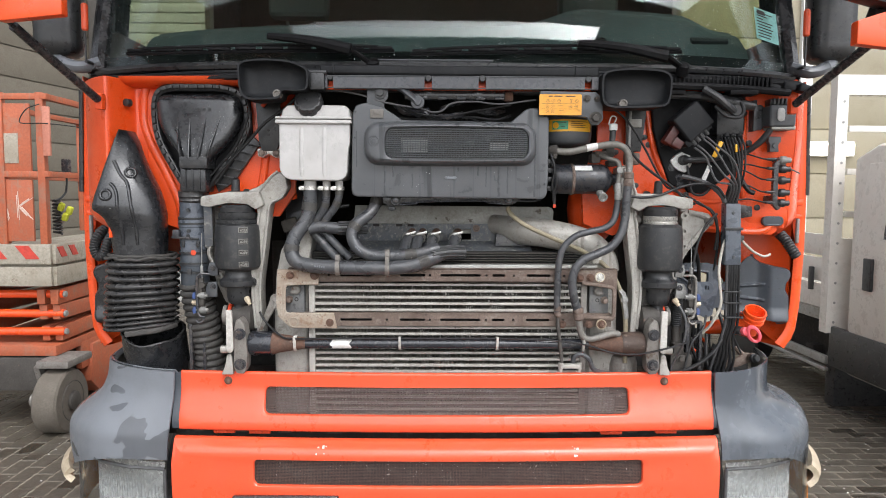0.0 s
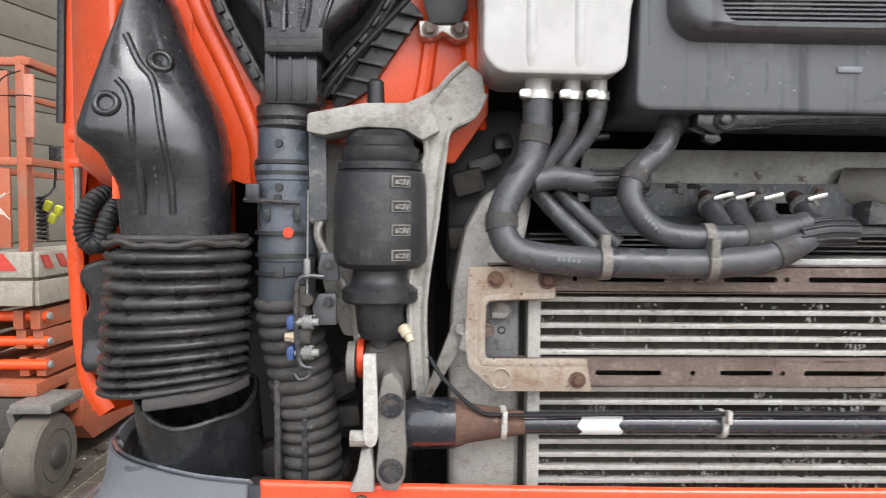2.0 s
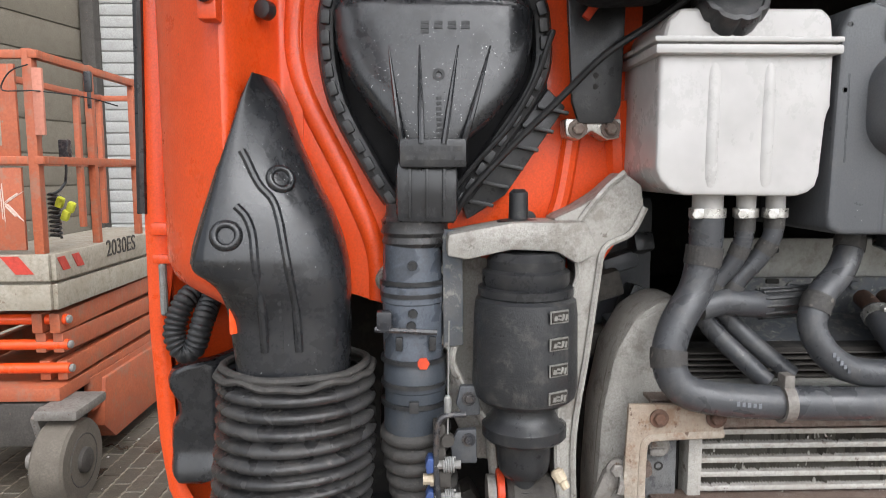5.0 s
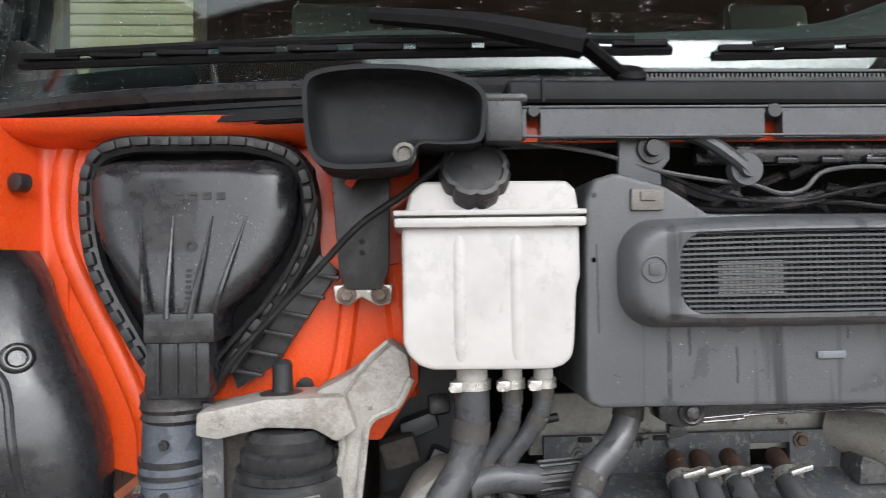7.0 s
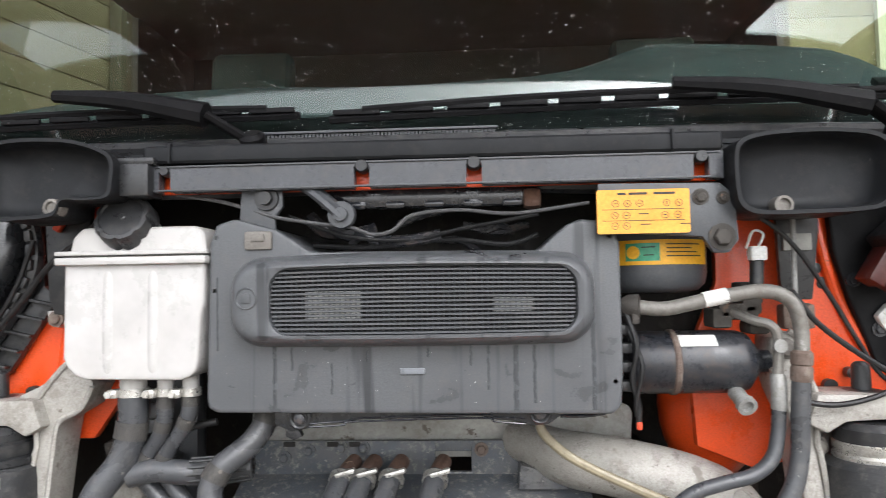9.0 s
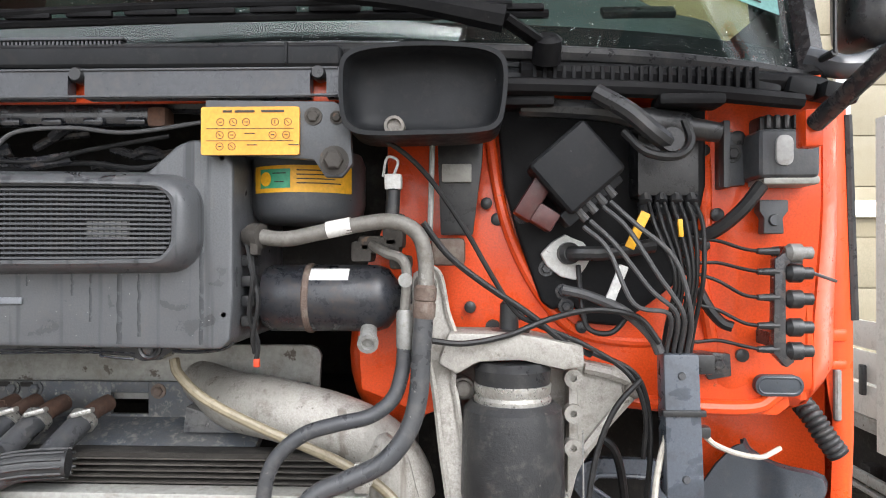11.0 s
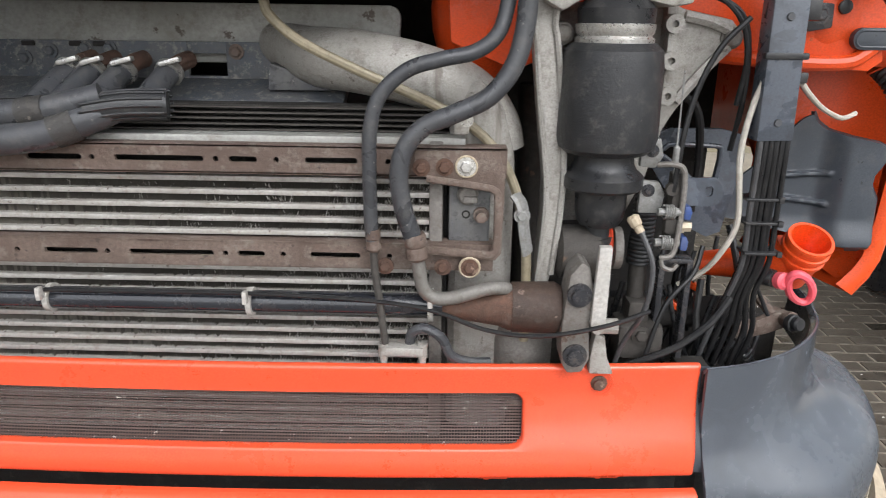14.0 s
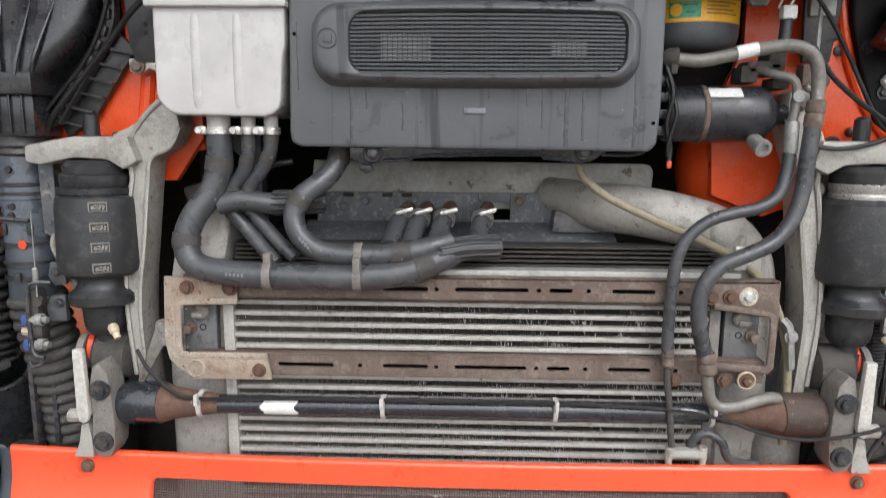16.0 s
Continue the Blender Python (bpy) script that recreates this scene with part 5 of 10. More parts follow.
up = slot_panel("grille_panel", (-0.857, 0.860, 1.044, 1.229), (-0.581, 0.584, 1.097, 1.182), upper_face, ((0, 0.010), (0, 0.006), (0.0012, 0.0035), (0.003, 0.001), (0.006, 0.0)), "orange upper grille panel with a meshed slot")
bm = B()
for s in (-1, 1):
    for ra, rb, y in ((0.0235, 0.0205, -0.0008), (0.0205, 0.0165, -0.0002)):
        lathe(bm, (s * 0.70, upper_face(1.2) + bow(0.7), 1.2), (0, -1, 0), [(-0.004, ra), (-y, ra - 0.001), (-y, rb)], 26, caps=False)
    part("screw_dish", bm, "orange_front", up)
    bm = B()
    lathe(bm, (s * 0.70, upper_face(1.2) + bow(0.7), 1.2), (0, -1, 0), [(-0.004, 0.013), (0.002, 0.013), (0.003, 0.011), (0.004, 0.0095), (0.009, 0.009), (0.010, 0.006)], 12)
    part("screw", bm, "rust_brown", up)
    bm = B()
bm.free()
low = slot_panel("grille_panel", (-0.862, 0.862, 0.62, 1.030), (-0.601, 0.612, 0.892, 0.976), lower_face, ((0, 0.012), (0, 0.006), (0.001, 0.002), (0.0025, 0.0), (0.005, 0), (0.008, 0), (0.012, 0), (0.017, 0), (0.023, 0), (0.030, 0), (0.038, 0), (0.046, 0)), "orange lower bumper panel with a meshed slot")
bm = B()
box(bm, (-0.50, -0.083, 0.80), (0.33, 0.02, 0.13), 0.02, None, 3)
plate = part("emblem_plate", bm, "black_wet", low, "black emblem plate with pale bars")
bm = B()
for x, w in ((-0.605, 0.05), (-0.52, 0.045), (-0.46, 0.045), (-0.40, 0.045)):
    box(bm, (x, -0.094, 0.828), (w, 0.004, 0.05), 0.002)
part("pale_bars", bm, "zinc", plate, kind="stuff")
bm = B()
box(bm, (0, 0.045, 1.03), (1.60, 0.02, 0.05), 0.004)
box(bm, (0, 0.10, 0.80), (1.70, 0.12, 0.55), 0.01)
box(bm, (0, 0.06, 0.48), (2.2, 0.2, 0.3), 0.05)
# dark filler plates added so the gaps at the corners read as shade
for s in (-1, 1):
    box(bm, (s * 0.860, 0.075, 0.92), (0.05, 0.05, 0.58), 0.004)
    box(bm, (s * 0.94, 0.345, 1.05), (0.36, 0.03, 0.28), 0.01)
    t = B()
    plan = [(s * 0.80, 0.32), (s * 0.80, 0.08)] + [(s * (0.861 + 0.26 * math.sin(radians(q))), 0.06 + 0.36 * (1 - math.cos(radians(q)))) for q in range(12, 80, 8)]
    prism(t, plan, 1.065, 1.085)
    for v in t.verts:
        v.co = Vector((v.co.x, v.co.z, v.co.y))
    bmesh.ops.recalc_face_normals(t, faces=t.faces[:])
    merge(bm, t)
alone("bumper_beam", bm, "void", "dark steel bumper beam with filler plates for shaded gaps", "bumper", at=(0, 0.08, 0.33))
bm = B()
random.seed(3)
for x in (-0.80, -0.73, -0.66, -0.52, -0.36, -0.12, 0.1, 0.33, 0.42, 0.60, 0.74):
    box(bm, (x, 0.004 + bow(x), 1.037), (random.uniform(0.02, 0.06), 0.02, 0.012), 0.002)
part("clip", bm, "grime", up, kind="stuff")
for x in (-0.715, -0.60, 0.53, 0.71):
    bm = B()
    box(bm, (x, -0.004 + bow(x), 1.037), (0.07, 0.012, 0.018), 0.004)
    lathe(bm, (x, -0.010 + bow(x), 1.037), (0, -1, 0), [(0, 0.008), (0.004, 0.007)], 12)
    part("bracket_tab", bm, "orange_front", up)


def corner_plan(s, th, a, b, x0=0.861, y0=-0.012):
    return (s * (x0 + a * math.sin(th) ** 0.9), y0 + b * (1 - math.cos(th)))


RIM = {-1: [(0.872, 0.025), (0.921, 0.037), (0.962, 0.049), (1.004, 0.069), (1.048, 0.094), (1.094, 0.125), (1.128, 0.158), (1.154, 0.195), (1.172, 0.24), (1.188, 0.31), (1.198, 0.40)],
       1: [(0.866, 0.019), (0.922, 0.034), (0.962, 0.050), (0.999, 0.070), (1.035, 0.095), (1.066, 0.124), (1.096, 0.158), (1.121, 0.195), (1.143, 0.24), (1.166, 0.31), (1.18, 0.40)]}
SWELL = (((0.83, 0.05), (0.96, 0.05), (1.03, 0.042), (1.05, 0.036), (1.10, 0.022), (1.15, 0.007), (1.225, 0.0)),
         ((0.83, 0.10), (0.96, 0.112), (1.02, 0.110), (1.045, 0.100), (1.08, 0.070), (1.12, 0.034), (1.17, 0.009), (1.225, 0.0)),
         ((0.83, 0.13), (0.95, 0.148), (1.01, 0.146), (1.04, 0.126), (1.065, 0.092), (1.09, 0.052), (1.12, 0.022), (1.16, 0.006), (1.225, 0.0)))
SWELL_RIGHT = (((0.83, 0.05), (0.96, 0.050), (1.02, 0.042), (1.05, 0.030), (1.09, 0.014), (1.13, 0.004), (1.225, 0.0)),
               ((0.83, 0.11), (0.96, 0.118), (1.01, 0.110), (1.035, 0.090), (1.06, 0.055), (1.085, 0.024), (1.11, 0.008), (1.14, 0.001), (1.225, 0.0)),
               ((0.83, 0.135), (0.95, 0.152), (0.99, 0.152), (1.03, 0.140), (1.062, 0.112), (1.08, 0.074), (1.094, 0.034), (1.106, 0.010), (1.12, 0.002), (1.225, 0.0)))


def corner_skin(s, u, z, out=0.0):
    """The bumper corner: a drum above, flaring out to a skirt below; u runs from the front to the wheel."""
    pts = RIM[s]
    f = min(max(u, 0.0), 0.9999) * (len(pts) - 1)
    i = int(f)
    q = [Vector(pts[min(max(k, 0), len(pts) - 1)]) for k in (i - 1, i, i + 1, i + 2)]
    t = f - i
    p = 0.5 * (2 * q[1] + (q[2] - q[0]) * t + (2 * q[0] - 5 * q[1] + 4 * q[2] - q[3]) * t * t + (3 * q[1] - q[0] - 3 * q[2] + q[3]) * t ** 3)
    d = (q[2] - q[1]).lerp(q[3] - q[2] if i + 2 < len(pts) else q[2] - q[1], t * 0.5).normalized()
    front, mid, side_ = (eased(tab, z) for tab in (SWELL if s < 0 else SWELL_RIGHT))
    w = smoothstep(0.0, 0.5, u)
    swell = front + (mid - front) * w if u < 0.5 else mid + (side_ - mid) * smoothstep(0.5, 0.95, u)
    p = p + Vector((d.y, -d.x)) * (swell + out)
    return Vector((s * p.x, p.y, z))


for s in (-1, 1):
    grey_ = "grey" if s < 0 else "grey_damp"
    cor = thing("bumper_corner", "pale grey plastic bumper corner with drying damp patches" if s < 0 else "wet dark grey plastic bumper corner", "bumper", (s * 1.1, 0.2, 0.94), "bumper corners")
    for ua, ub, name, drop in ((0.0, 0.80, "shell", 0.0), (0.802, 1.0, "rear_shell", 0.0015)):
        def outer(u, v, s=s):
            uu = ua + (ub - ua) * u
            zb = 0.955 - 0.10 * smoothstep(0.3, 0.9, uu)
            z = zb + (1.226 - drop - zb) * v
            return corner_skin(s, uu, z, -drop)
        bm = B()
        skin(bm, outer, 44 if ua == 0 else 12, 40, 0.006)
        part(name, bm, grey_, cor)

        def rim(u, v, s=s):
            p = corner_skin(s, ua + (ub - ua) * u, 1.226, -drop - 0.002 - 0.011 * v)
            return p + Vector((0, 0, 0.0015 * math.sin(math.pi * min(v * 2, 1)) - 0.010 * v ** 2 - drop))
        bm = B()
        skin(bm, rim, 40, 5, 0.005)
        part("rim", bm, grey_, cor)
    bm = B()
    skin(bm, lambda u, v: corner_skin(s, u, 1.217 - 0.085 * v, -0.014 - 0.006 * v), 30, 3, 0.004)
    part("inner_wall", bm, "black", cor)
    # dark strip in the joint with the orange panel
    bm = B()
    skin(bm, lambda u, v: (s * (0.846 + 0.03 * u), upper_face(1.05 + 0.172 * v) + bow(0.86) + 0.006, 1.05 + 0.172 * v), 2, 12, 0.004)
    part("joint_strip", bm, "splash", cor)

    lampo = thing("headlight", "clear glass headlight with an amber indicator", "headlight", (s * 1.05, 0.15, 0.62), "headlights")

    def lens(u, v, s=s):
        th = radians(2 + 50 * u)
        x, y = corner_plan(s, th, 0.50, 0.57, 0.868, -0.028)
        return (x, y - 0.012 * math.sin(math.pi * v), 0.932 - 0.28 * v)
    bm = B()
    skin(bm, lens, 20, 8, 0.004)
    o = part("lens", bm, "lens", lampo)
    o.visible_shadow = False

    def bowl(u, v, s=s):
        th = radians(4 + 46 * u)
        x, y = corner_plan(s, th, 0.44, 0.50, 0.875, 0.03)
        return (x, y + 0.035 * math.sin(math.pi * u) * math.sin(math.pi * v) + 0.0022 * math.cos(2 * math.pi * 26 * u) * smoothstep(0.25, 0.45, v), 0.925 - 0.265 * v)
    bm = B()
    skin(bm, bowl, 130, 12, 0.004)
    part("reflector", bm, "reflector", lampo, "bright fluted reflector", sharp=60)
    bm = B()
    rim_ = [lens(u, v) for u, v in ((0, 1), (0, 0.02), (0.25, 0.02), (0.5, 0.02), (0.75, 0.02), (1, 0.02), (1, 1))]
    for p_, q_ in zip(rim_, rim_[1:]):
        rod(bm, p_, q_, 0.006, 8)
    part("bezel", bm, "wire_grey", lampo)

    def amber(u, v, s=s):
        th = radians(53 + 34 * u)
        x, y = corner_plan(s, th, 0.50, 0.57, 0.868, -0.028)
        return (x, y - 0.01 * math.sin(math.pi * v), 0.83 - 0.17 * v)
    bm = B()
    skin(bm, amber, 14, 6, 0.006)
    part("indicator", bm, "amber", lampo, "amber indicator lens")

    def side_lamp(u, v, s=s):
        th = radians(50 + 38 * u)
        x, y = corner_plan(s, th, (0.545 if s < 0 else 0.505) + 0.03 * math.sin(math.pi * v), 0.56, 0.868, -0.03)
        return (x, y, 0.850 - 0.055 * v)
    bm = B()
    skin(bm, side_lamp, 14, 6, 0.02)
    part("side_lamp", bm, "tan", lampo, "milky side lamp lens")

# rain caught in the two grille slots
random.seed(23)
verts, faces = [], []
for k in range(760):
    up_ = k < 480
    x = random.uniform(-0.575, 0.578)
    top = 1.181 if up_ else 0.975
    z = top - min(random.expovariate(42.0), 0.078)
    y = (upper_face(z) if up_ else lower_face(z)) + bow(x) + 0.010
    r = random.uniform(0.0008, 0.0019)
    b = len(verts)
    verts += [(x + r * math.cos(q), y, z + r * math.sin(q)) for q in (1.047 * i for i in range(6))] + [(x, y - r * 0.7, z)]
    faces += [(b + i, b + (i + 1) % 6, b + 6) for i in range(6)]
me = bpy.data.meshes.new("water_drops")
me.from_pydata(verts, [], faces)
me.materials.append(M["drop"])
for f in me.polygons:
    f.use_smooth = True
tagged(new("water_drops", me), "water drops caught in the grille mesh", "drops", kind="stuff")

# paint chips on the lower panel
random.seed(17)
for cx, cz, n in ((-0.384, 1.013, 5), (0.392, 1.012, 4), (-0.39, 0.995, 2), (0.40, 0.99, 2)):
    for k in range(n):
        x, z, r = cx + random.uniform(-0.016, 0.016), cz + random.uniform(-0.003, 0.003), random.uniform(0.0015, 0.004)
        y = lower_face(z) + bow(x)
        bm = B()
        lathe(bm, (x, y, z), (0, -1, 0.4), [(-0.002, r * random.uniform(0.8, 1.5)), (0.0006, r)], 6)
        part("paint_chip", bm, "white", low)


# ---- radiators ----
def slotted_rail(name, parent, x0, x1, z0, z1, y, slots, material):
    """A steel rail with real rounded slots through it."""
    bm = B()
    zc, x = (z0 + z1) / 2, x0
    ends = [x0] + [(a[1] + b[0]) / 2 for a, b in zip(slots, slots[1:])] + [x1]
    for (a, b), xa, xb in zip(slots, ends, ends[1:]):
        h = 0.0042 if b - a > 0.012 else (b - a) / 2
        ring(bm, dense_rect(xa, xb, z0, z1, 0.0004, 5, 6, 2), dense_rect(a, b, zc - h, zc + h, h - 0.0002, 5, 6, 2), y - 0.003, y + 0.003)
    bmesh.ops.remove_doubles(bm, verts=bm.verts[:], dist=2e-4)
    for z in (z1 - 0.002, z0 + 0.002):
        box(bm, ((x0 + x1) / 2, y + 0.014, z), (x1 - x0, 0.034, 0.005), 0.0015)
    return part(name, bm, material, parent)


rad = thing("radiator_pack", "stacked radiators with pale tubes and rusty rails", "radiator", (0, 0.1, 0.95))
RX0, RX1 = -0.447, 0.452
tube_z = [1.505 - 0.0208 * k for k in range(5)] + [1.364 - 0.0208 * k for k in range(17)]
for z in tube_z:
    bm = B()
    box(bm, ((RX0 + RX1) / 2, 0.075, z), (RX1 - RX0, 0.034, 0.0088), 0.003)
    part("tube", bm, "fin", rad)
random.seed(21)
verts, faces = [], []
for z in [t - 0.0104 for t in tube_z] + [1.505 + 0.0104, 1.364 + 0.0104]:
    n = 400
    b = len(verts)
    for k in range(n + 1):
        x = RX0 + (RX1 - RX0) * k / n
        bent = random.random() < 0.06
        y = 0.0655 + (0.011 if k % 2 else 0.0) - (0.005 if bent else 0.0) + random.uniform(-0.0012, 0.0012)
        lean = random.uniform(-0.0007, 0.0007)
        verts += [(x, y, z - 0.0064), (x + lean, y, z + 0.0064)]
    faces += [(b + 2 * k, b + 2 * k + 2, b + 2 * k + 3, b + 2 * k + 1) for k in range(n)]
me = bpy.data.meshes.new("cooling_fins")
me.from_pydata([tuple(Vector(v) - Vector(rad.location)) for v in verts], [], faces)
me.materials.append(M["core"])
me.materials.append(M["core_lit"])
# left fins take the lit copy, with a ragged change-over
for f in me.polygons:
    f.material_index = 1 if f.center.x + 0.10 * math.sin(37 * f.center.z) < -0.16 + random.uniform(-0.12, 0.12) else 0
fins = new("cooling_fins", me)
fins.parent = rad
tagged(fins, "dark bent cooling fins between the tubes", kind="stuff")
# bright bent fins in clusters
random.seed(77)
verts, faces = [], []
gaps = [t - 0.0104 for t in tube_z]
for c in range(330):
    cx, z = RX1 - 0.02 - (RX1 - RX0 - 0.04) * random.random() ** 1.9, random.choice(gaps[:18])
    for k in range(random.choice((1, 1, 2, 3, 4, 6, 9))):
        x = cx + random.gauss(0, 0.009)
        h, lean, w = random.uniform(0.0012, 0.0050), random.uniform(-0.003, 0.003), random.uniform(0.0003, 0.0010)
        zc = z + random.uniform(-0.003, 0.003)
        y, b = random.uniform(0.060, 0.066), len(verts)
        verts += [(x - w, y, zc - h), (x + w, y - 0.002, zc - h * 0.6), (x + w * 0.6 + lean, y - 0.002, zc + h), (x - w + lean, y, zc + h * 0.7)]
        faces.append((b, b + 1, b + 2, b + 3))
me = bpy.data.meshes.new("bent_fins")
me.from_pydata([tuple(Vector(v) - Vector(rad.location)) for v in verts], [], faces)
me.materials.append(M["bare_fin"])
o = new("bent_fins", me)
o.parent = rad
tagged(o, "bright bent fins", kind="stuff")
# dark block stands for the deep shade between the fins
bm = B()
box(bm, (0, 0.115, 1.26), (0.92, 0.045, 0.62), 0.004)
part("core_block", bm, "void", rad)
slots = [(-0.384, -0.376), (-0.345, -0.243), (-0.199, -0.191), (-0.153, -0.071), (-0.060, -0.052), (-0.023, 0.107), (0.121, 0.129), (0.144, 0.185), (0.209, 0.217), (0.254, 0.33), (0.370, 0.378)]
slotted_rail("rail", rad, -0.51, 0.545, 1.517, 1.560, 0.040, slots, "rust")
slotted_rail("rail", rad, -0.50, 0.53, 1.373, 1.414, 0.044, slots, "rust")
# upper condenser behind the hoses
for k in range(5):
    bm = B()
    box(bm, (0.02, 0.125 - 0.002 * k, 1.604 - 0.0082 * k), (0.92, 0.03, 0.0024), 0)
    part("upper_tube", bm, "grime", rad)
# another dark block, the shade behind the upper tubes
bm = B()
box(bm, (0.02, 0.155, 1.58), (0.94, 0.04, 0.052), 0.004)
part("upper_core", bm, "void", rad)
bm = B()
box(bm, (0.02, 0.085, 1.563), (0.93, 0.05, 0.014), 0.003)
part("top_channel", bm, "pale_metal", rad)
# end tanks
bm = B()
prism(bm, [(-0.455, 1.0), (-0.455, 1.57), (-0.44, 1.64), (-0.44, 1.685), (-0.475, 1.69), (-0.515, 1.665), (-0.545, 1.61), (-0.562, 1.52), (-0.568, 1.4), (-0.568, 1.0)], 0.085, 0.2, 0.028, 3)
part("end_tank", bm, "cast", rad)
bm = B()
prism(bm, [(0.46, 1.0), (0.46, 1.60), (0.50, 1.66), (0.54, 1.62), (0.562, 1.54), (0.566, 1.0)], 0.085, 0.2, 0.028, 3)
part("end_tank", bm, "cast", rad)
for s, x in ((-1, -0.438), (1, 0.443)):
    bm = B()
    box(bm, (x, 0.072, 1.26), (0.02, 0.036, 0.61), 0.003)
    part("header_strip", bm, "cast" if s < 0 else "cast_dark", rad)
# end brackets: a pressed frame with a rolled inner edge before a mottled plate
BRACKET = {-1: [(0.542, 1.557), (0.414, 1.556), (0.411, 1.516), (0.508, 1.512), (0.520, 1.502), (0.522, 1.418), (0.514, 1.412), (0.362, 1.412), (0.353, 1.368), (0.500, 1.368), (0.540, 1.404), (0.547, 1.44), (0.544, 1.51)],
           1: [(0.413, 1.557), (0.533, 1.557), (0.543, 1.52), (0.541, 1.405), (0.532, 1.394), (0.43, 1.402), (0.43, 1.411), (0.522, 1.404), (0.531, 1.411), (0.532, 1.494), (0.524, 1.503), (0.465, 1.510), (0.413, 1.522)]}
EDGE = {-1: [(0.411, 1.514), (0.500, 1.511), (0.517, 1.505), (0.521, 1.49), (0.522, 1.43), (0.518, 1.416), (0.505, 1.412), (0.362, 1.412)],
        1: [(0.43, 1.409), (0.515, 1.403), (0.530, 1.406), (0.534, 1.42), (0.534, 1.488), (0.528, 1.501), (0.51, 1.506), (0.43, 1.517)]}
for s in (-1, 1):
    bm = B()
    prism(bm, [(s * x, z) for x, z in BRACKET[s]], 0.028, 0.036, 0.0015)
    brk = part("bracket_frame", bm, "rust_pale" if s < 0 else "rust", rad)
    bm = B()
    tube(bm, [(s * x, 0.030, z) for x, z in EDGE[s]], 0.0042, 8, 5, 1.5)
    part("rolled_edge", bm, "rust_pale" if s < 0 else "rust", brk)
    bm = B()
    prism(bm, [(s * 0.524, 1.408), (s * 0.524, 1.50), (s * 0.462, 1.506), (s * 0.462, 1.408)], 0.060, 0.08, 0.004)
    block = part("bracket_block", bm, "mottled", rad)
    bm = B()
    lathe(bm, (s * 0.490, 0.060, 1.487), (0, -1, 0), [(0, 0.016), (0.006, 0.0155), (0.009, 0.012)], 18)
    box(bm, (s * 0.494, 0.052, 1.481), (0.022, 0.012, 0.010), 0.003)
    part("boss", bm, "cast_dark", block)
    bm = B()
    lathe(bm, (s * 0.511, 0.066, 1.456), (0, -1, 0), [(0, 0.013), (0.012, 0.012), (0.012, 0.009), (0.026, 0.008)], 12)
    part("stud", bm, "rust", block)
    bm = B()
    lathe(bm, (s * 0.488, 0.0605, 1.456), (0, -1, 0), [(0, 0.0065), (0.0015, 0.0065), (0.0015, 0.004), (0.0, 0.004)], 14)
    part("hole_rim", bm, "void", block)
    if s < 0:
        spots = ((0.501, 1.538, 0.0085), (0.423, 1.538, 0.0095), (0.376, 1.386, 0.0085))
    else:
        spots = ((0.456, 1.534, 0.0085), (0.423, 1.533, 0.0085), (0.455, 1.383, 0.0085), (0.369, 1.383, 0.0085), (0.495, 1.383, 0.009), (0.487, 1.535, 0.0092))
    for x, z, r in spots:
        bm = B()
        bolt(bm, (s * x, 0.027, z), r=r)
        part("bolt", bm, "zinc" if r == 0.0092 else "rust_brown", rad)
    for x, z in ((0.492, 1.388),) if s < 0 else ((0.487, 1.535), (0.495, 1.383)):
        bm = B()
        lathe(bm, (s * x, 0.028, z), (0, -1, 0), [(-0.002, 0.0165), (0.002, 0.0165), (0.003, 0.0150), (0.002, 0.0135), (-0.002, 0.0135)], 24, caps=False)
        part("bush_ring", bm, "tan" if s > 0 else "rust_pale", rad)
    bm = B()
    if s < 0:
        prism(bm, [(-0.540, 1.476), (-0.556, 1.474), (-0.570, 1.455), (-0.608, 1.357), (-0.598, 1.352), (-0.556, 1.425), (-0.541, 1.448)], 0.040, 0.052, 0.003)
        tube(bm, [(-0.555, 0.045, 1.47), (-0.545, 0.035, 1.45), (-0.55, 0.03, 1.43)], 0.008, 8, 4, 0.6)
        bolt(bm, (-0.553, 0.040, 1.461), r=0.010)
    else:
        tube(bm, [(0.560, 0.05, 1.49), (0.570, 0.042, 1.475), (0.574, 0.042, 1.44), (0.582, 0.05, 1.40)], 0.013, 8, 5, 0.45)
        bolt(bm, (0.570, 0.036, 1.462), r=0.008)
    part("stay", bm, "cast_dark" if s < 0 else "steel", rad)
# small valve at the foot
bm = B()
box(bm, (0.395, 0.02, 1.249), (0.066, 0.022, 0.015), 0.004)
for x in (0.365, 0.425):
    lathe(bm, (x, 0.02, 1.205), (0, 0, 1), [(0, 0.006), (0.032, 0.006), (0.032, 0.008), (0.055, 0.008)], 10)
part("drain_valve", bm, "cast", rad, "pale pipe connector on the radiator")

# ---- torsion bar with its arms ----
bar = thing("torsion_bar", "black cab torsion bar with rusty sleeves and white ties", "torsion bar", (0, 0.035, 1.3))
bm = B()
rod(bm, (-0.49, 0.038, 1.317), (0.49, 0.038, 1.317), 0.0175, 20)
part("bar", bm, "bar_black", bar)
for s in (-1, 1):
    bm = B()
    lathe(bm, (s * 0.455, 0.038, 1.317), (s, 0, 0), [(0, 0.0178), (0.01, 0.019), (0.085, 0.030), (0.10, 0.036), (0.17, 0.039)], 24)
    part("sleeve", bm, "rust_brown", bar, "rusty tapered sleeve")
    bm = B()
    lathe(bm, (s * 0.56, 0.038, 1.317), (s, 0, 0), [(0, 0.0385), (0.065, 0.040), (0.075, 0.034)], 24)
    part("collar", bm, "bar_black" if s < 0 else "sooty_rust", bar)
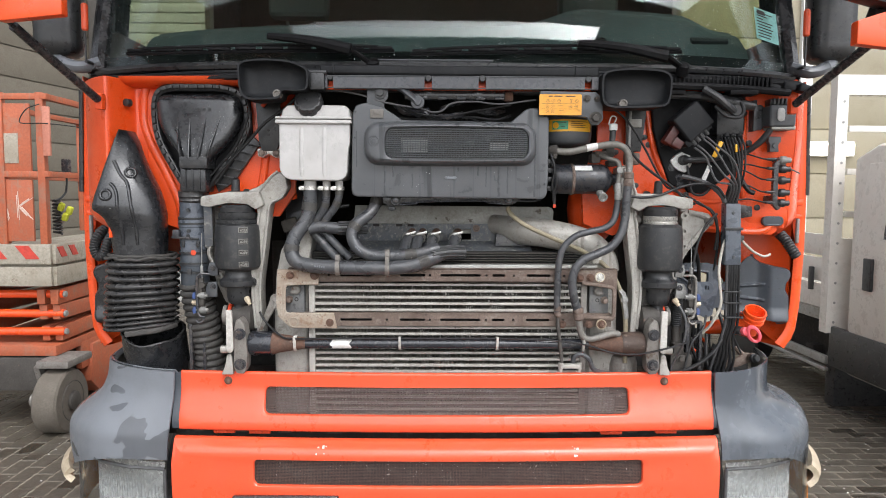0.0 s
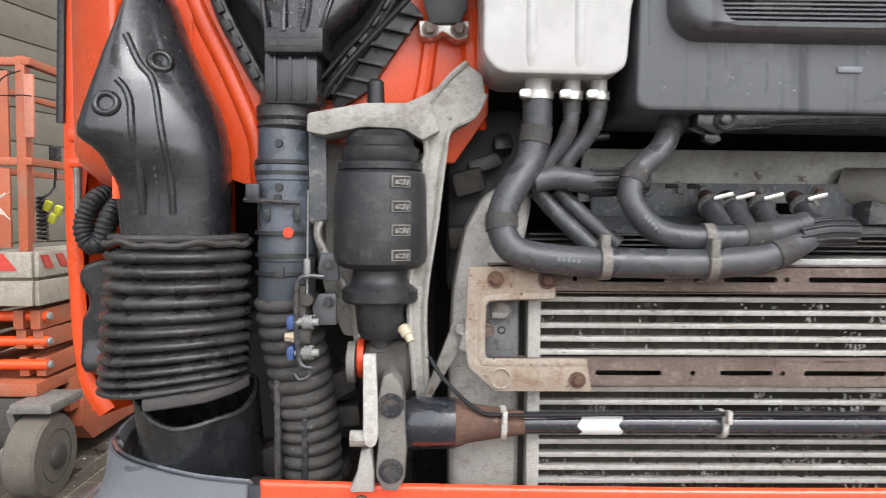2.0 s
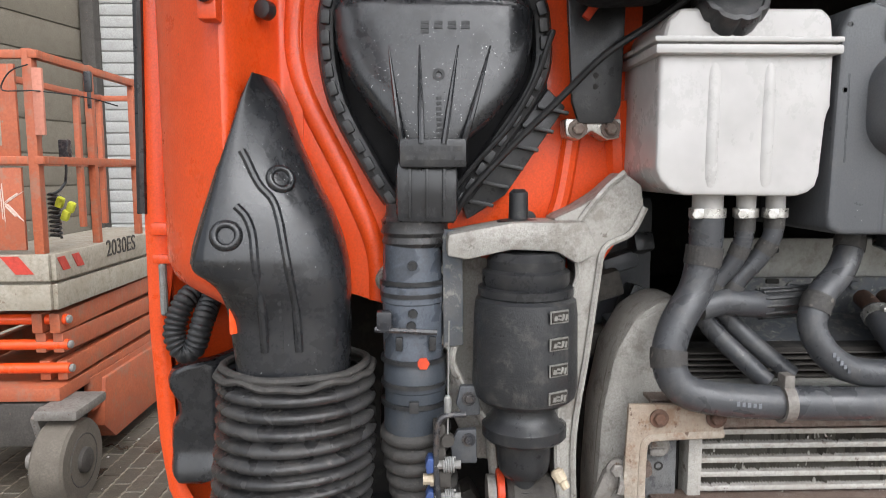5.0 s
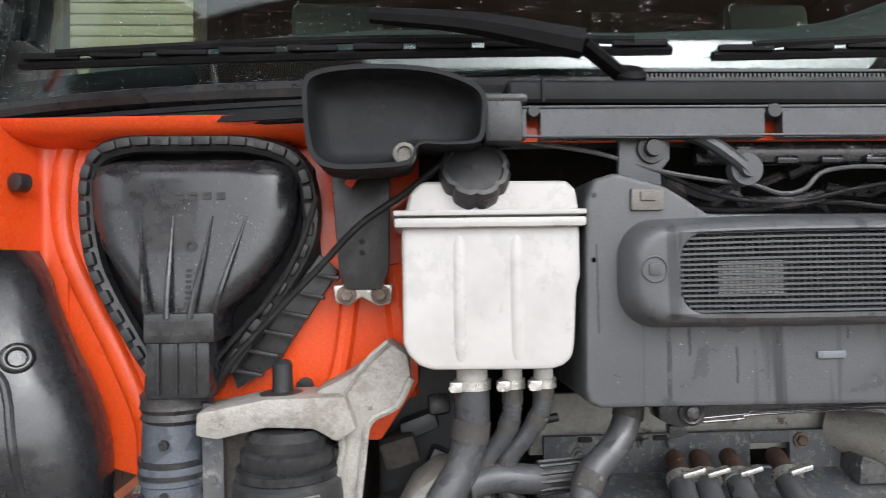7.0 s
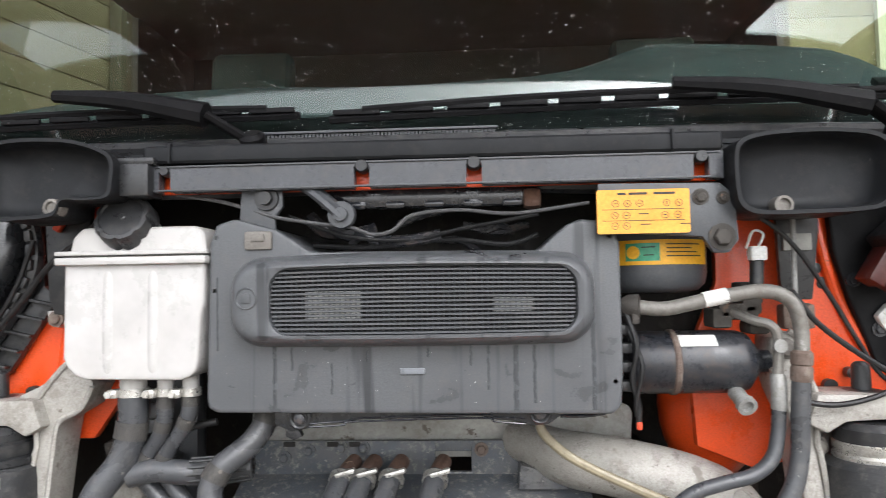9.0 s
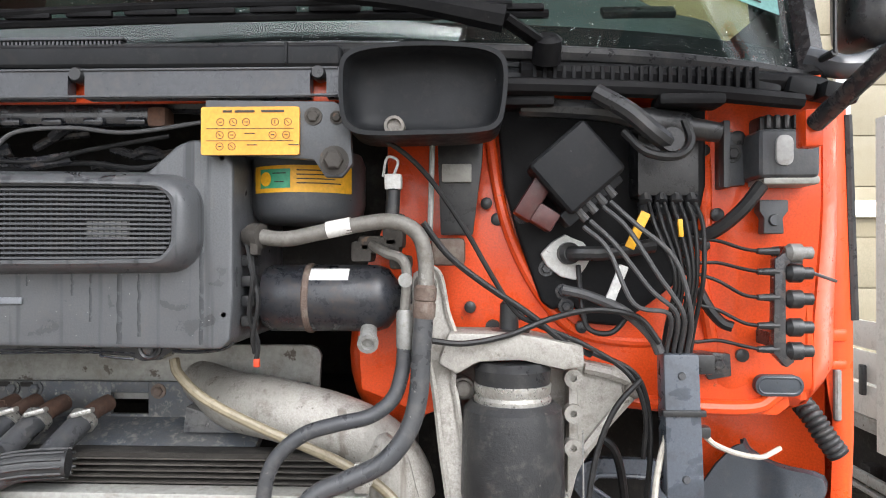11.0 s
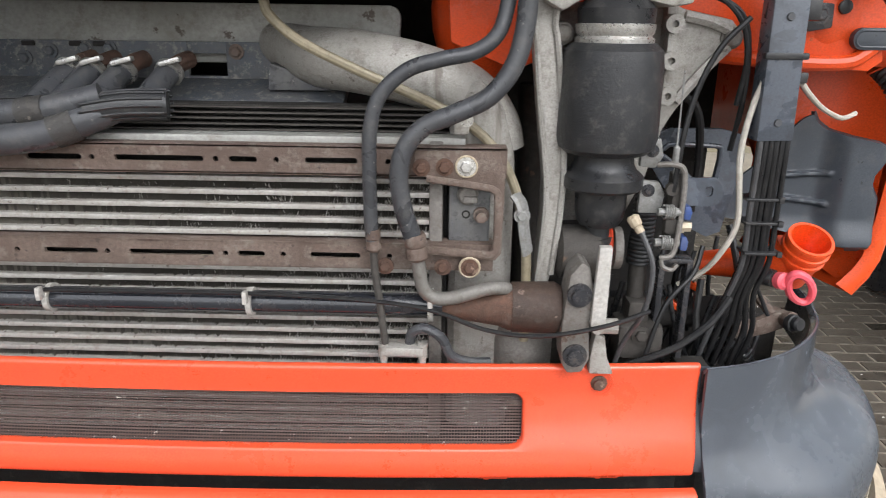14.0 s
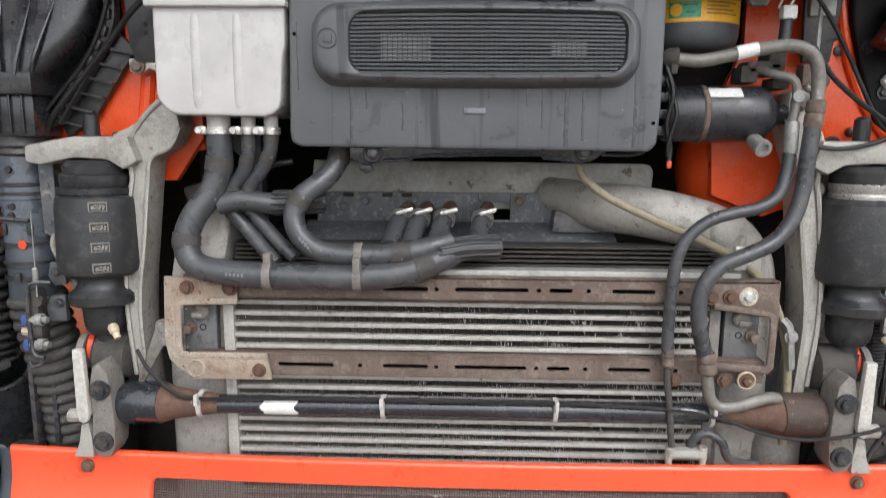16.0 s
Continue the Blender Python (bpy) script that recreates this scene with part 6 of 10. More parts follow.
for x in (-0.487, -0.152, 0.160, 0.437):
    bm = B()
    lathe(bm, (x - 0.004, 0.038, 1.317), (1, 0, 0), [(0, 0.0225 if abs(x) < 0.4 else 0.026), (0.008, 0.0225 if abs(x) < 0.4 else 0.026)], 18)
    box(bm, (x, 0.008, 1.335), (0.007, 0.012, 0.02), 0.002)
    part("cable_tie", bm, "soiled_white", bar, "white cable tie")
bm = B()
skin(bm, lambda u, v: (-0.372 + 0.062 * u + 0.004 * math.sin(9 * v), 0.038 - 0.0186 * math.cos(radians(-50 + 105 * v)), 1.317 + 0.0186 * math.sin(radians(-50 + 105 * v))), 8, 8, 0.0008)
part("sticker", bm, "white", bar, "torn white sticker")
bm = B()
tube(bm, [(-0.60, 0.03, 1.42), (-0.575, 0.02, 1.385), (-0.53, 0.016, 1.345), (-0.487, 0.014, 1.336), (-0.3, 0.018, 1.337), (0, 0.018, 1.338), (0.16, 0.018, 1.338), (0.33, 0.014, 1.333), (0.437, 0.006, 1.322), (0.52, -0.012, 1.30), (0.60, -0.025, 1.298), (0.69, -0.03, 1.318), (0.76, 0.0, 1.33)], 0.0034, 8, 6)
part("cable", bm, "wire", bar)
for s in (-1, 1):
    bm = B()
    prism(bm, [(s * (x - 0.0), z) for x, z in ((0.635, 1.245), (0.632, 1.29), (0.636, 1.355), (0.640, 1.385), (0.655, 1.405), (0.668, 1.398), (0.676, 1.36), (0.674, 1.30), (0.678, 1.25), (0.668, 1.228), (0.645, 1.226))], -0.004, 0.05, 0.006)
    arm = part("arm", bm, "cast_dark", bar, "grey cast arm")
    for z in (1.355, 1.258):
        bm = B()
        lathe(bm, (s * 0.655, -0.004, z), (0, -1, 0), [(-0.004, 0.019), (0.004, 0.018), (0.004, 0.0125), (0.011, 0.0115)], 18)
        part("bolt", bm, "black_metal", arm)
    bm = B()
    prism(bm, [(s * x, z) for x, z in ((0.695, 1.432), (0.677, 1.432), (0.674, 1.36), (0.673, 1.312), (0.677, 1.299), (0.685, 1.295), (0.692, 1.300), (0.695, 1.314))], -0.014, -0.002, 0.002)
    part("link_strip", bm, "soiled_white", arm, "white painted flat link")
    bm = B()
    rod(bm, (s * 0.69, 0.0, 1.305), (s * 0.715, 0.0, 1.305), 0.012, 10)
    prism(bm, [(s * x, z) for x, z in ((0.685, 1.29), (0.70, 1.285), (0.706, 1.25), (0.718, 1.222), (0.68, 1.222), (0.68, 1.25))], 0.004, 0.03, 0.004)
    part("foot", bm, "cast", arm)
    bm = B()
    lathe(bm, (s * 0.63, 0.085, 1.392), (s, 0, 0), [(0, 0.030), (0.006, 0.042), (0.062, 0.044), (0.070, 0.036)], 24)
    part("bush", bm, "grime", arm)
    bm = B()
    lathe(bm, (s * 0.703, 0.095, 1.405), (s, 0, 0), [(0, 0.031), (0.008, 0.033), (0.011, 0.031)], 20)
    part("red_ring", bm, "red_seal", arm)
    bm = B()
    lathe(bm, (s * 0.716, 0.085, 1.40), (s, 0, 0), [(0, 0.033), (0.012, 0.033)], 20)
    part("washer", bm, "cast_dark", arm)


# ---- cab suspension towers and air springs ----
def tower(s):
    t = thing("suspension_tower", "pale cast aluminium cab suspension tower", "bracket", (s * 0.66, 0.15, 1.3), "suspension towers")
    mx = lambda pts: [(s * x, z) for x, z in pts]
    bm = B()
    prism(bm, mx([(0.600, 1.803), (0.70, 1.802), (0.786, 1.786), (0.787, 1.757), (0.76, 1.752), (0.70, 1.765), (0.64, 1.762), (0.612, 1.745), (0.585, 1.76)]), 0.045, 0.13, 0.006)
    part("top_bar", bm, "cast", t)
    bm = B()
    crown = [(0.548, 1.885), (0.572, 1.895), (0.588, 1.88), (0.598, 1.83)] if s > 0 else [(0.520, 1.850), (0.545, 1.868), (0.575, 1.841), (0.608, 1.82), (0.640, 1.806), (0.640, 1.795)]
    heel = [(0.556, 1.80), (0.545, 1.84)] if s > 0 else [(0.535, 1.785), (0.516, 1.82)]
    prism(bm, mx(crown + [(0.612, 1.79), (0.606, 1.73), (0.611, 1.70), (0.630, 1.56), (0.632, 1.47), (0.622, 1.36), (0.615, 1.31), (0.598, 1.31), (0.604, 1.40), (0.606, 1.50), (0.590, 1.62), (0.578, 1.72), (0.570, 1.765)] + heel), 0.07, 0.14, 0.006)
    part("leg", bm, "cast", t)
    for edge in ((*(crown[1:4] if s > 0 else crown[1:3]), (0.610, 1.79), (0.606, 1.73), (0.612, 1.70), (0.629, 1.56), (0.631, 1.47), (0.622, 1.36)), (*heel[::-1], (0.570, 1.765), (0.579, 1.72), (0.591, 1.62), (0.607, 1.50), (0.605, 1.40), (0.599, 1.32))):
        bm = B()
        tube(bm, [(s * x, 0.068, z) for x, z in edge], 0.0045, 6, 4)
        part("rim", bm, "cast", t)
    bm = B()
    prism(bm, mx([(0.60, 1.76), (0.79, 1.76), (0.80, 1.60), (0.775, 1.50), (0.745, 1.43), (0.62, 1.42)]), 0.15, 0.17, 0.006)
    part("web", bm, "cast", t)
    bm = B()
    prism(bm, mx([(0.775, 1.765), (0.80, 1.752), (0.872, 1.738), (0.886, 1.722), (0.884, 1.703), (0.866, 1.694), (0.80, 1.60), (0.775, 1.55)]), 0.13, 0.16, 0.006)
    part("wing", bm, "cast", t)
    bm = B()
    tube(bm, [(s * 0.80, 0.125, 1.62), (s * 0.835, 0.125, 1.665), (s * 0.868, 0.128, 1.70)], 0.008, 6, 3)
    tube(bm, [(s * 0.80, 0.125, 1.742), (s * 0.835, 0.125, 1.735), (s * 0.868, 0.128, 1.722)], 0.008, 6, 3)
    part("rib", bm, "cast", t)
    for x, z, y in ((0.872, 1.712, 0.13), (0.620, 1.716, 0.10), (0.566, 1.868, 0.07), (0.622, 1.62, 0.14)):
        if s < 0 and z > 1.8:
            continue
        bm = B()
        lathe(bm, (s * x, y, z), (0, -1, 0), [(-0.01, 0.017), (0.004, 0.016), (0.004, 0.0125), (0.012, 0.012), (0.014, 0.009)], 18)
        part("bolt", bm, "cast_dark", t)
    bm = B()
    box(bm, (s * 0.781, 0.118, 1.68), (0.014, 0.02, 0.13), 0.005)
    part("eyelet_bar", bm, "cast", t)
    for z in (1.731, 1.680, 1.630):
        bm = B()
        outer = [(s * 0.780 + 0.0135 * math.cos(w), z + 0.0135 * math.sin(w)) for w in (2 * math.pi * k / 16 for k in range(16))]
        inner = [(s * 0.780 + 0.005 * math.cos(w), z + 0.005 * math.sin(w)) for w in (2 * math.pi * k / 16 for k in range(16))]
        ring(bm, outer, inner, 0.098, 0.118)
        part("eyelet", bm, "cast", t)
    bm = B()
    lathe(bm, (s * 0.686, 0.09, 1.79), (0, 0, 1), [(0, 0.03), (0.012, 0.03), (0.014, 0.014), (0.05, 0.013), (0.055, 0.008)], 14)
    part("stud", bm, "rubber", t)
    bm = B()
    lathe(bm, (s * 0.665, 0.15, 1.80), (0, -1, 0), [(0, 0.012), (0.012, 0.012)], 12)
    part("plug", bm, "black", t)


def air_spring(s, cx):
    a = thing("air_spring", "black rubber cab air spring under its bracket", "air spring", (cx, 0.075, 1.42), "air springs")
    at, ax = (cx, 0.075, 1.42), (0, 0, 1)
    bm = B()
    lathe(bm, at, ax, [(0.128, 0.040), (0.132, 0.060), (0.140, 0.070), (0.155, 0.0735), (0.20, 0.0725), (0.255, 0.0715), (0.275, 0.069), (0.285, 0.058)], 36)
    part("bellows", bm, "rubber", a)
    bm = B()
    if s > 0:
        lathe(bm, at, ax, [(0.278, 0.050), (0.279, 0.054), (0.290, 0.055), (0.294, 0.051), (0.298, 0.054), (0.309, 0.055), (0.312, 0.050)], 32)
        part("clamp_ring", bm, "zinc", a, "bright steel clamp ring")
    else:
        lathe(bm, at, ax, [(0.278, 0.060), (0.282, 0.066), (0.292, 0.066), (0.294, 0.058), (0.300, 0.060), (0.314, 0.060), (0.318, 0.054)], 32)
        part("clamp_ring", bm, "black", a)
    bm = B()
    lathe(bm, at, ax, [(0.30, 0.052), (0.33, 0.054), (0.34, 0.045)], 30)
    part("top_plate", bm, "black", a)
    bm = B()
    lathe(bm, at, ax, [(0.020, 0.020), (0.021, 0.029), (0.030, 0.035), (0.044, 0.0375), (0.076, 0.039), (0.078, 0.056), (0.082, 0.0595), (0.097, 0.0595), (0.100, 0.0570), (0.107, 0.0480), (0.116, 0.0440), (0.128, 0.0430), (0.14, 0.0450)], 44)
    part("piston", bm, "black", a)
    bm = B()
    lathe(bm, at, ax, [(-0.05, 0.014), (-0.012, 0.014), (-0.012, 0.021), (0.002, 0.023), (0.002, 0.018), (0.022, 0.018)], 16)
    part("rod", bm, "rubber", a)
    if s < 0:
        for z in (1.682, 1.646, 1.611, 1.574):
            q = radians(-62)
            bm = B()
            x, y = cx + 0.0737 * math.cos(q), 0.075 + 0.0737 * math.sin(q)
            box(bm, (x, y, z), (0.030, 0.0016, 0.0165), 0, (0, 0, math.degrees(q) + 90))
            lab = part("label", bm, "dim_print", a, "small pale printed label")
            bm = B()
            box(bm, (x + 0.0008, y - 0.0012, z), (0.026, 0.0016, 0.013), 0, (0, 0, math.degrees(q) + 90))
            part("label_field", bm, "ink", lab)
            bm = B()
            for dx, dz, w, h in ((-0.008, -0.001, 0.005, 0.006), (-0.002, 0.002, 0.006, 0.0022), (-0.001, -0.003, 0.009, 0.0022), (0.004, 0.0005, 0.004, 0.007), (0.009, -0.001, 0.0035, 0.008)):
                box(bm, (x + 0.0014 + dx * math.cos(q + 1.5708), y - 0.0020 + dx * math.sin(q + 1.5708), z + dz), (w, 0.0016, h), 0, (0, 12, math.degrees(q) + 90))
            part("label_bars", bm, "dim_print", lab, kind="stuff")
    bm = B()
    lathe(bm, (cx + 0.036, 0.026, 1.468), (0.5, -0.3, -0.8), [(0, 0.006), (0.004, 0.0095), (0.016, 0.0085), (0.018, 0.0065), (0.028, 0.006)], 10)
    part("air_fitting", bm, "tan", a, "beige air fitting")
    if s > 0:
        bm = B()
        tube(bm, [(cx + 0.050, 0.017, 1.448), (cx + 0.066, -0.004, 1.40), (cx + 0.062, 0.0, 1.33), (cx + 0.045, 0.035, 1.26), (cx + 0.035, 0.05, 1.20)], 0.004, 8, 5)
        part("air_line", bm, "wire_grey", a)


tower(-1)
tower(1)
air_spring(-1, -0.677)
air_spring(1, 0.690)


def levelling_valve(s):
    v = thing("levelling_valve", "dirty levelling valve with springs and blue caps", "valve", (s * 0.785, 0.06, 1.4), "levelling valves")
    bm = B()
    prism(bm, [(s * x, z) for x, z in ((0.742, 1.574), (0.768, 1.574), (0.774, 1.548), (0.764, 1.530), (0.740, 1.532))], 0.062, 0.074, 0.003)
    prism(bm, [(s * x, z) for x, z in ((0.745, 1.512), (0.772, 1.510), (0.782, 1.490), (0.778, 1.462), (0.744, 1.462))], 0.062, 0.074, 0.003)
    mount = part("mount", bm, "dark" if s < 0 else "steel", v)
    for z in (1.556, 1.497):
        bm = B()
        bolt(bm, (s * 0.756, 0.062, z), r=0.0065)
        part("bolt", bm, "black_metal", mount)
    bm = B()
    box(bm, (s * 0.797, 0.062, 1.47), (0.018, 0.03, 0.11), 0.004)
    box(bm, (s * 0.792, 0.052, 1.448), (0.022, 0.02, 0.024), 0.004)
    lathe(bm, (s * 0.786, 0.05, 1.503), (0, -1, 0), [(0, 0.010), (0.008, 0.009)], 12)
    part("body", bm, "grime", v)
    bm = B()
    tube(bm, [(s * 0.762, 0.05, 1.538), (s * 0.785, 0.042, 1.540), (s * 0.797, 0.04, 1.534), (s * 0.801, 0.04, 1.515), (s * 0.802, 0.04, 1.47), (s * 0.799, 0.038, 1.425), (s * 0.793, 0.036, 1.405), (s * 0.776, 0.036, 1.400)], 0.0042, 8, 6)
    tube(bm, [(s * 0.803, 0.034, 1.392), (s * 0.795, 0.032, 1.384), (s * 0.782, 0.032, 1.388), (s * 0.778, 0.034, 1.398)], 0.0036, 6, 4)
    part("lever", bm, "cast_dark" if s > 0 else "black_metal", v)
    for z in (1.470, 1.423):
        bm = B()
        tube(bm, [(s * (0.776 + 0.00036 * k), 0.042 + 0.0085 * math.sin(k * 0.7), z + 0.0100 * math.cos(k * 0.7)) for k in range(45)], 0.0015, 6, 2)
        part("spring", bm, "steel", v)
        bm = B()
        lathe(bm, (s * 0.768, 0.042, z), (s, 0, 0), [(0, 0.006), (0.036, 0.006)], 10)
        part("spring_pin", bm, "steel", v)
        bm = B()
        prism(bm, [(s * (0.801 + dx), z + dz) for dx, dz in ((0.004, -0.010), (0.014, -0.012), (0.016, 0.002), (0.012, 0.011), (0.004, 0.010))], 0.036, 0.060, 0.003)
        part("blue_cap", bm, "blue_cap", v, "blue plastic cap")
    bm = B()
    lathe(bm, (s * 0.800, 0.048, 1.4465), (s, 0, 0), [(0, 0.0095), (0.010, 0.0095), (0.010, 0.0075), (0.020, 0.0075)], 6)
    part("brass_nut", bm, "tan", v)
    if s > 0:
        bm = B()
        ring(bm, dense_rect(0.800, 0.866, 1.476, 1.518, 0.016, 4, 2, 2), dense_rect(0.838, 0.850, 1.490, 1.506, 0.005, 4, 2, 2), 0.058, 0.063)
        part("plate", bm, "blue_grey", v, "grey drilled lever plate")
    bm = B()
    rod(bm, (s * 0.784, 0.045, 1.67), (s * 0.786, 0.045, 1.51), 0.0013, 6)
    lathe(bm, (s * 0.786, 0.045, 1.540), (0, 0, 1), [(0, 0.0042), (0.003, 0.0055), (0.024, 0.0050), (0.027, 0.0025)], 10)
    part("pull_rod", bm, "steel", v)
    bm = B()
    for x0, x1 in ((0.802, 0.796), (0.838, 0.846)):
        box(bm, (s * (x0 + x1) / 2, 0.10, 1.27), (0.010, 0.026, 0.22), 0.003)
    box(bm, (s * 0.82, 0.10, 1.378), (0.05, 0.026, 0.008), 0.003)
    part("stay", bm, "black_metal", v)


levelling_valve(-1)
levelling_valve(1)

# ---- damper stub and clutter beside each tower ----
for s in (1,):
    st = thing("damper", "black ribbed damper boot with a steel eye", "damper", (s * 0.775, 0.12, 1.15), "dampers")
    pts, rr = ribbed([(s * 0.775, 0.13, 1.47), (s * 0.772, 0.13, 1.36)], 0.007, 0.003, 0.018)
    bm = B()
    tube(bm, pts, rr, 14, 0)
    part("boot", bm, "rubber", st)
    bm = B()
    rod(bm, (s * 0.772, 0.13, 1.37), (s * 0.77, 0.12, 1.30), 0.014, 12)
    box(bm, (s * 0.77, 0.11, 1.285), (0.036, 0.05, 0.045), 0.01)
    part("eye", bm, "grime", st)
    bm = B()
    box(bm, (s * 0.772, 0.10, 1.245), (0.075, 0.07, 0.06), 0.014)
    box(bm, (s * 0.77, 0.13, 1.18), (0.05, 0.08, 0.12), 0.01)
    bolt(bm, (s * 0.77, 0.062, 1.262), r=0.010)
    part("clevis", bm, "grime", st)
    bm = B()
    rod(bm, (s * 0.72, 0.2, 1.24), (s * 0.98, 0.22, 1.24), 0.028, 12)
    part("cross_tube", bm, "void", st)
    blk = B()
    lathe(blk, (s * 0.585, 0.11, 1.14), (0, 0, 1), [(0, 0.052), (0.10, 0.052), (0.125, 0.045), (0.13, 0.03)], 20)
    part("foot_mount", blk, "cast_dark", st)

# ---- expansion tank ----
tank = thing("expansion_tank", "white plastic coolant expansion tank with a black cap", "tank", (-0.415, 0.09, 1.84))
bm = B()
prism(bm, [(-0.525, 2.015), (-0.525, 1.872), (-0.519, 1.858), (-0.506, 1.845), (-0.490, 1.839), (-0.345, 1.837), (-0.330, 1.841), (-0.319, 1.850), (-0.315, 1.865), (-0.311, 1.935), (-0.306, 1.95), (-0.306, 2.015)], 0.004, 0.16, 0.018, 4)
part("lower_shell", bm, "white_tank", tank)
bm = B()
prism(bm, [(-0.515, 2.055), (-0.500, 2.070), (-0.32, 2.070), (-0.308, 2.058), (-0.304, 2.024), (-0.522, 2.024)], 0.008, 0.16, 0.012, 3)
part("upper_shell", bm, "white_tank", tank)
bm = B()
box(bm, (-0.417, 0.08, 2.018), (0.234, 0.175, 0.012), 0.004)
box(bm, (-0.417, 0.08, 2.030), (0.236, 0.172, 0.007), 0.003)
part("seam", bm, "white_tank", tank)
bm = B()
for x in (-0.455, -0.385):
    tube(bm, [(x, 0.018, 2.00), (x, 0.0135, 1.985), (x, 0.0132, 1.87), (x, 0.018, 1.845)], 0.012, 20, 5)
part("rib", bm, "white_tank", tank)
capat, capax = Vector((-0.434, 0.037, 2.069)), Vector((0, -0.88, 0.42)).normalized()
bm = B()
lathe(bm, capat, capax, [(-0.03, 0.036), (0.012, 0.036)], 24)
part("neck", bm, "white_tank", tank)
bm = B()
lathe(bm, capat, capax, [(0.004, 0.0430), (0.008, 0.0450), (0.034, 0.0440), (0.040, 0.041), (0.041, 0.035), (0.038, 0.033), (0.038, 0.006), (0.0395, 0.004)], 80)
a_, u_, v_ = frame_of(capax)
for v in bm.verts:
    d = v.co - capat
    h, rad_ = d.dot(a_), d - a_ * d.dot(a_)
    if rad_.length > 0.034 and h > 0.006:
        w = math.atan2(rad_.dot(v_), rad_.dot(u_))
        v.co -= rad_ * 0.085 * max(math.cos(8 * w), 0.0) ** 3
cap = part("cap", bm, "black", tank, "black lobed screw cap")
for x, r in ((-0.438, 0.020), (-0.386, 0.0125), (-0.346, 0.0125)):
    bm = B()
    lathe(bm, (x, 0.05, 1.80), (0, 0, 1), [(0, r), (0.045, r)], 16)
    part("outlet", bm, "white_tank", tank)
    bm = B()
    lathe(bm, (x, 0.05, 1.808), (0, 0, 1), [(0, r + 0.004), (0.012, r + 0.004)], 18)
    box(bm, (x - r - 0.002, 0.032, 1.814), (0.016, 0.016, 0.014), 0.004)
    lathe(bm, (x - r - 0.006, 0.024, 1.814), (0, -1, 0), [(0, 0.006), (0.004, 0.006)], 6)
    part("clamp", bm, "zinc", tank, "bright hose clamp")


# ---- coolant hoses ----
def hose(name, pts, r, material="hose", label="dark grey rubber coolant hose", n=14, group="coolant hoses", sub=6):
    h = thing(name, label, "hose", pts[0], group)
    bm = B()
    tube(bm, pts, r, n, sub)
    part("tube", bm, material, h)
    line = spline(pts, 12)
    if r > 0.010 and len(line) > 40:
        for share in (0.10, 0.36, 0.86) if name == "coolant_hose" else ():
            i = int(len(line) * share)
            bm = B()
            tube(bm, [line[i - 3], line[i], line[i + 3]], r * 1.09, n, 4)
            part("cuff", bm, "rubber_dusty", h)
        for k in range(5 if r > 0.016 else 0):
            i = int(len(line) * 0.55)
            d = (line[i + 1] - line[i]).normalized()
            bm = B()
            box(bm, line[i] + d * 0.007 * k + Vector((0, -r * 0.985, 0.002)), (0.004, 0.0016, 0.006 - 0.001 * (k % 2)), 0)
            part("print_bar", bm, "grey", h)
    return h


hose("coolant_hose", [(-0.438, 0.05, 1.815), (-0.440, 0.05, 1.76), (-0.452, 0.045, 1.71), (-0.482, 0.03, 1.665), (-0.494, 0.02, 1.62), (-0.476, 0.012, 1.583), (-0.42, 0.008, 1.570), (-0.33, 0.004, 1.566), (-0.2, 0.003, 1.565), (-0.11, 0.012, 1.573), (-0.05, 0.03, 1.594), (-0.015, 0.05, 1.61)], 0.0225)
hose("coolant_hose", [(-0.228, 0.07, 1.80), (-0.232, 0.065, 1.765), (-0.252, 0.05, 1.733), (-0.290, 0.03, 1.702), (-0.303, 0.02, 1.665), (-0.285, 0.012, 1.628), (-0.245, 0.012, 1.606), (-0.17, 0.015, 1.602), (-0.10, 0.02, 1.608), (-0.03, 0.04, 1.625)], 0.0185)
hose("coolant_hose", [(-0.386, 0.05, 1.81), (-0.388, 0.05, 1.775), (-0.398, 0.055, 1.745), (-0.415, 0.06, 1.722), (-0.43, 0.06, 1.70)], 0.0125)
hose("coolant_hose", [(-0.346, 0.05, 1.81), (-0.349, 0.05, 1.78), (-0.364, 0.055, 1.75), (-0.386, 0.06, 1.722), (-0.40, 0.06, 1.695)], 0.0125)
hose("coolant_hose", [(-0.445, 0.05, 1.685), (-0.41, 0.055, 1.692), (-0.37, 0.06, 1.688), (-0.34, 0.07, 1.683)], 0.019)
hose("coolant_hose", [(-0.435, 0.075, 1.675), (-0.405, 0.075, 1.64), (-0.37, 0.06, 1.605), (-0.345, 0.05, 1.58)], 0.0135)
hose("coolant_hose", [(-0.40, 0.08, 1.675), (-0.372, 0.075, 1.645), (-0.34, 0.06, 1.615), (-0.31, 0.05, 1.59)], 0.0125)
hose("vent_hose", [(-0.32, 0.09, 1.76), (-0.36, 0.085, 1.752), (-0.385, 0.08, 1.735)], 0.006, "wire")
for pts in ([(-0.352, 0.068, 1.686), (-0.30, 0.075, 1.688), (-0.262, 0.085, 1.69)], [(-0.05, 0.03, 1.605), (0.0, 0.045, 1.612), (0.055, 0.06, 1.612)]):
    sl = thing("hose_sleeve", "ribbed black protective hose sleeve", "hose", pts[0], "hose sleeves")
    bm = B()
    tube(bm, pts, 0.020, 12, 5)
    part("core", bm, "rubber", sl)
    for k in range(12):
        w = 2 * math.pi * k / 12
        bm = B()
        d = Vector((0, math.cos(w), math.sin(w))) * 0.0205
        tube(bm, [Vector(p) + d for p in pts], 0.0024, 5, 4)
        part("strand", bm, "rubber", sl)
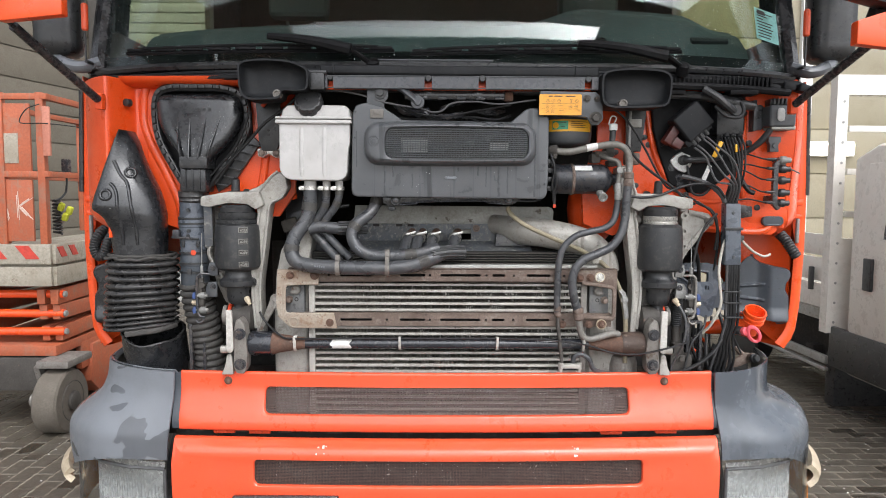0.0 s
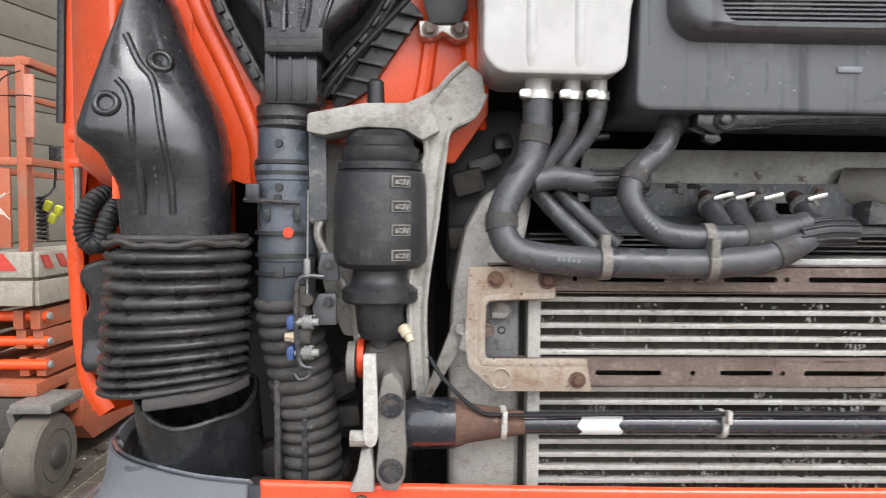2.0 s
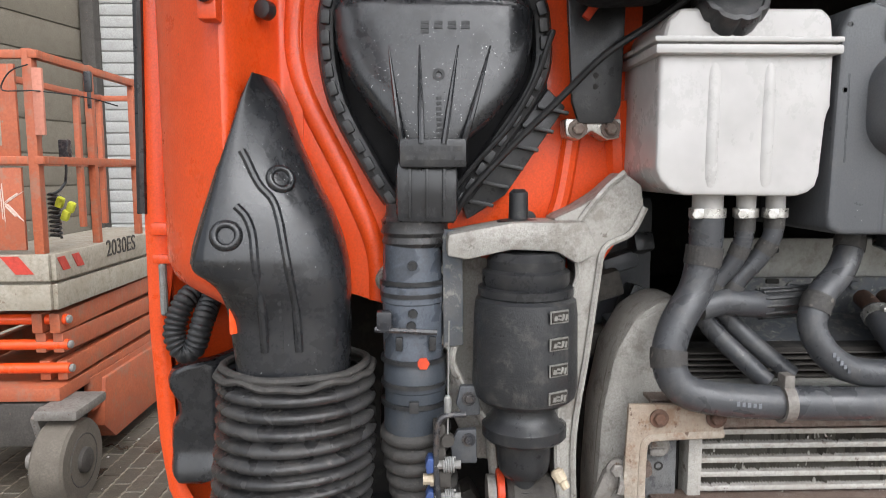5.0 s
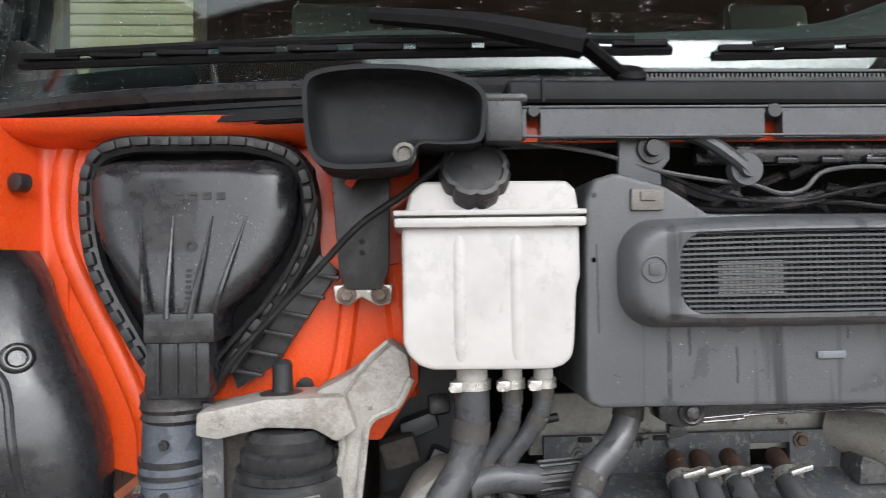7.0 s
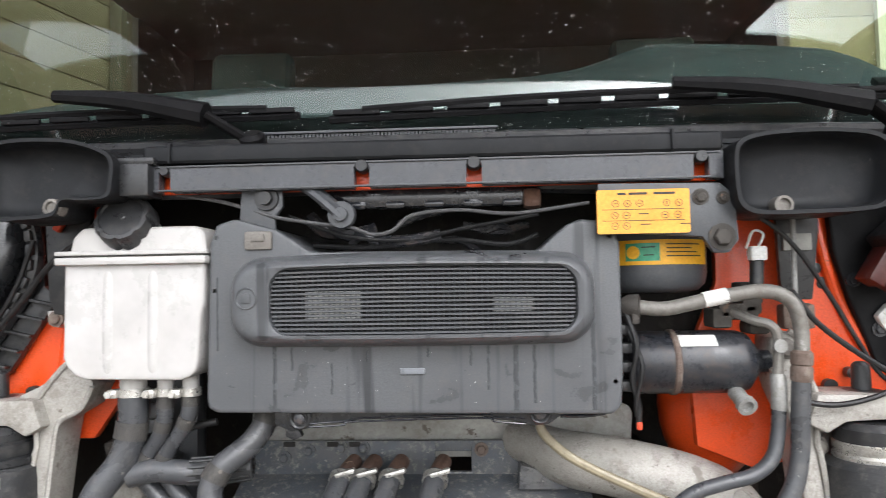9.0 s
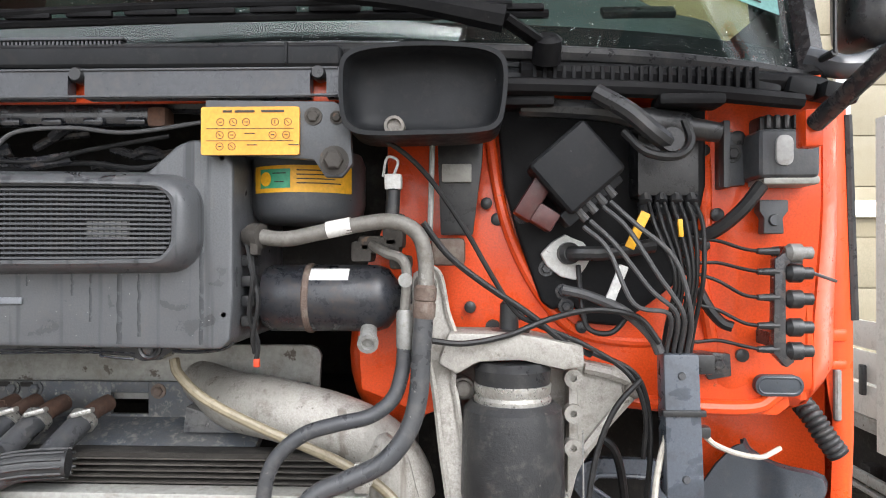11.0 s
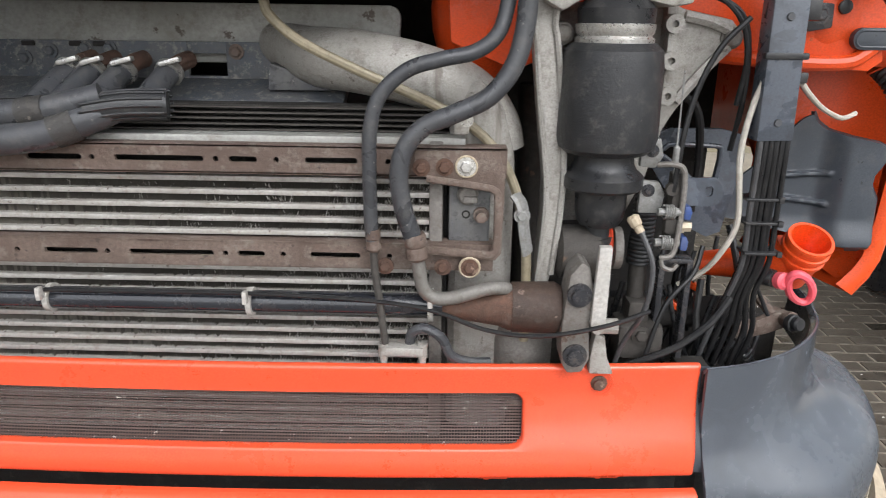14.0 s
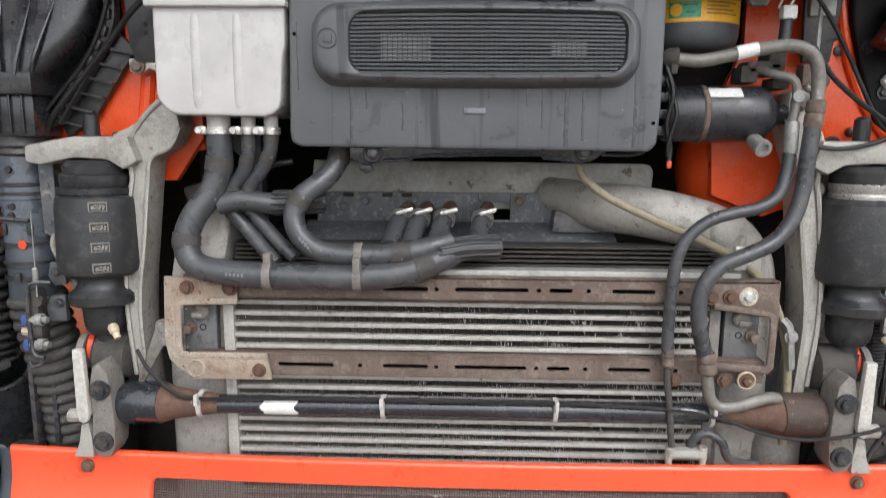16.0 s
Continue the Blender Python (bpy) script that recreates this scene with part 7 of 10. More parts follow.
for x, z, r in ((-0.345, 1.567, 0.027), (-0.190, 1.566, 0.0275)):
    bm = B()
    lathe(bm, (x - 0.007, 0.004, z), (1, 0, 0), [(0, r - 0.002), (0, r), (0.014, r), (0.014, r - 0.002)], 22)
    if x > -0.2:
        lathe(bm, (x - 0.007, 0.014, 1.604), (1, 0, 0), [(0, 0.018), (0, 0.0205), (0.014, 0.0205), (0.014, 0.018)], 20)
        box(bm, (x, -0.012, 1.588), (0.013, 0.02, 0.03), 0.003)
    box(bm, (x, 0.0, z + r + 0.004), (0.014, 0.02, 0.018), 0.003)
    alone("pipe_clip", bm, "cast_dark", "grey metal clip round the coolant hoses", "clip", "pipe clips", at=(x, 0, z))

# ---- engine pipes, back plate and charge pipe ----
plate = thing("cross_member", "scuffed blue-black steel cross member with holes", "beam", (0.03, 0.26, 1.6))
bm = B()
xs = [(-0.31, 0.02), (0.085, 0.36)]
for a, b in xs:
    box(bm, ((a + b) / 2, 0.245, 1.657), (b - a, 0.01, 0.075), 0.001)
box(bm, (0.0525, 0.245, 1.685), (0.065, 0.01, 0.019), 0.001)
box(bm, (0.0525, 0.245, 1.630), (0.065, 0.01, 0.019), 0.001)
part("web", bm, "blue_steel", plate)
bm = B()
box(bm, (-0.02, 0.212, 1.614), (0.62, 0.075, 0.016), 0.003, (24, 0, 0))
part("lower_lip", bm, "blue_steel", plate)
bm = B()
prism(bm, [(-0.33, 1.66), (-0.32, 1.758), (0.358, 1.755), (0.370, 1.750), (0.376, 1.738), (0.372, 1.68), (0.30, 1.66)], 0.262, 0.274, 0.003)
part("shield", bm, "pale_metal", plate)
bm = B()
for x, z in ((-0.255, 1.665), (-0.21, 1.677), (0.103, 1.679), (-0.15, 1.682), (-0.11, 1.682), (0.165, 1.675), (0.27, 1.66)):
    bolt(bm, (x, 0.239, z), r=0.0085)
    part("bolt", bm, "rust" if x > 0.1 else "blue_steel", plate)
    bm = B()
bm.free()
bm = B()
for x in (-0.165, -0.125, -0.245):
    box(bm, (x, 0.2385, 1.689), (0.022, 0.006, 0.008), 0.002)
part("slot", bm, "void", plate, kind="stuff")
for x in (-0.128, -0.092, -0.045, 0.028):
    pp = thing("engine_pipe", "rusty engine pipe with a bright clamp", "pipe", (x, 0.2, 1.66), "engine pipes")
    bm = B()
    tube(bm, [(x + 0.01, 0.20, 1.668), (x + 0.004, 0.17, 1.662), (x - 0.004, 0.13, 1.645), (x - 0.01, 0.09, 1.622)], 0.014, 12, 4)
    part("pipe", bm, "rust_brown", pp)
    bm = B()
    tube(bm, [(x - 0.0, 0.155, 1.656), (x - 0.008, 0.115, 1.635), (x - 0.014, 0.06, 1.608)], 0.018, 12, 4)
    part("sleeve", bm, "hose", pp)
    bm = B()
    lathe(bm, (x - 0.001, 0.15, 1.655), (-0.1, -0.8, -0.55), [(0, 0.018), (0, 0.0215), (0.012, 0.0215), (0.012, 0.018)], 18)
    box(bm, (x + 0.008, 0.128, 1.668), (0.034, 0.014, 0.008), 0.003, (0, -15, 0))
    part("clamp", bm, "zinc", pp, "bright hose clamp")
bm = B()
tube(bm, [(0.165, 0.268, 1.692), (0.20, 0.235, 1.686), (0.25, 0.195, 1.675), (0.33, 0.16, 1.668), (0.42, 0.145, 1.65), (0.49, 0.14, 1.622), (0.525, 0.14, 1.58), (0.535, 0.14, 1.54)], lambda q: 0.036 + 0.012 * smoothstep(0, 0.15, q) - 0.004 * smoothstep(0.3, 0.42, q), 20, 8)
cp = thing("charge_pipe", "cast aluminium charge air pipe over the radiators", "pipe", (0.36, 0.15, 1.6))
part("pipe", bm, "cast", cp)
bm = B()
prism(bm, [(0.17, 1.665), (0.165, 1.622), (0.27, 1.622), (0.235, 1.645)], 0.19, 0.245, 0.004)
part("foot", bm, "mottled", cp)
bm = B()
box(bm, (0.479, 0.055, 1.598), (0.022, 0.01, 0.042), 0.003)
lathe(bm, (0.486, 0.05, 1.598), (0, -1, 0), [(0, 0.010), (0.008, 0.010)], 10)
alone("small_bracket", bm, "zinc", "bright small bracket above the radiator rail", "bracket", at=(0.479, 0.06, 1.58))
hose("drain_hose", [(0.195, 0.09, 1.757), (0.205, 0.085, 1.735), (0.25, 0.075, 1.70), (0.34, 0.07, 1.658), (0.44, 0.075, 1.615), (0.51, 0.075, 1.572), (0.552, 0.07, 1.515), (0.573, 0.065, 1.45), (0.582, 0.06, 1.38), (0.584, 0.06, 1.25)], 0.0075, "yellowed", "yellowed plastic drain hose", 10, "drain hoses")

# ---- heater unit ----
ht = thing("heater_unit", "dark plastic heater housing with a meshed intake", "heater", (0.0, 0.12, 1.79))
bm = B()
prism(bm, [(-0.302, 1.81), (-0.300, 1.795), (-0.285, 1.788), (0.295, 1.783), (0.308, 1.795), (0.312, 1.85), (0.312, 2.03), (0.300, 2.062), (0.255, 2.066), (0.235, 2.058), (0.195, 2.022), (-0.145, 2.026), (-0.172, 2.045), (-0.20, 2.062), (-0.26, 2.078), (-0.288, 2.07), (-0.298, 2.04)], 0.004, 0.26, 0.016, 4)
part("housing", bm, "housing", ht)
bm = B()
arch = lambda x, z: z + (0.006 * (1 - (x / 0.27) ** 2) if z > 1.95 else -0.003 * (1 - (x / 0.27) ** 2))
loops = []
for y, d, r in ((0.010, -0.004, 0.046), (-0.006, -0.001, 0.044), (-0.024, 0.004, 0.042), (-0.032, 0.009, 0.038), (-0.0355, 0.016, 0.034)):
    loops.append([(x, y, arch(x, z)) for x, z in dense_rect(-0.258 + d, 0.270 - d, 1.890 + d, 2.014 - d, r, 8, 20, 3)])
for y, d in ((-0.035, -0.002), (-0.033, 0.002), (-0.020, 0.004)):
    loops.append([(x, y, arch(x, z)) for x, z in dense_rect(-0.198 + d, 0.247 - d, 1.903 + d, 1.999 - d, 0.030, 8, 20, 3)])
rows_ = [[bm.verts.new(p) for p in loop] for loop in loops]
for p, q in zip(rows_, rows_[1:]):
    for k in range(len(p)):
        j = (k + 1) % len(p)
        bm.faces.new((p[k], p[j], q[j], q[k]))
part("intake_frame", bm, "housing", ht, sharp=50)
verts, faces = [], []
for j in range(16):
    z = 1.9075 + 0.0060 * j
    inset = 0.016 * max(0.0, abs(z - 1.952) / 0.045 - 0.3) ** 2 / 0.49
    x0, x1 = -0.194 + inset, 0.242 - inset
    b = len(verts)
    for k in range(13):
        x = x0 + (x1 - x0) * k / 12
        lift = 0.005 * (1 - (x / 0.25) ** 2) * (z - 1.93) / 0.07
        verts += [(x, y, z + lift + dz) for y, dz in ((-0.022, -0.0019), (-0.0275, -0.0013), (-0.0275, 0.0013), (-0.022, 0.0019))]
    faces += [(b + 4 * q + k, b + 4 * q + k + 1, b + 4 * q + k + 5, b + 4 * q + k + 4) for q in range(12) for k in range(3)]
for i in range(56):
    x = -0.189 + 0.0079 * i
    b = len(verts)
    verts += [(x - 0.0008, -0.0225, 1.908), (x + 0.0008, -0.0225, 1.908), (x + 0.0008, -0.0225, 1.999), (x - 0.0008, -0.0225, 1.999)]
    faces.append((b, b + 1, b + 2, b + 3))
me = bpy.data.meshes.new("intake_mesh")
me.from_pydata([tuple(Vector(v) - Vector(ht.location)) for v in verts], [], faces)
me.materials.append(M["dark"])
o = new("intake_mesh", me)
o.parent = ht
tagged(o, "fine slotted intake grille", kind="stuff")
# dark sheet put behind the mesh as the shade inside the intake
bm = B()
box(bm, (0.027, 0.002, 1.951), (0.43, 0.002, 0.088), 0)
part("filter", bm, "void", ht)
for x, z, w, h in ((-0.105, 1.945, 0.08, 0.043), (0.155, 1.944, 0.058, 0.02)):
    bm = B()
    box(bm, (x, -0.0205, z), (w, 0.0015, h), 0)
    part("label", bm, "pale_print", ht, "pale label behind the mesh")
bm = B()
tube(bm, [(-0.228 + 0.015 * math.cos(w), -0.0355, 1.958 + 0.015 * math.sin(w)) for w in (2 * math.pi * k / 18 for k in range(19))], 0.0016, 6, 2)
box(bm, (-0.228, -0.036, 1.958), (0.014, 0.003, 0.014), 0.003)
part("round_emblem", bm, "dark", ht)
bm = B()
box(bm, (0.007, 0.002, 1.848), (0.036, 0.003, 0.009), 0.003)
part("type_label", bm, "grey", ht, "worn pale type label")
# water runs below the intake
random.seed(37)
for x, z0, z1, w in ((-0.198, 1.888, 1.792, 0.0032), (-0.172, 1.887, 1.850, 0.0024), (-0.112, 1.86, 1.815, 0.002), (0.093, 1.885, 1.855, 0.0022), (0.118, 1.884, 1.820, 0.0022), (0.158, 1.884, 1.79, 0.0040), (0.185, 1.884, 1.80, 0.0026), (0.270, 1.93, 1.79, 0.0034), (-0.06, 1.885, 1.862, 0.0016), (0.03, 1.884, 1.868, 0.0016), (-0.285, 1.99, 1.88, 0.0018)):
    n_ = 9
    bm = B()
    tube(bm, [(x + random.uniform(-0.0008, 0.0008), 0.0042, z0 + (z1 - z0) * k / n_) for k in range(n_ + 1)], w, 8, 3, 1.0)
    for v in bm.verts:
        v.co.y = 0.0042 + (v.co.y - 0.0042) * 0.22
    part("water_run", bm, "wet_run", ht, "dark run of rain water")
# black foot rail with its two bolts and a stepped lip
bm = B()
prism(bm, [(-0.205, 1.792), (-0.205, 1.768), (-0.180, 1.757), (-0.150, 1.762), (-0.145, 1.768), (-0.10, 1.769), (-0.08, 1.774), (0.105, 1.778), (0.125, 1.773), (0.165, 1.770), (0.180, 1.764), (0.205, 1.766), (0.222, 1.778), (0.235, 1.786), (0.235, 1.798)], 0.022, 0.06, 0.003)
foot = part("foot_rail", bm, "black_wet", ht, "black foot rail under the heater")
bm = B()
tube(bm, [(-0.150, 0.021, 1.764), (-0.10, 0.021, 1.767), (-0.08, 0.021, 1.772), (0.105, 0.021, 1.776), (0.125, 0.021, 1.771), (0.170, 0.021, 1.767)], 0.0016, 6, 5)
tube(bm, [(-0.150, 0.021, 1.769), (-0.095, 0.021, 1.773), (-0.07, 0.021, 1.777), (0.105, 0.021, 1.781), (0.125, 0.021, 1.777), (0.170, 0.021, 1.775)], 0.0013, 6, 5)
tube(bm, [(0.222, 0.024, 1.778), (0.26, 0.03, 1.777), (0.29, 0.034, 1.781), (0.302, 0.036, 1.79)], 0.003, 6, 5)
part("rail_lip", bm, "bar_black", foot)
for x, z in ((-0.165, 1.777), (0.192, 1.783)):
    bm = B()
    lathe(bm, (x, 0.022, z), (0, -1, 0), [(-0.005, 0.0165), (0.004, 0.0165), (0.006, 0.014), (0.004, 0.011), (0.002, 0.0105)], 22)
    eye = part("mount_eye", bm, "black", foot)
    bm = B()
    lathe(bm, (x, 0.020, z), (0, -1, 0), [(-0.003, 0.0085), (0.006, 0.008), (0.007, 0.006)], 12)
    part("bolt", bm, "black_metal", foot)
bm = B()
prism(bm, [(-0.19, 1.758), (-0.17, 1.758), (-0.165, 1.748), (-0.178, 1.742), (-0.19, 1.748)], 0.03, 0.045, 0.002)
part("foot_clip", bm, "black", foot)
for k in range(5):
    bm = B()
    box(bm, (0.322, 0.05, 1.93 - 0.028 * k), (0.02, 0.03, 0.016), 0.004)
    part("clip", bm, "black", ht)
bm = B()
tube(bm, [(0.322, 0.03, 1.93), (0.335, 0.02, 1.88), (0.328, 0.025, 1.83), (0.338, 0.03, 1.79), (0.336, 0.03, 1.765)], 0.004, 6, 4)
tube(bm, [(0.326, 0.03, 1.90), (0.342, 0.02, 1.85), (0.333, 0.025, 1.80), (0.334, 0.03, 1.775)], 0.0035, 6, 4)
part("wiring", bm, "wire", ht)
bm = B()
box(bm, (0.337, 0.03, 1.762), (0.008, 0.008, 0.012), 0.002)
part("wire_end", bm, "red_seal", ht)
for x, z in ((-0.288, 2.05), (-0.29, 1.97), (0.297, 2.04), (0.30, 1.83)):
    bm = B()
    lathe(bm, (x, 0.006, z), (0, -1, 0), [(0, 0.004), (0.002, 0.0035)], 8)
    part("screw", bm, "black", ht)

# ---- wiper linkage over the heater ----
lk = thing("wiper_linkage", "black wiper linkage rail with a pivot arm", "linkage", (0.0, 0.05, 2.11))
bm = B()
box(bm, (0.03, 0.06, 2.112), (0.34, 0.03, 0.036), 0.008)
for k in range(5):
    box(bm, (-0.08 + 0.06 * k, 0.044, 2.098), (0.03, 0.012, 0.012), 0.005)
part("rail", bm, "bar_black", lk)
bm = B()
box(bm, (0.19, 0.055, 2.104), (0.028, 0.034, 0.03), 0.008)
part("rail_end", bm, "rust_brown", lk)
bm = B()
tube(bm, [(-0.40, 0.05, 2.128), (-0.2, 0.06, 2.13), (0.0, 0.08, 2.135), (0.30, 0.06, 2.122), (0.46, 0.05, 2.12)], 0.013, 10, 4)
part("cross_tube", bm, "black", lk)
bm = B()
tube(bm, [(-0.165, 0.03, 2.132), (-0.14, 0.012, 2.118), (-0.11, 0.004, 2.094), (-0.093, 0.004, 2.078)], 0.016, 10, 4, 0.6)
lathe(bm, (-0.096, 0.012, 2.080), (0, -1, 0), [(0, 0.021), (0.014, 0.02), (0.014, 0.011), (0.022, 0.010)], 18)
part("arm", bm, "dark", lk)
bm = B()
prism(bm, [(-0.256, 2.04), (-0.252, 2.12), (-0.24, 2.135), (-0.205, 2.135), (-0.188, 2.118), (-0.188, 2.095), (-0.2, 2.08), (-0.198, 2.03), (-0.25, 2.03)], 0.012, 0.022, 0.002)
br = part("mount_plate", bm, "dark", lk)
bm = B()
lathe(bm, (-0.212, 0.012, 2.108), (0, -1, 0), [(0, 0.019), (0.005, 0.018), (0.005, 0.011), (0.014, 0.010)], 18)
part("bolt", bm, "black", br)
bm = B()
box(bm, (-0.222, 0.008, 2.044), (0.042, 0.02, 0.028), 0.004)
box(bm, (-0.222, -0.002, 2.048), (0.02, 0.006, 0.012), 0.002)
part("clip", bm, "cast_dark", br)
bm = B()
tube(bm, [(-0.36, 0.03, 2.12), (-0.28, 0.02, 2.105), (-0.2, 0.012, 2.08), (-0.13, 0.012, 2.068), (-0.085, 0.01, 2.062), (-0.05, 0.006, 2.05), (-0.02, 0.006, 2.055), (0.01, 0.01, 2.078), (0.08, 0.02, 2.085), (0.16, 0.02, 2.078), (0.27, 0.01, 2.09)], 0.003, 8, 6)
part("wire", bm, "wire_grey", lk)
bm = B()
tube(bm, [(-0.19, 0.05, 2.085), (-0.1, 0.06, 2.052), (0.0, 0.07, 2.045), (0.08, 0.06, 2.06), (0.2, 0.06, 2.08)], 0.0032, 8, 5)
tube(bm, [(-0.16, 0.09, 2.04), (-0.06, 0.08, 2.035), (0.06, 0.08, 2.045), (0.15, 0.07, 2.035), (0.2, 0.08, 2.05)], 0.004, 8, 5)
part("cable", bm, "wire", lk)
bm = B()
random.seed(8)
for k in range(9):
    a = Vector((-0.17 + 0.036 * k, random.uniform(0.09, 0.14), random.uniform(2.03, 2.09)))
    e = a + Vector((random.uniform(0.04, 0.11), random.uniform(-0.02, 0.03), random.uniform(-0.03, 0.03)))
    tube(bm, [a, a.lerp(e, 0.5) + Vector((0, -0.01, random.uniform(-0.02, 0.02))), e], random.uniform(0.006, 0.012), 8, 5)
part("gear_clutter", bm, "black_metal", lk, kind="stuff")

# ---- cowl beam with its slots ----
bmx = thing("cowl_beam", "grey plastic beam with orange showing through slots", "beam", (0.0, 0.03, 2.12))
bm = B()
prism(bm, [(-0.395, 2.190), (0.46, 2.188), (0.46, 2.158), (-0.395, 2.162)], -0.012, 0.05, 0.009, 3)
part("upper_strip", bm, "cowl_black", bmx)
cuts = [(-0.372, -0.354), (-0.075, -0.052), (0.091, 0.114), (0.418, 0.440)]
bm = B()
x = -0.395
for a, b in cuts:
    box(bm, ((x + a) / 2, 0.004, 2.139), (a - x, 0.02, 0.040), 0)
    box(bm, ((a + b) / 2, 0.004, 2.1545), (b - a, 0.02, 0.009), 0)
    x = b
box(bm, ((x + 0.46) / 2, 0.004, 2.139), (0.46 - x, 0.02, 0.040), 0)
bmesh.ops.remove_doubles(bm, verts=bm.verts[:], dist=1e-5)
part("lower_strip", bm, "beam_grey", bmx)
for z in (2.1215, 2.157):
    bm = B()
    box(bm, (0.03, -0.006, z), (0.85, 0.006, 0.003), 0.001)
    part("bead", bm, "dark", bmx)
for a, b in cuts:
    bm = B()
    lathe(bm, ((a + b) / 2, -0.010, 2.1515), (0, 1, 0), [(0, (b - a) * 0.36), (0.004, (b - a) * 0.46), (0.022, (b - a) * 0.46)], 16)
    part("slot_cap", bm, "black", bmx)
bm = B()
box(bm, (0.03, 0.03, 2.135), (0.86, 0.012, 0.03), 0.002)
part("backing", bm, "orange", bmx)
for x in (-0.352, 0.388):
    bm = B()
    box(bm, (x, -0.012, 2.176), (0.004, 0.010, 0.030), 0.0015)
    part("joint_clip", bm, "cowl_black", bmx)
# seal strips beyond the beam
for s in (1,):
    bm = B()
    tube(bm, [(s * 0.62, 0.02, 2.14), (s * 0.8, 0.035, 2.138), (s * 0.95, 0.055, 2.135), (s * 1.10, 0.09, 2.13)], 0.012, 8, 4)
    alone("seal_strip", bm, "wiper", "black rubber seal under the cowl", "seal", "seal strips", at=(s * 0.8, 0.03, 2.138))
    for x in (0.70, 0.93):
        bm = B()
        box(bm, (s * x, 0.055, 2.122), (0.09, 0.05, 0.016), 0.006)
        alone("seal_block", bm, "wiper", "black foam block under the cowl", "seal", "seal blocks", at=(s * x, 0.055, 2.12))


fs = thing("firewall_seal", "black toothed rubber seal along the firewall top", "seal", (0.95, 0.10, 2.14))
bm = B()
tube(bm, [(0.70, 0.075, 2.168), (0.80, 0.08, 2.166), (0.92, 0.09, 2.163), (1.04, 0.105, 2.160), (1.12, 0.12, 2.158), (1.17, 0.14, 2.15)], 0.022, 10, 5, 0.8)
part("core", bm, "wiper", fs)
for k in range(24):
    x = 0.72 + 0.0135 * k
    bm = B()
    box(bm, (x, 0.058 + 0.05 * (x - 0.7), 2.158), (0.006, 0.012, 0.034), 0.002)
    part("tooth", bm, "wiper", fs)
bm = B()
for x, z, w in ((1.045, 2.145, 0.05), (1.10, 2.150, 0.04), (1.155, 2.142, 0.05)):
    box(bm, (x, 0.10, z), (w, 0.04, 0.026), 0.008, (0, 12, 0))
part("end_block", bm, "cowl_black", fs)


def tray(outline, y1, bolt_at, label):
    xs_, zs_ = [p[0] for p in outline], [p[1] for p in outline]
    cx, cz = (min(xs_) + max(xs_)) / 2, (min(zs_) + max(zs_)) / 2
    kx, kz = 1 - 0.011 / (max(xs_) - min(xs_)), 1 - 0.011 / (max(zs_) - min(zs_))
    fine_ = []
    m_ = len(outline)
    for i in range(m_):
        a, b, c, d = (Vector(outline[(i + k - 1) % m_]) for k in range(4))
        for t in (0.0, 0.25, 0.5, 0.75):
            q = 0.5 * (2 * b + (c - a) * t + (2 * a - 5 * b + 4 * c - d) * t * t + (3 * b - a - 3 * c + d) * t ** 3)
            fine_.append((q.x, q.y))
    inner = [(cx + (x - cx) * kx, cz + (z - cz) * kz) for x, z in fine_]
    t = thing("hinge_pocket", label, "pocket", (cx, 0.02, min(zs_)), "hinge pockets")
    bm = B()
    rows = []
    for y, k in ((-0.042, 1.0), (-0.036, 0.985), (-0.015, 0.96), (y1 - 0.012, 0.90), (y1 - 0.003, 0.80), (y1, 0.55)):
        rows.append([bm.verts.new((cx + (x - cx) * k, y, cz + (z - cz) * k)) for x, z in inner])
    out0 = [bm.verts.new((x, -0.042, z)) for x, z in fine_]
    out1 = [bm.verts.new((x, 0.05, z)) for x, z in fine_]
    n = len(fine_)
    for p, q in list(zip(rows, rows[1:])) + [(out0, rows[0]), (out1, out0)]:
        for i in range(n):
            j = (i + 1) % n
            bm.faces.new((p[i], p[j], q[j], q[i]))
    bm.faces.new(rows[-1])
    part("shell", bm, "cowl_black", t, sharp=50)
    bm = B()
    lathe(bm, bolt_at, (0, -1, 0), [(-0.02, 0.0135), (0.0, 0.013), (0.001, 0.009), (-0.004, 0.008), (-0.004, 0.004)], 18)
    part("bolt", bm, "cast_dark", t)
    return t


tray([(-0.636, 2.165), (-0.630, 2.188), (-0.60, 2.197), (-0.55, 2.200), (-0.49, 2.196), (-0.445, 2.182), (-0.425, 2.165), (-0.425, 2.135), (-0.432, 2.110), (-0.47, 2.106), (-0.502, 2.106), (-0.515, 2.084), (-0.56, 2.079), (-0.60, 2.079), (-0.622, 2.088), (-0.632, 2.11)], 0.005, (-0.520, -0.036, 2.097), "black moulded hinge pocket with a cut-out for the tank cap")
tray([(0.463, 2.14), (0.470, 2.165), (0.50, 2.176), (0.56, 2.180), (0.62, 2.178), (0.66, 2.170), (0.676, 2.15), (0.674, 2.10), (0.664, 2.072), (0.63, 2.064), (0.56, 2.062), (0.50, 2.062), (0.475, 2.070), (0.465, 2.09)], 0.005, (0.532, -0.03, 2.076), "black moulded hinge pocket beside the warning label")
bm = B()
box(bm, (-0.402, 0.0, 2.137), (0.046, 0.05, 0.05), 0.006)
box(bm, (-0.402, 0.0, 2.165), (0.06, 0.045, 0.012), 0.005)
alone("cap_shroud", bm, "black", "black plastic shroud above the tank cap", "shroud", at=(-0.402, 0.0, 2.12))


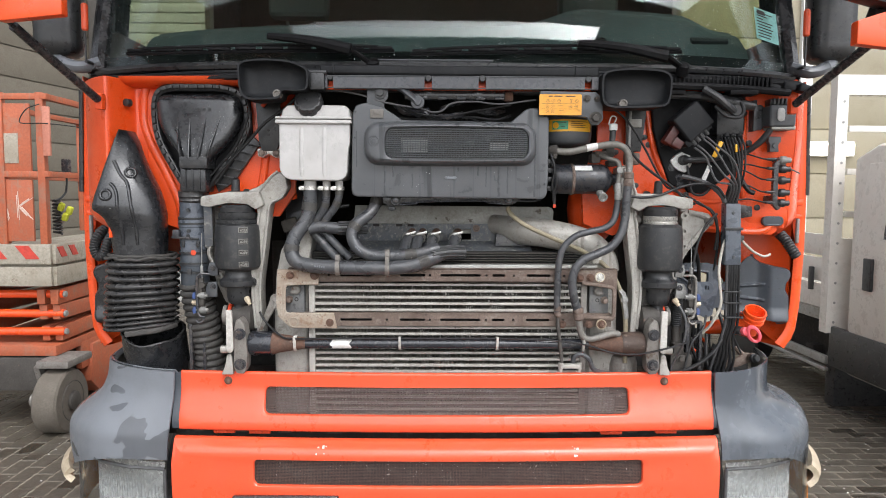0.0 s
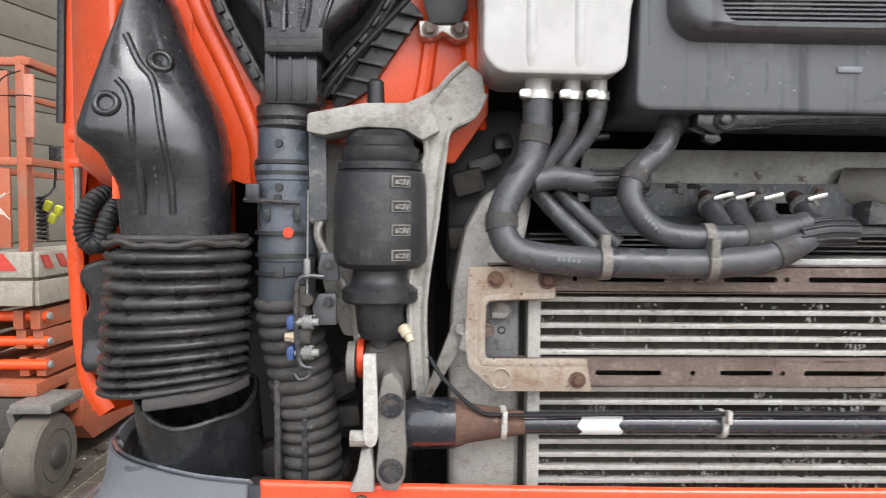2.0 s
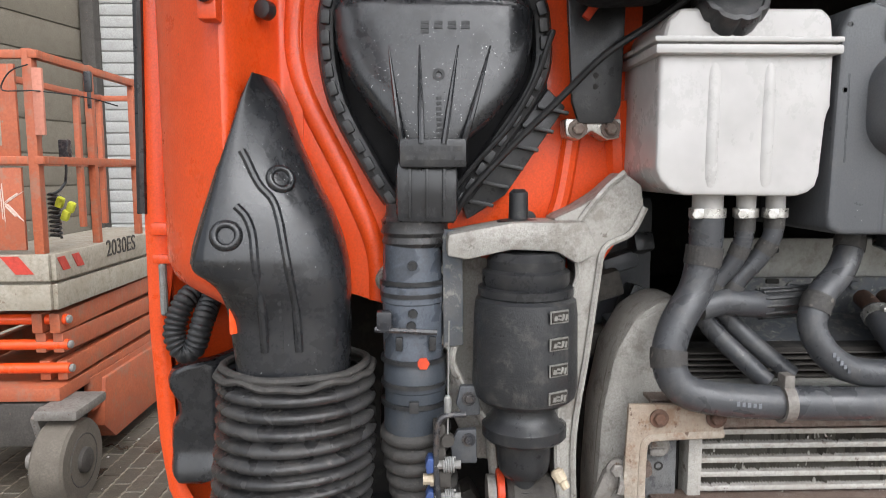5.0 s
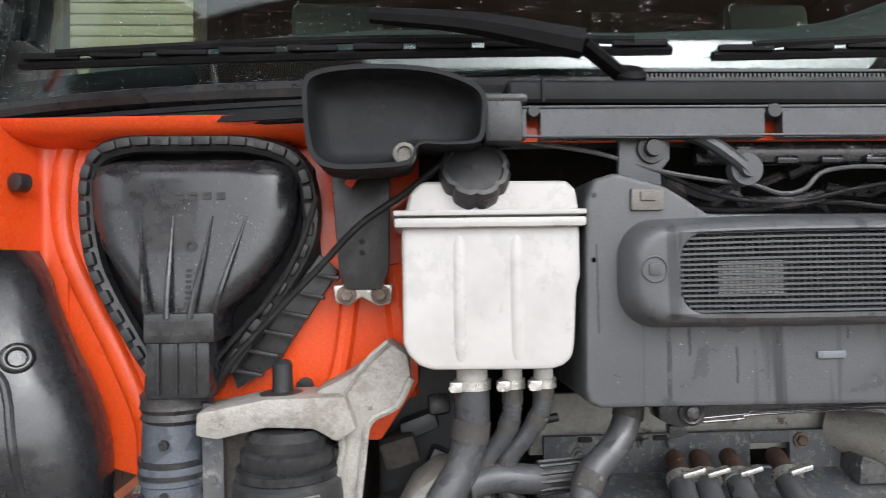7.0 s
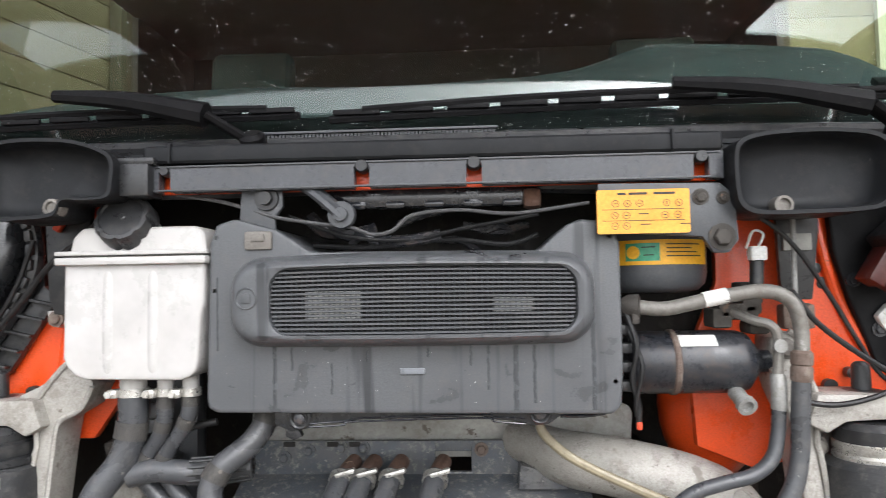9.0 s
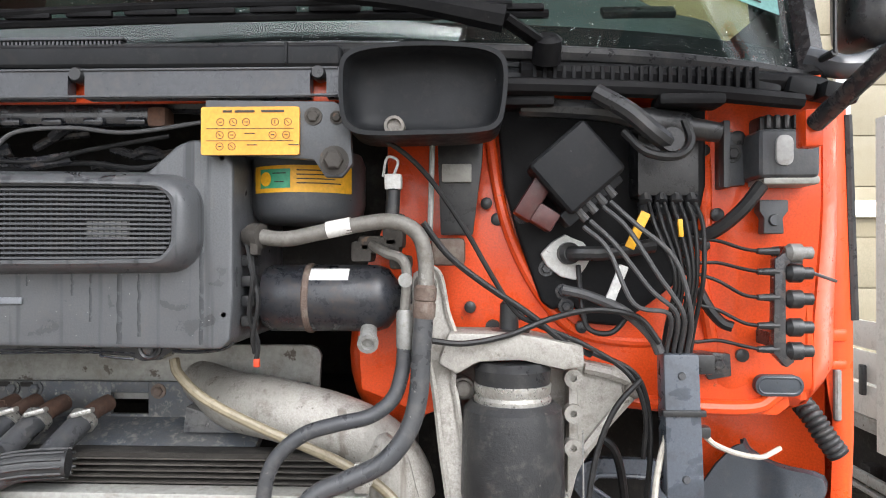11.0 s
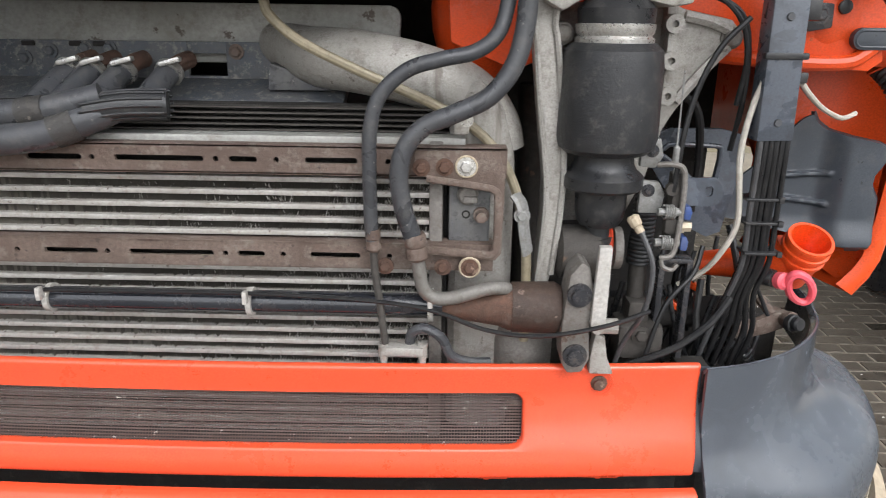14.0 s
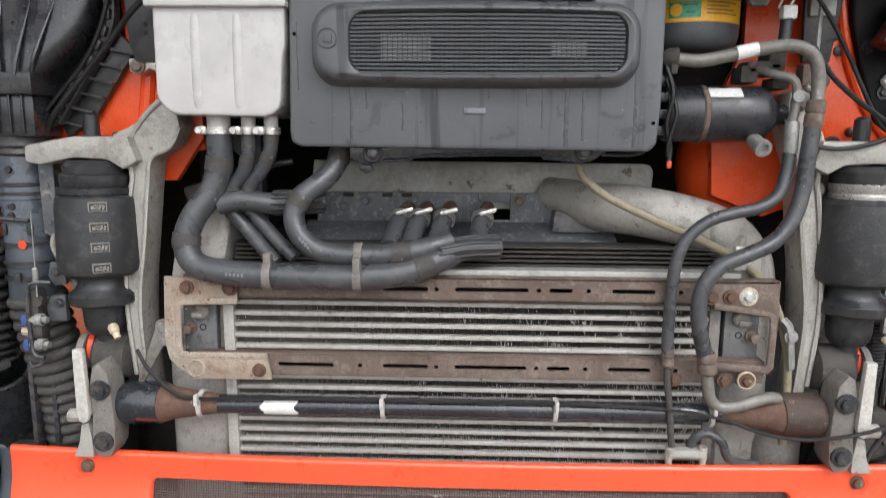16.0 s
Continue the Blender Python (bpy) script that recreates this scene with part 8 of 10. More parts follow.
# ---- air intake side ----
fun = thing("intake_funnel", "wet black plastic intake funnel with moulded fins", "funnel", (-0.82, 0.1, 1.88))
rows = [(2.112, -0.916, -0.688, 0.098, 0.16), (2.104, -0.934, -0.672, 0.086, 0.16), (2.085, -0.939, -0.666, 0.080, 0.16), (2.04, -0.936, -0.668, 0.076, 0.16), (2.00, -0.922, -0.680, 0.068, 0.16), (1.97, -0.902, -0.698, 0.061, 0.16), (1.94, -0.880, -0.722, 0.055, 0.16), (1.912, -0.856, -0.756, 0.052, 0.16), (1.89, -0.850, -0.762, 0.054, 0.155)]


def funnel_front(x, z):
    z = min(max(z, rows[-1][0]), rows[0][0])
    for a, b in zip(rows, rows[1:]):
        if z >= b[0]:
            t = (a[0] - z) / (a[0] - b[0])
            xa, xb, ya = (a[i] + (b[i] - a[i]) * t for i in (1, 2, 3))
            u = min(abs((x - (xa + xb) / 2) / ((xb - xa) / 2)), 0.99) ** (1 / 0.45)
            return (ya + 0.16) / 2 - (0.16 - ya) / 2 * math.sqrt(1 - u * u) ** 0.55


bm = B()
loops = []
for z, xa, xb, ya, yb in rows:
    cx, hx = (xa + xb) / 2, (xb - xa) / 2
    loop = []
    for k in range(48):
        w = 2 * math.pi * k / 48
        c, q = math.cos(w), math.sin(w)
        loop.append(bm.verts.new((cx + hx * math.copysign(abs(c) ** 0.45, c), (ya + yb) / 2 + (yb - ya) / 2 * math.copysign(abs(q) ** 0.55, q), z)))
    loops.append(loop)
for p, q in zip(loops, loops[1:]):
    for k in range(48):
        bm.faces.new((p[k], p[(k + 1) % 48], q[(k + 1) % 48], q[k]))
bm.faces.new(loops[0])
bm.faces.new(loops[-1][::-1])
part("hood", bm, "black_wet", fun, sharp=60)
for x0, x1, z0 in ((-0.863, -0.846, 2.035), (-0.822, -0.820, 2.035), (-0.771, -0.791, 2.035), (-0.728, -0.765, 2.035)):
    bm = B()
    line = [(x0 + (x1 - x0) * t, funnel_front(x0 + (x1 - x0) * t, z0 + (1.905 - z0) * t) - 0.010 * t, z0 + (1.905 - z0) * t) for t in (0, 0.2, 0.4, 0.6, 0.8, 1.0)]
    tube(bm, line, lambda q: 0.0012 + 0.0030 * min(q / 0.09, 1), 8, 4)
    part("fin", bm, "black_wet", fun)
bm = B()
random.seed(4)
for k in range(9):
    z = 2.065 - 0.006 * (k // 4)
    box(bm, (-0.815 + 0.018 * (k % 4), funnel_front(-0.80, z) - 0.0004, z), (0.011, 0.002, 0.004), 0)
for k in range(8):
    box(bm, (-0.797, funnel_front(-0.797, 1.965 - 0.007 * k) - 0.0004, 1.965 - 0.007 * k), (0.007, 0.002, 0.004), 0)
part("moulded_bars", bm, "black", fun, kind="stuff")
bm = B()
box(bm, (-0.805, 0.100, 1.893), (0.088, 0.116, 0.038), 0.005)
for k in range(5):
    box(bm, (-0.837 + 0.016 * k, 0.0422, 1.899), (0.012, 0.002, 0.006), 0)
    box(bm, (-0.835 + 0.016 * k, 0.0422, 1.887), (0.012, 0.002, 0.006), 0)
part("collar", bm, "black", fun)
bm = B()
box(bm, (-0.813, 0.104, 1.842), (0.084, 0.088, 0.085), 0.012)
for x in (-0.836, -0.813, -0.790):
    box(bm, (x, 0.059, 1.845), (0.004, 0.008, 0.075), 0.001)
part("throat", bm, "black_wet", fun)
bm = B()
lathe(bm, (-0.797, funnel_front(-0.797, 1.996), 1.996), (0, -1, 0), [(-0.01, 0.008), (0.002, 0.008), (0.002, 0.004), (-0.002, 0.003)], 18)
part("stub", bm, "black", fun)
# saw-toothed seal round the funnel
seal = thing("funnel_seal", "black toothed rubber seal round the intake funnel", "seal", (-0.82, 0.13, 1.83))
# black sheet added in place of the dark gap between funnel and ring
bm = B()
prism(bm, [(-0.945, 2.127), (-0.925, 2.147), (-0.681, 2.146), (-0.647, 2.105), (-0.644, 2.042), (-0.640, 1.979), (-0.672, 1.911), (-0.715, 1.845), (-0.745, 1.822), (-0.875, 1.822), (-0.905, 1.892), (-0.940, 1.966), (-0.950, 2.046)], 0.132, 0.149, 0.004)
part("backing", bm, "wiper", seal)
path = spline([(-0.862, 0.122, 1.828), (-0.888, 0.122, 1.87), (-0.938, 0.122, 1.97), (-0.950, 0.122, 2.06), (-0.936, 0.115, 2.115), (-0.89, 0.105, 2.134), (-0.82, 0.105, 2.136), (-0.73, 0.105, 2.134), (-0.67, 0.112, 2.112), (-0.652, 0.122, 2.06), (-0.660, 0.122, 1.99), (-0.725, 0.122, 1.89), (-0.765, 0.122, 1.83)], 8)
bm = B()
tube(bm, path, 0.014, 8, 0)
part("core", bm, "black", seal)
me = None
total, nxt = 0.0, 0.0
for a, b in zip(path, path[1:]):
    total += (b - a).length
    if total < nxt:
        continue
    nxt = total + 0.021
    if me is None:
        t = B()
        box(t, (0, 0, 0), (0.012, 0.022, 0.019), 0.003)
        soften(t)
        me = bpy.data.meshes.new("tooth")
        t.to_mesh(me)
        t.free()
        me.materials.append(M["rubber"])
    o = new("tooth", me)
    o.parent = seal
    d = (b - a).normalized()
    o.matrix_local = Matrix.Translation(b - Vector(seal.location) + Vector((0, -0.010, 0))) @ Matrix.Rotation(-math.atan2(d.z, d.x) + radians(90), 4, "Y")
# vertical intake pipe
pipe = thing("intake_pipe", "blue-grey intake pipe with clamps and rubber hose", "pipe", (-0.83, 0.11, 1.2))
bm = B()
lathe(bm, (-0.830, 0.112, 1.765), (0, 0, 1), [(0, 0.042), (0.006, 0.047), (0.014, 0.044), (0.020, 0.048), (0.028, 0.046), (0.036, 0.048), (0.042, 0.042), (0.06, 0.040)], 28)
part("rubber_cuff", bm, "rubber_dirty", pipe)
bm = B()
lathe(bm, (-0.833, 0.112, 1.605), (0, 0, 1), [(0, 0.043), (0.08, 0.044), (0.082, 0.046), (0.105, 0.046), (0.107, 0.043), (0.165, 0.042)], 30)
part("pipe", bm, "blue_grey", pipe)
bm = B()
lathe(bm, (-0.831, 0.114, 1.490), (0, 0, 1), [(0, 0.0435), (0.010, 0.0455), (0.045, 0.0455), (0.047, 0.0440), (0.068, 0.0445), (0.070, 0.0460), (0.10, 0.0455), (0.102, 0.0445), (0.116, 0.0445)], 36)
part("lower_sleeve", bm, "splash", pipe, "dark slate lower pipe sleeve")
for z in (1.712, 1.695, 1.601, 1.566, 1.537):
    bm = B()
    lathe(bm, (-0.833, 0.112, z), (0.05, 0, 1), [(0, 0.045), (0, 0.0475), (0.006, 0.0475), (0.006, 0.045)], 26)
    part("band", bm, "black", pipe)
bm = B()
box(bm, (-0.872, 0.068, 1.665), (0.022, 0.02, 0.03), 0.005)
rod(bm, (-0.885, 0.062, 1.655), (-0.80, 0.062, 1.65), 0.004, 6)
part("clamp_lock", bm, "black_metal", pipe)
for x, z in ((-0.833, 1.742), (-0.835, 1.658), (-0.833, 1.675)):
    bm = B()
    lathe(bm, (x, 0.068, z), (0, -1, 0), [(0, 0.007), (0.004, 0.006)], 10)
    part("knob", bm, "black", pipe)
bm = B()
lathe(bm, (-0.819, 0.068, 1.605), (0, -1, 0), [(0, 0.009), (0.003, 0.009)], 6)
part("paint_dot", bm, "red_seal", pipe, "orange paint dot")
pts, rr = ribbed([(-0.832, 0.115, 1.505), (-0.828, 0.12, 1.46), (-0.820, 0.125, 1.41), (-0.812, 0.13, 1.36), (-0.803, 0.14, 1.29), (-0.798, 0.145, 1.22), (-0.796, 0.15, 1.16)], 0.0222, 0.010, 0.048, 12)
bm = B()
tube(bm, pts, rr, 22, 0)
part("corrugated_hose", bm, "rubber_dusty", pipe, "dusty corrugated rubber hose")
bm = B()
prism(bm, [(-0.792, 1.79), (-0.764, 1.788), (-0.762, 1.625), (-0.79, 1.622)], 0.088, 0.094, 0.002)
for z in (1.77, 1.712, 1.69, 1.645):
    lathe(bm, (-0.777, 0.089, z), (0, -1, 0), [(0, 0.005), (0.003, 0.005)], 8)
part("stay_plate", bm, "blue_steel", pipe)
bm = B()
tube(bm, [(-0.772, 0.10, 1.632), (-0.779, 0.095, 1.603), (-0.768, 0.092, 1.575), (-0.754, 0.09, 1.55), (-0.735, 0.09, 1.52), (-0.722, 0.10, 1.48), (-0.715, 0.11, 1.42)], 0.0085, 10, 5, 0.7)
part("hook", bm, "cast", pipe)
for x, y, z, w, h in ((-0.832, 0.064, 1.5435, 0.014, 0.017), (-0.852, 0.071, 1.632, 0.010, 0.020), (-0.806, 0.073, 1.632, 0.010, 0.020)):
    bm = B()
    box(bm, (x, y, z), (w, 0.008, h), 0.0025)
    part("tie_lock", bm, "black", pipe)

# snorkel and big bellows
sn = thing("intake_snorkel", "wet black plastic air snorkel with moulded grooves", "duct", (-1.0, 0.1, 1.6))
knots = [(1.995, -1.037, -1.024), (1.96, -1.054, -1.006), (1.919, -1.068, -0.992), (1.877, -1.082, -0.974), (1.845, -1.091, -0.959), (1.812, -1.101, -0.943), (1.775, -1.112, -0.930), (1.752, -1.117, -0.925), (1.740, -1.113, -0.923), (1.728, -1.099, -0.922), (1.708, -1.089, -0.9215), (1.66, -1.086, -0.922), (1.612, -1.081, -0.924), (1.57, -1.079, -0.924)]
prof = [tuple(q) for q in spline(knots, 4)]


def snorkel_side(z):
    """Middle and half width of the snorkel, and its middle and half depth, at a height."""
    z = min(max(z, prof[-1][0]), prof[0][0])
    for (za, xa, xb), (zb, xc, xd) in zip(prof, prof[1:]):
        if z >= zb:
            t = (za - z) / (za - zb)
            a, b = xa + (xc - xa) * t, xb + (xd - xb) * t
            return (a + b) / 2, (b - a) / 2, 0.122 - 0.018 * smoothstep(2.0, 1.75, z), 0.03 + 0.04 * smoothstep(1.99, 1.7, z)


def snorkel_front(x, z):
    cx, hx, yc, hy = snorkel_side(z)
    u = min(max((x - cx) / hx, -0.98), 0.98)
    c = math.copysign(abs(u) ** (1 / 0.6), u)
    return yc - 0.03 * (1 - u) * smoothstep(1.66, 1.76, z) - hy * (1 - c * c) ** 0.35


bm = B()
loops = []
for z, xa, xb in prof:
    cx, hx, yc, hy = snorkel_side(z)
    loop = []
    for k in range(48):
        w = 2 * math.pi * k / 48
        c, q = math.cos(w), math.sin(w)
        u = math.copysign(abs(c) ** 0.6, c)
        loop.append(bm.verts.new((cx + hx * u, yc - 0.03 * (1 - u) * smoothstep(1.66, 1.76, z) + hy * math.copysign(abs(q) ** 0.7, q), z)))
    loops.append(loop)
for p, q in zip(loops, loops[1:]):
    for k in range(48):
        bm.faces.new((p[k], p[(k + 1) % 48], q[(k + 1) % 48], q[k]))
bm.faces.new(loops[0])
bm.faces.new(loops[-1][::-1])
part("shell", bm, "black_wet", sn, sharp=55)
bm = B()
tube(bm, [(snorkel_side(z)[0] - snorkel_side(z)[1] + 0.002, snorkel_front(-2, z) + 0.012, z) for z in (1.99, 1.955, 1.90, 1.83, 1.78, 1.75)], 0.006, 8, 5)
part("lip", bm, "rubber", sn)
for line in (((-1.050, 1.896), (-1.044, 1.884), (-1.036, 1.866), (-1.027, 1.850), (-1.012, 1.832), (-1.003, 1.806), (-0.997, 1.776), (-0.990, 1.735), (-0.985, 1.69), (-0.983, 1.632)),
             ((-1.054, 1.826), (-1.042, 1.812), (-1.034, 1.79), (-1.030, 1.75), (-1.028, 1.70), (-1.028, 1.632))):
    bm = B()
    tube(bm, [(x, snorkel_front(x, z) + 0.0026, z) for x, z in line], 0.0062, 10, 6)
    part("groove_bead", bm, "black_wet", sn)
for x, z in ((-1.003, 1.860), (-1.064, 1.790)):
    bm = B()
    gx = (snorkel_front(x + 0.012, z) - snorkel_front(x - 0.012, z)) / 0.024
    gz = (snorkel_front(x, z + 0.012) - snorkel_front(x, z - 0.012)) / 0.024
    lathe(bm, (x, snorkel_front(x, z), z), (gx, -1, gz), [(-0.02, 0.022), (-0.001, 0.0205), (0.004, 0.0175), (0.005, 0.0135), (0.003, 0.0105), (-0.004, 0.009), (-0.005, 0.004)], 28)
    part("boss", bm, "black_wet", sn, sharp=60)
bm = B()
random.seed(2)
for k in range(7):
    box(bm, (-1.005, snorkel_front(-1.005, 1.70 - 0.011 * k), 1.70 - 0.011 * k), (0.004, 0.002, 0.007), 0)
part("moulded_bars", bm, "black", sn, kind="stuff")
random.seed(51)
verts, faces = [], []
for k in range(430):
    if k > 150:
        z = random.uniform(1.91, 2.06)
        a, b = [(q[1], q[2]) for q in rows if q[0] <= z][0]
        x = a + (b - a) * random.uniform(0.08, 0.92)
        y = funnel_front(x, z)
    elif k < 90:
        z = random.uniform(1.60, 1.96)
        cx, hx, yc, hy = snorkel_side(z)
        x = cx + hx * random.uniform(-0.6, 0.85)
        y = snorkel_front(x, z)
    else:
        x, z = random.uniform(-0.28, 0.29), random.uniform(1.80, 1.885)
        y = 0.004
    r = random.uniform(0.0006, 0.0013)
    b = len(verts)
    verts += [(x + r * math.cos(a), y - 0.0002, z + r * 1.3 * math.sin(a)) for a in (1.047 * i for i in range(6))] + [(x, y - r * 0.7, z)]
    faces += [(b + i, b + (i + 1) % 6, b + 6) for i in range(6)]
me = bpy.data.meshes.new("water_drops")
me.from_pydata(verts, [], faces)
me.materials.append(M["dull_drop"])
for f in me.polygons:
    f.use_smooth = True
tagged(new("water_drops", me), "water drops on the black plastic", "drops", kind="stuff")
bw = thing("intake_bellows", "dusty black corrugated intake bellows, torn at its foot", "bellows", (-0.99, 0.12, 1.35))
fold_z = [1.568, 1.545, 1.5215, 1.498, 1.475, 1.453, 1.431, 1.411, 1.393, 1.377, 1.3625]


def fold_row(z, r, w):
    """A point of the bellows, which lean and sag a little towards the torn foot."""
    low_ = smoothstep(1.56, 1.36, z)
    sag = low_ * (0.006 * math.cos(w) - 0.003 * math.sin(w) + 0.0035 * math.sin(2 * w + 7 * z))
    wob = 1 + low_ * (0.010 * math.sin(3 * w + 30 * z) + 0.006 * math.sin(7 * w - 55 * z))
    return (-1.003 - 0.009 * low_ + r * wob * math.cos(w), 0.116 + 0.92 * r * wob * math.sin(w), z + sag)


bm = B()
loops = []
for i, z in enumerate(fold_z):
    half = ((fold_z[i - 1] - z) if i else 0.0225) * 0.5
    half2 = ((z - fold_z[i + 1]) if i + 1 < len(fold_z) else 0.016) * 0.5
    for t in (-1.0, -0.82, -0.68, -0.5, -0.28, 0.0, 0.28, 0.5, 0.68, 0.82):
        h = half if t < 0 else half2
        bulge_ = math.sqrt(max(1 - (t / 0.86) ** 2, 0.0)) if abs(t) < 0.86 else 0.0
        r = 0.0975 + 0.0045 * smoothstep(1.57, 1.45, z) + 0.0165 * bulge_
        loops.append([bm.verts.new(fold_row(z - t * h, r * (1 + 0.006 * noise.noise(Vector((9 * math.cos(w), 9 * math.sin(w), z * 90)))), w)) for w in (2 * math.pi * k / 64 for k in range(64))])
for p, q in zip(loops, loops[1:]):
    for k in range(64):
        bm.faces.new((p[k], p[(k + 1) % 64], q[(k + 1) % 64], q[k]))
part("folds", bm, "rubber_dirty", bw, sharp=75)
bm = B()
tube(bm, [fold_row(1.587 + 0.0025 * math.sin(5 * w) + 0.002 * math.sin(11 * w), 0.108 + 0.003 * math.sin(4 * w), w) for w in (2 * math.pi * k / 60 for k in range(61))], 0.0065, 8, 2, 0.8)
tube(bm, [fold_row(1.595, 0.101 + 0.002 * math.sin(6 * w), w) for w in (2 * math.pi * k / 40 for k in range(41))], 0.006, 8, 2)
part("mouth_ring", bm, "rubber_dusty", bw)
bm = B()
tube(bm, [fold_row(1.347 + 0.012 * max(k - 5, 0) / 6, 0.112 + 0.002 * k / 6, radians(-95 + 9 * k)) for k in range(11)], 0.0065, 8, 4, 1.5)
part("loose_flap", bm, "rubber_dusty", bw)
ld = thing("lower_duct", "black plastic duct stub below the bellows", "duct", (-0.99, 0.15, 1.15))


def duct(u, v):
    w = 2 * math.pi * u
    r = 0.099 + 0.005 * math.sin(3 * w)
    top = 1.335 + 0.034 * math.sin(w) - 0.012 * math.cos(w) + 0.004 * math.sin(5 * w)
    z = top + (1.12 - top) * v
    return (-1.0 + 0.004 * v + r * math.cos(w), 0.165 + 0.05 * v + r * 0.95 * math.sin(w), z)


bm = B()
skin(bm, duct, 44, 8, 0.004)
part("stub", bm, "black_wet", ld)
bm = B()
tube(bm, [Vector(duct(k / 36, 0.0)) for k in range(37)], 0.0045, 6, 0)
part("torn_rim", bm, "rubber_dirty", ld)


splash_out = [(1.335, 1.218), (1.342, 1.236), (1.355, 1.243), (1.40, 1.246), (1.434, 1.244), (1.447, 1.236), (1.458, 1.230), (1.478, 1.231), (1.492, 1.240), (1.505, 1.247), (1.518, 1.248), (1.530, 1.242), (1.538, 1.225), (1.546, 1.183), (1.556, 1.145), (1.570, 1.128), (1.585, 1.12)]
splash_in = [(1.335, 1.195), (1.345, 1.187), (1.358, 1.12), (1.38, 1.03), (1.392, 0.965), (1.44, 0.96), (1.50, 1.03), (1.545, 1.06), (1.575, 1.09), (1.585, 1.112)]
for s in (-1, 1):
    d = thing("splash_panel", "dark grey moulded splash panel inside the side fairing", "panel", (s * 1.18, 0.35, 1.3), "splash panels")

    def splash(u, v, s=s):
        z = 1.335 + 0.25 * v
        xa, xb = along(splash_in, z), along(splash_out, z)
        x = xa + (xb - xa) * u
        y = 0.312 - 0.030 * smoothstep(1.125, 1.175, x) - 0.012 * smoothstep(1.40, 1.35, z)
        edge = min(xb - x, (x - xa) + 0.02, z - 1.335 + 0.002, 0.03)
        y += 0.022 * (1 - smoothstep(0.0, 0.016, edge))
        for za, zb in ((1.470, 1.478), (1.435, 1.421)):
            line = za + (zb - za) * (x - 1.033) / 0.113
            y -= 0.0075 * math.exp(-((z - line) / 0.0052) ** 4) * smoothstep(1.026, 1.040, x) * smoothstep(1.154, 1.140, x)
        return (s * (x + (0.010 if s < 0 else 0.0)), y, z)
    bm = B()
    skin(bm, splash, 90, 90, 0.006)
    part("sheet", bm, "black_wet" if s < 0 else "splash", d)
    if s > 0:
        bm = B()
        tri = [(0.805, 1.512), (0.822, 1.545), (0.853, 1.556), (0.945, 1.555), (0.985, 1.545), (0.99, 1.50), (0.975, 1.42), (0.965, 1.365), (0.94, 1.355), (0.905, 1.372), (0.885, 1.40), (0.84, 1.465)]
        hole = [(0.838, 1.513), (0.850, 1.524), (0.86, 1.527), (0.935, 1.525), (0.945, 1.518), (0.946, 1.50), (0.942, 1.465), (0.932, 1.452), (0.916, 1.452), (0.90, 1.463), (0.868, 1.489), (0.845, 1.505)]
        ring(bm, tri, hole, 0.30, 0.315)
        bracket = part("stay_bracket", bm, "blue_grey", d)
        bm = B()
        tube(bm, [(x, 0.299, z) for x, z in hole + hole[:1]], 0.0045, 8, 3)
        part("rim", bm, "blue_grey", bracket)
    cp_ = [(s * 1.205, 0.30, 1.672), (s * 1.224, 0.265, 1.655), (s * 1.240, 0.25, 1.61), (s * 1.222, 0.245, 1.578), (s * 1.195, 0.245, 1.585), (s * 1.178, 0.25, 1.625), (s * 1.172, 0.29, 1.66)] if s < 0 else [(1.19, 0.29, 1.665), (1.197, 0.26, 1.645), (1.215, 0.245, 1.61), (1.232, 0.24, 1.585)]
    if s < 0:
        cp_ = [(-1.200 + (x + 1.206) * 0.74, y, z) for x, y, z in cp_]
    pts, rr = ribbed(cp_, 0.009, 0.005, 0.0165)
    bm = B()
    tube(bm, pts, rr, 14, 0)
    alone("cable_conduit", bm, "rubber", "dark corrugated rubber cable conduit at the door", "conduit", "door conduits", at=cp_[0])

sp = thing("tank_strap", "black sheet metal strap beside the tank", "strap", (-0.578, 0.11, 1.93))
bm = B()
prism(bm, [(-0.622, 2.12), (-0.54, 2.12), (-0.544, 1.96), (-0.555, 1.935), (-0.602, 1.935), (-0.612, 1.965)], 0.10, 0.112, 0.003)
part("sheet", bm, "black", sp)
bm = B()
prism(bm, [(-0.62, 1.942), (-0.54, 1.942), (-0.542, 1.915), (-0.56, 1.912), (-0.582, 1.925), (-0.60, 1.912), (-0.618, 1.918)], 0.108, 0.15, 0.004)
part("foot", bm, "zinc", sp)
for x in (-0.602, -0.556):
    bm = B()
    bolt(bm, (x, 0.106, 1.928), r=0.009)
    part("bolt", bm, "rust", sp)
for z in (2.0, 1.985):
    bm = B()
    lathe(bm, (-0.58, 0.1, z), (0, -1, 0), [(0, 0.004), (0.001, 0.004)], 8)
    part("hole", bm, "void", sp)
bm = B()
box(bm, (-0.590, 0.095, 2.085), (0.012, 0.012, 0.026), 0.003, (0, 35, 0))
part("red_tab", bm, "red_seal", sp)
bm = B()
tube(bm, [(-0.468, 0.02, 2.098), (-0.52, 0.05, 2.06), (-0.58, 0.06, 2.02), (-0.64, 0.075, 1.96), (-0.70, 0.085, 1.90), (-0.755, 0.09, 1.84), (-0.78, 0.10, 1.80)], 0.005, 8, 6)
alone("bonnet_cable", bm, "wire", "thin black bonnet release cable", "cable", "release cables", at=(-0.47, 0.02, 2.098))
bm = B()
tube(bm, [(-0.64, 0.10, 2.06), (-0.665, 0.10, 1.99), (-0.70, 0.10, 1.93), (-0.745, 0.10, 1.88), (-0.79, 0.095, 1.82), (-0.785, 0.10, 1.77)], 0.004, 8, 6)
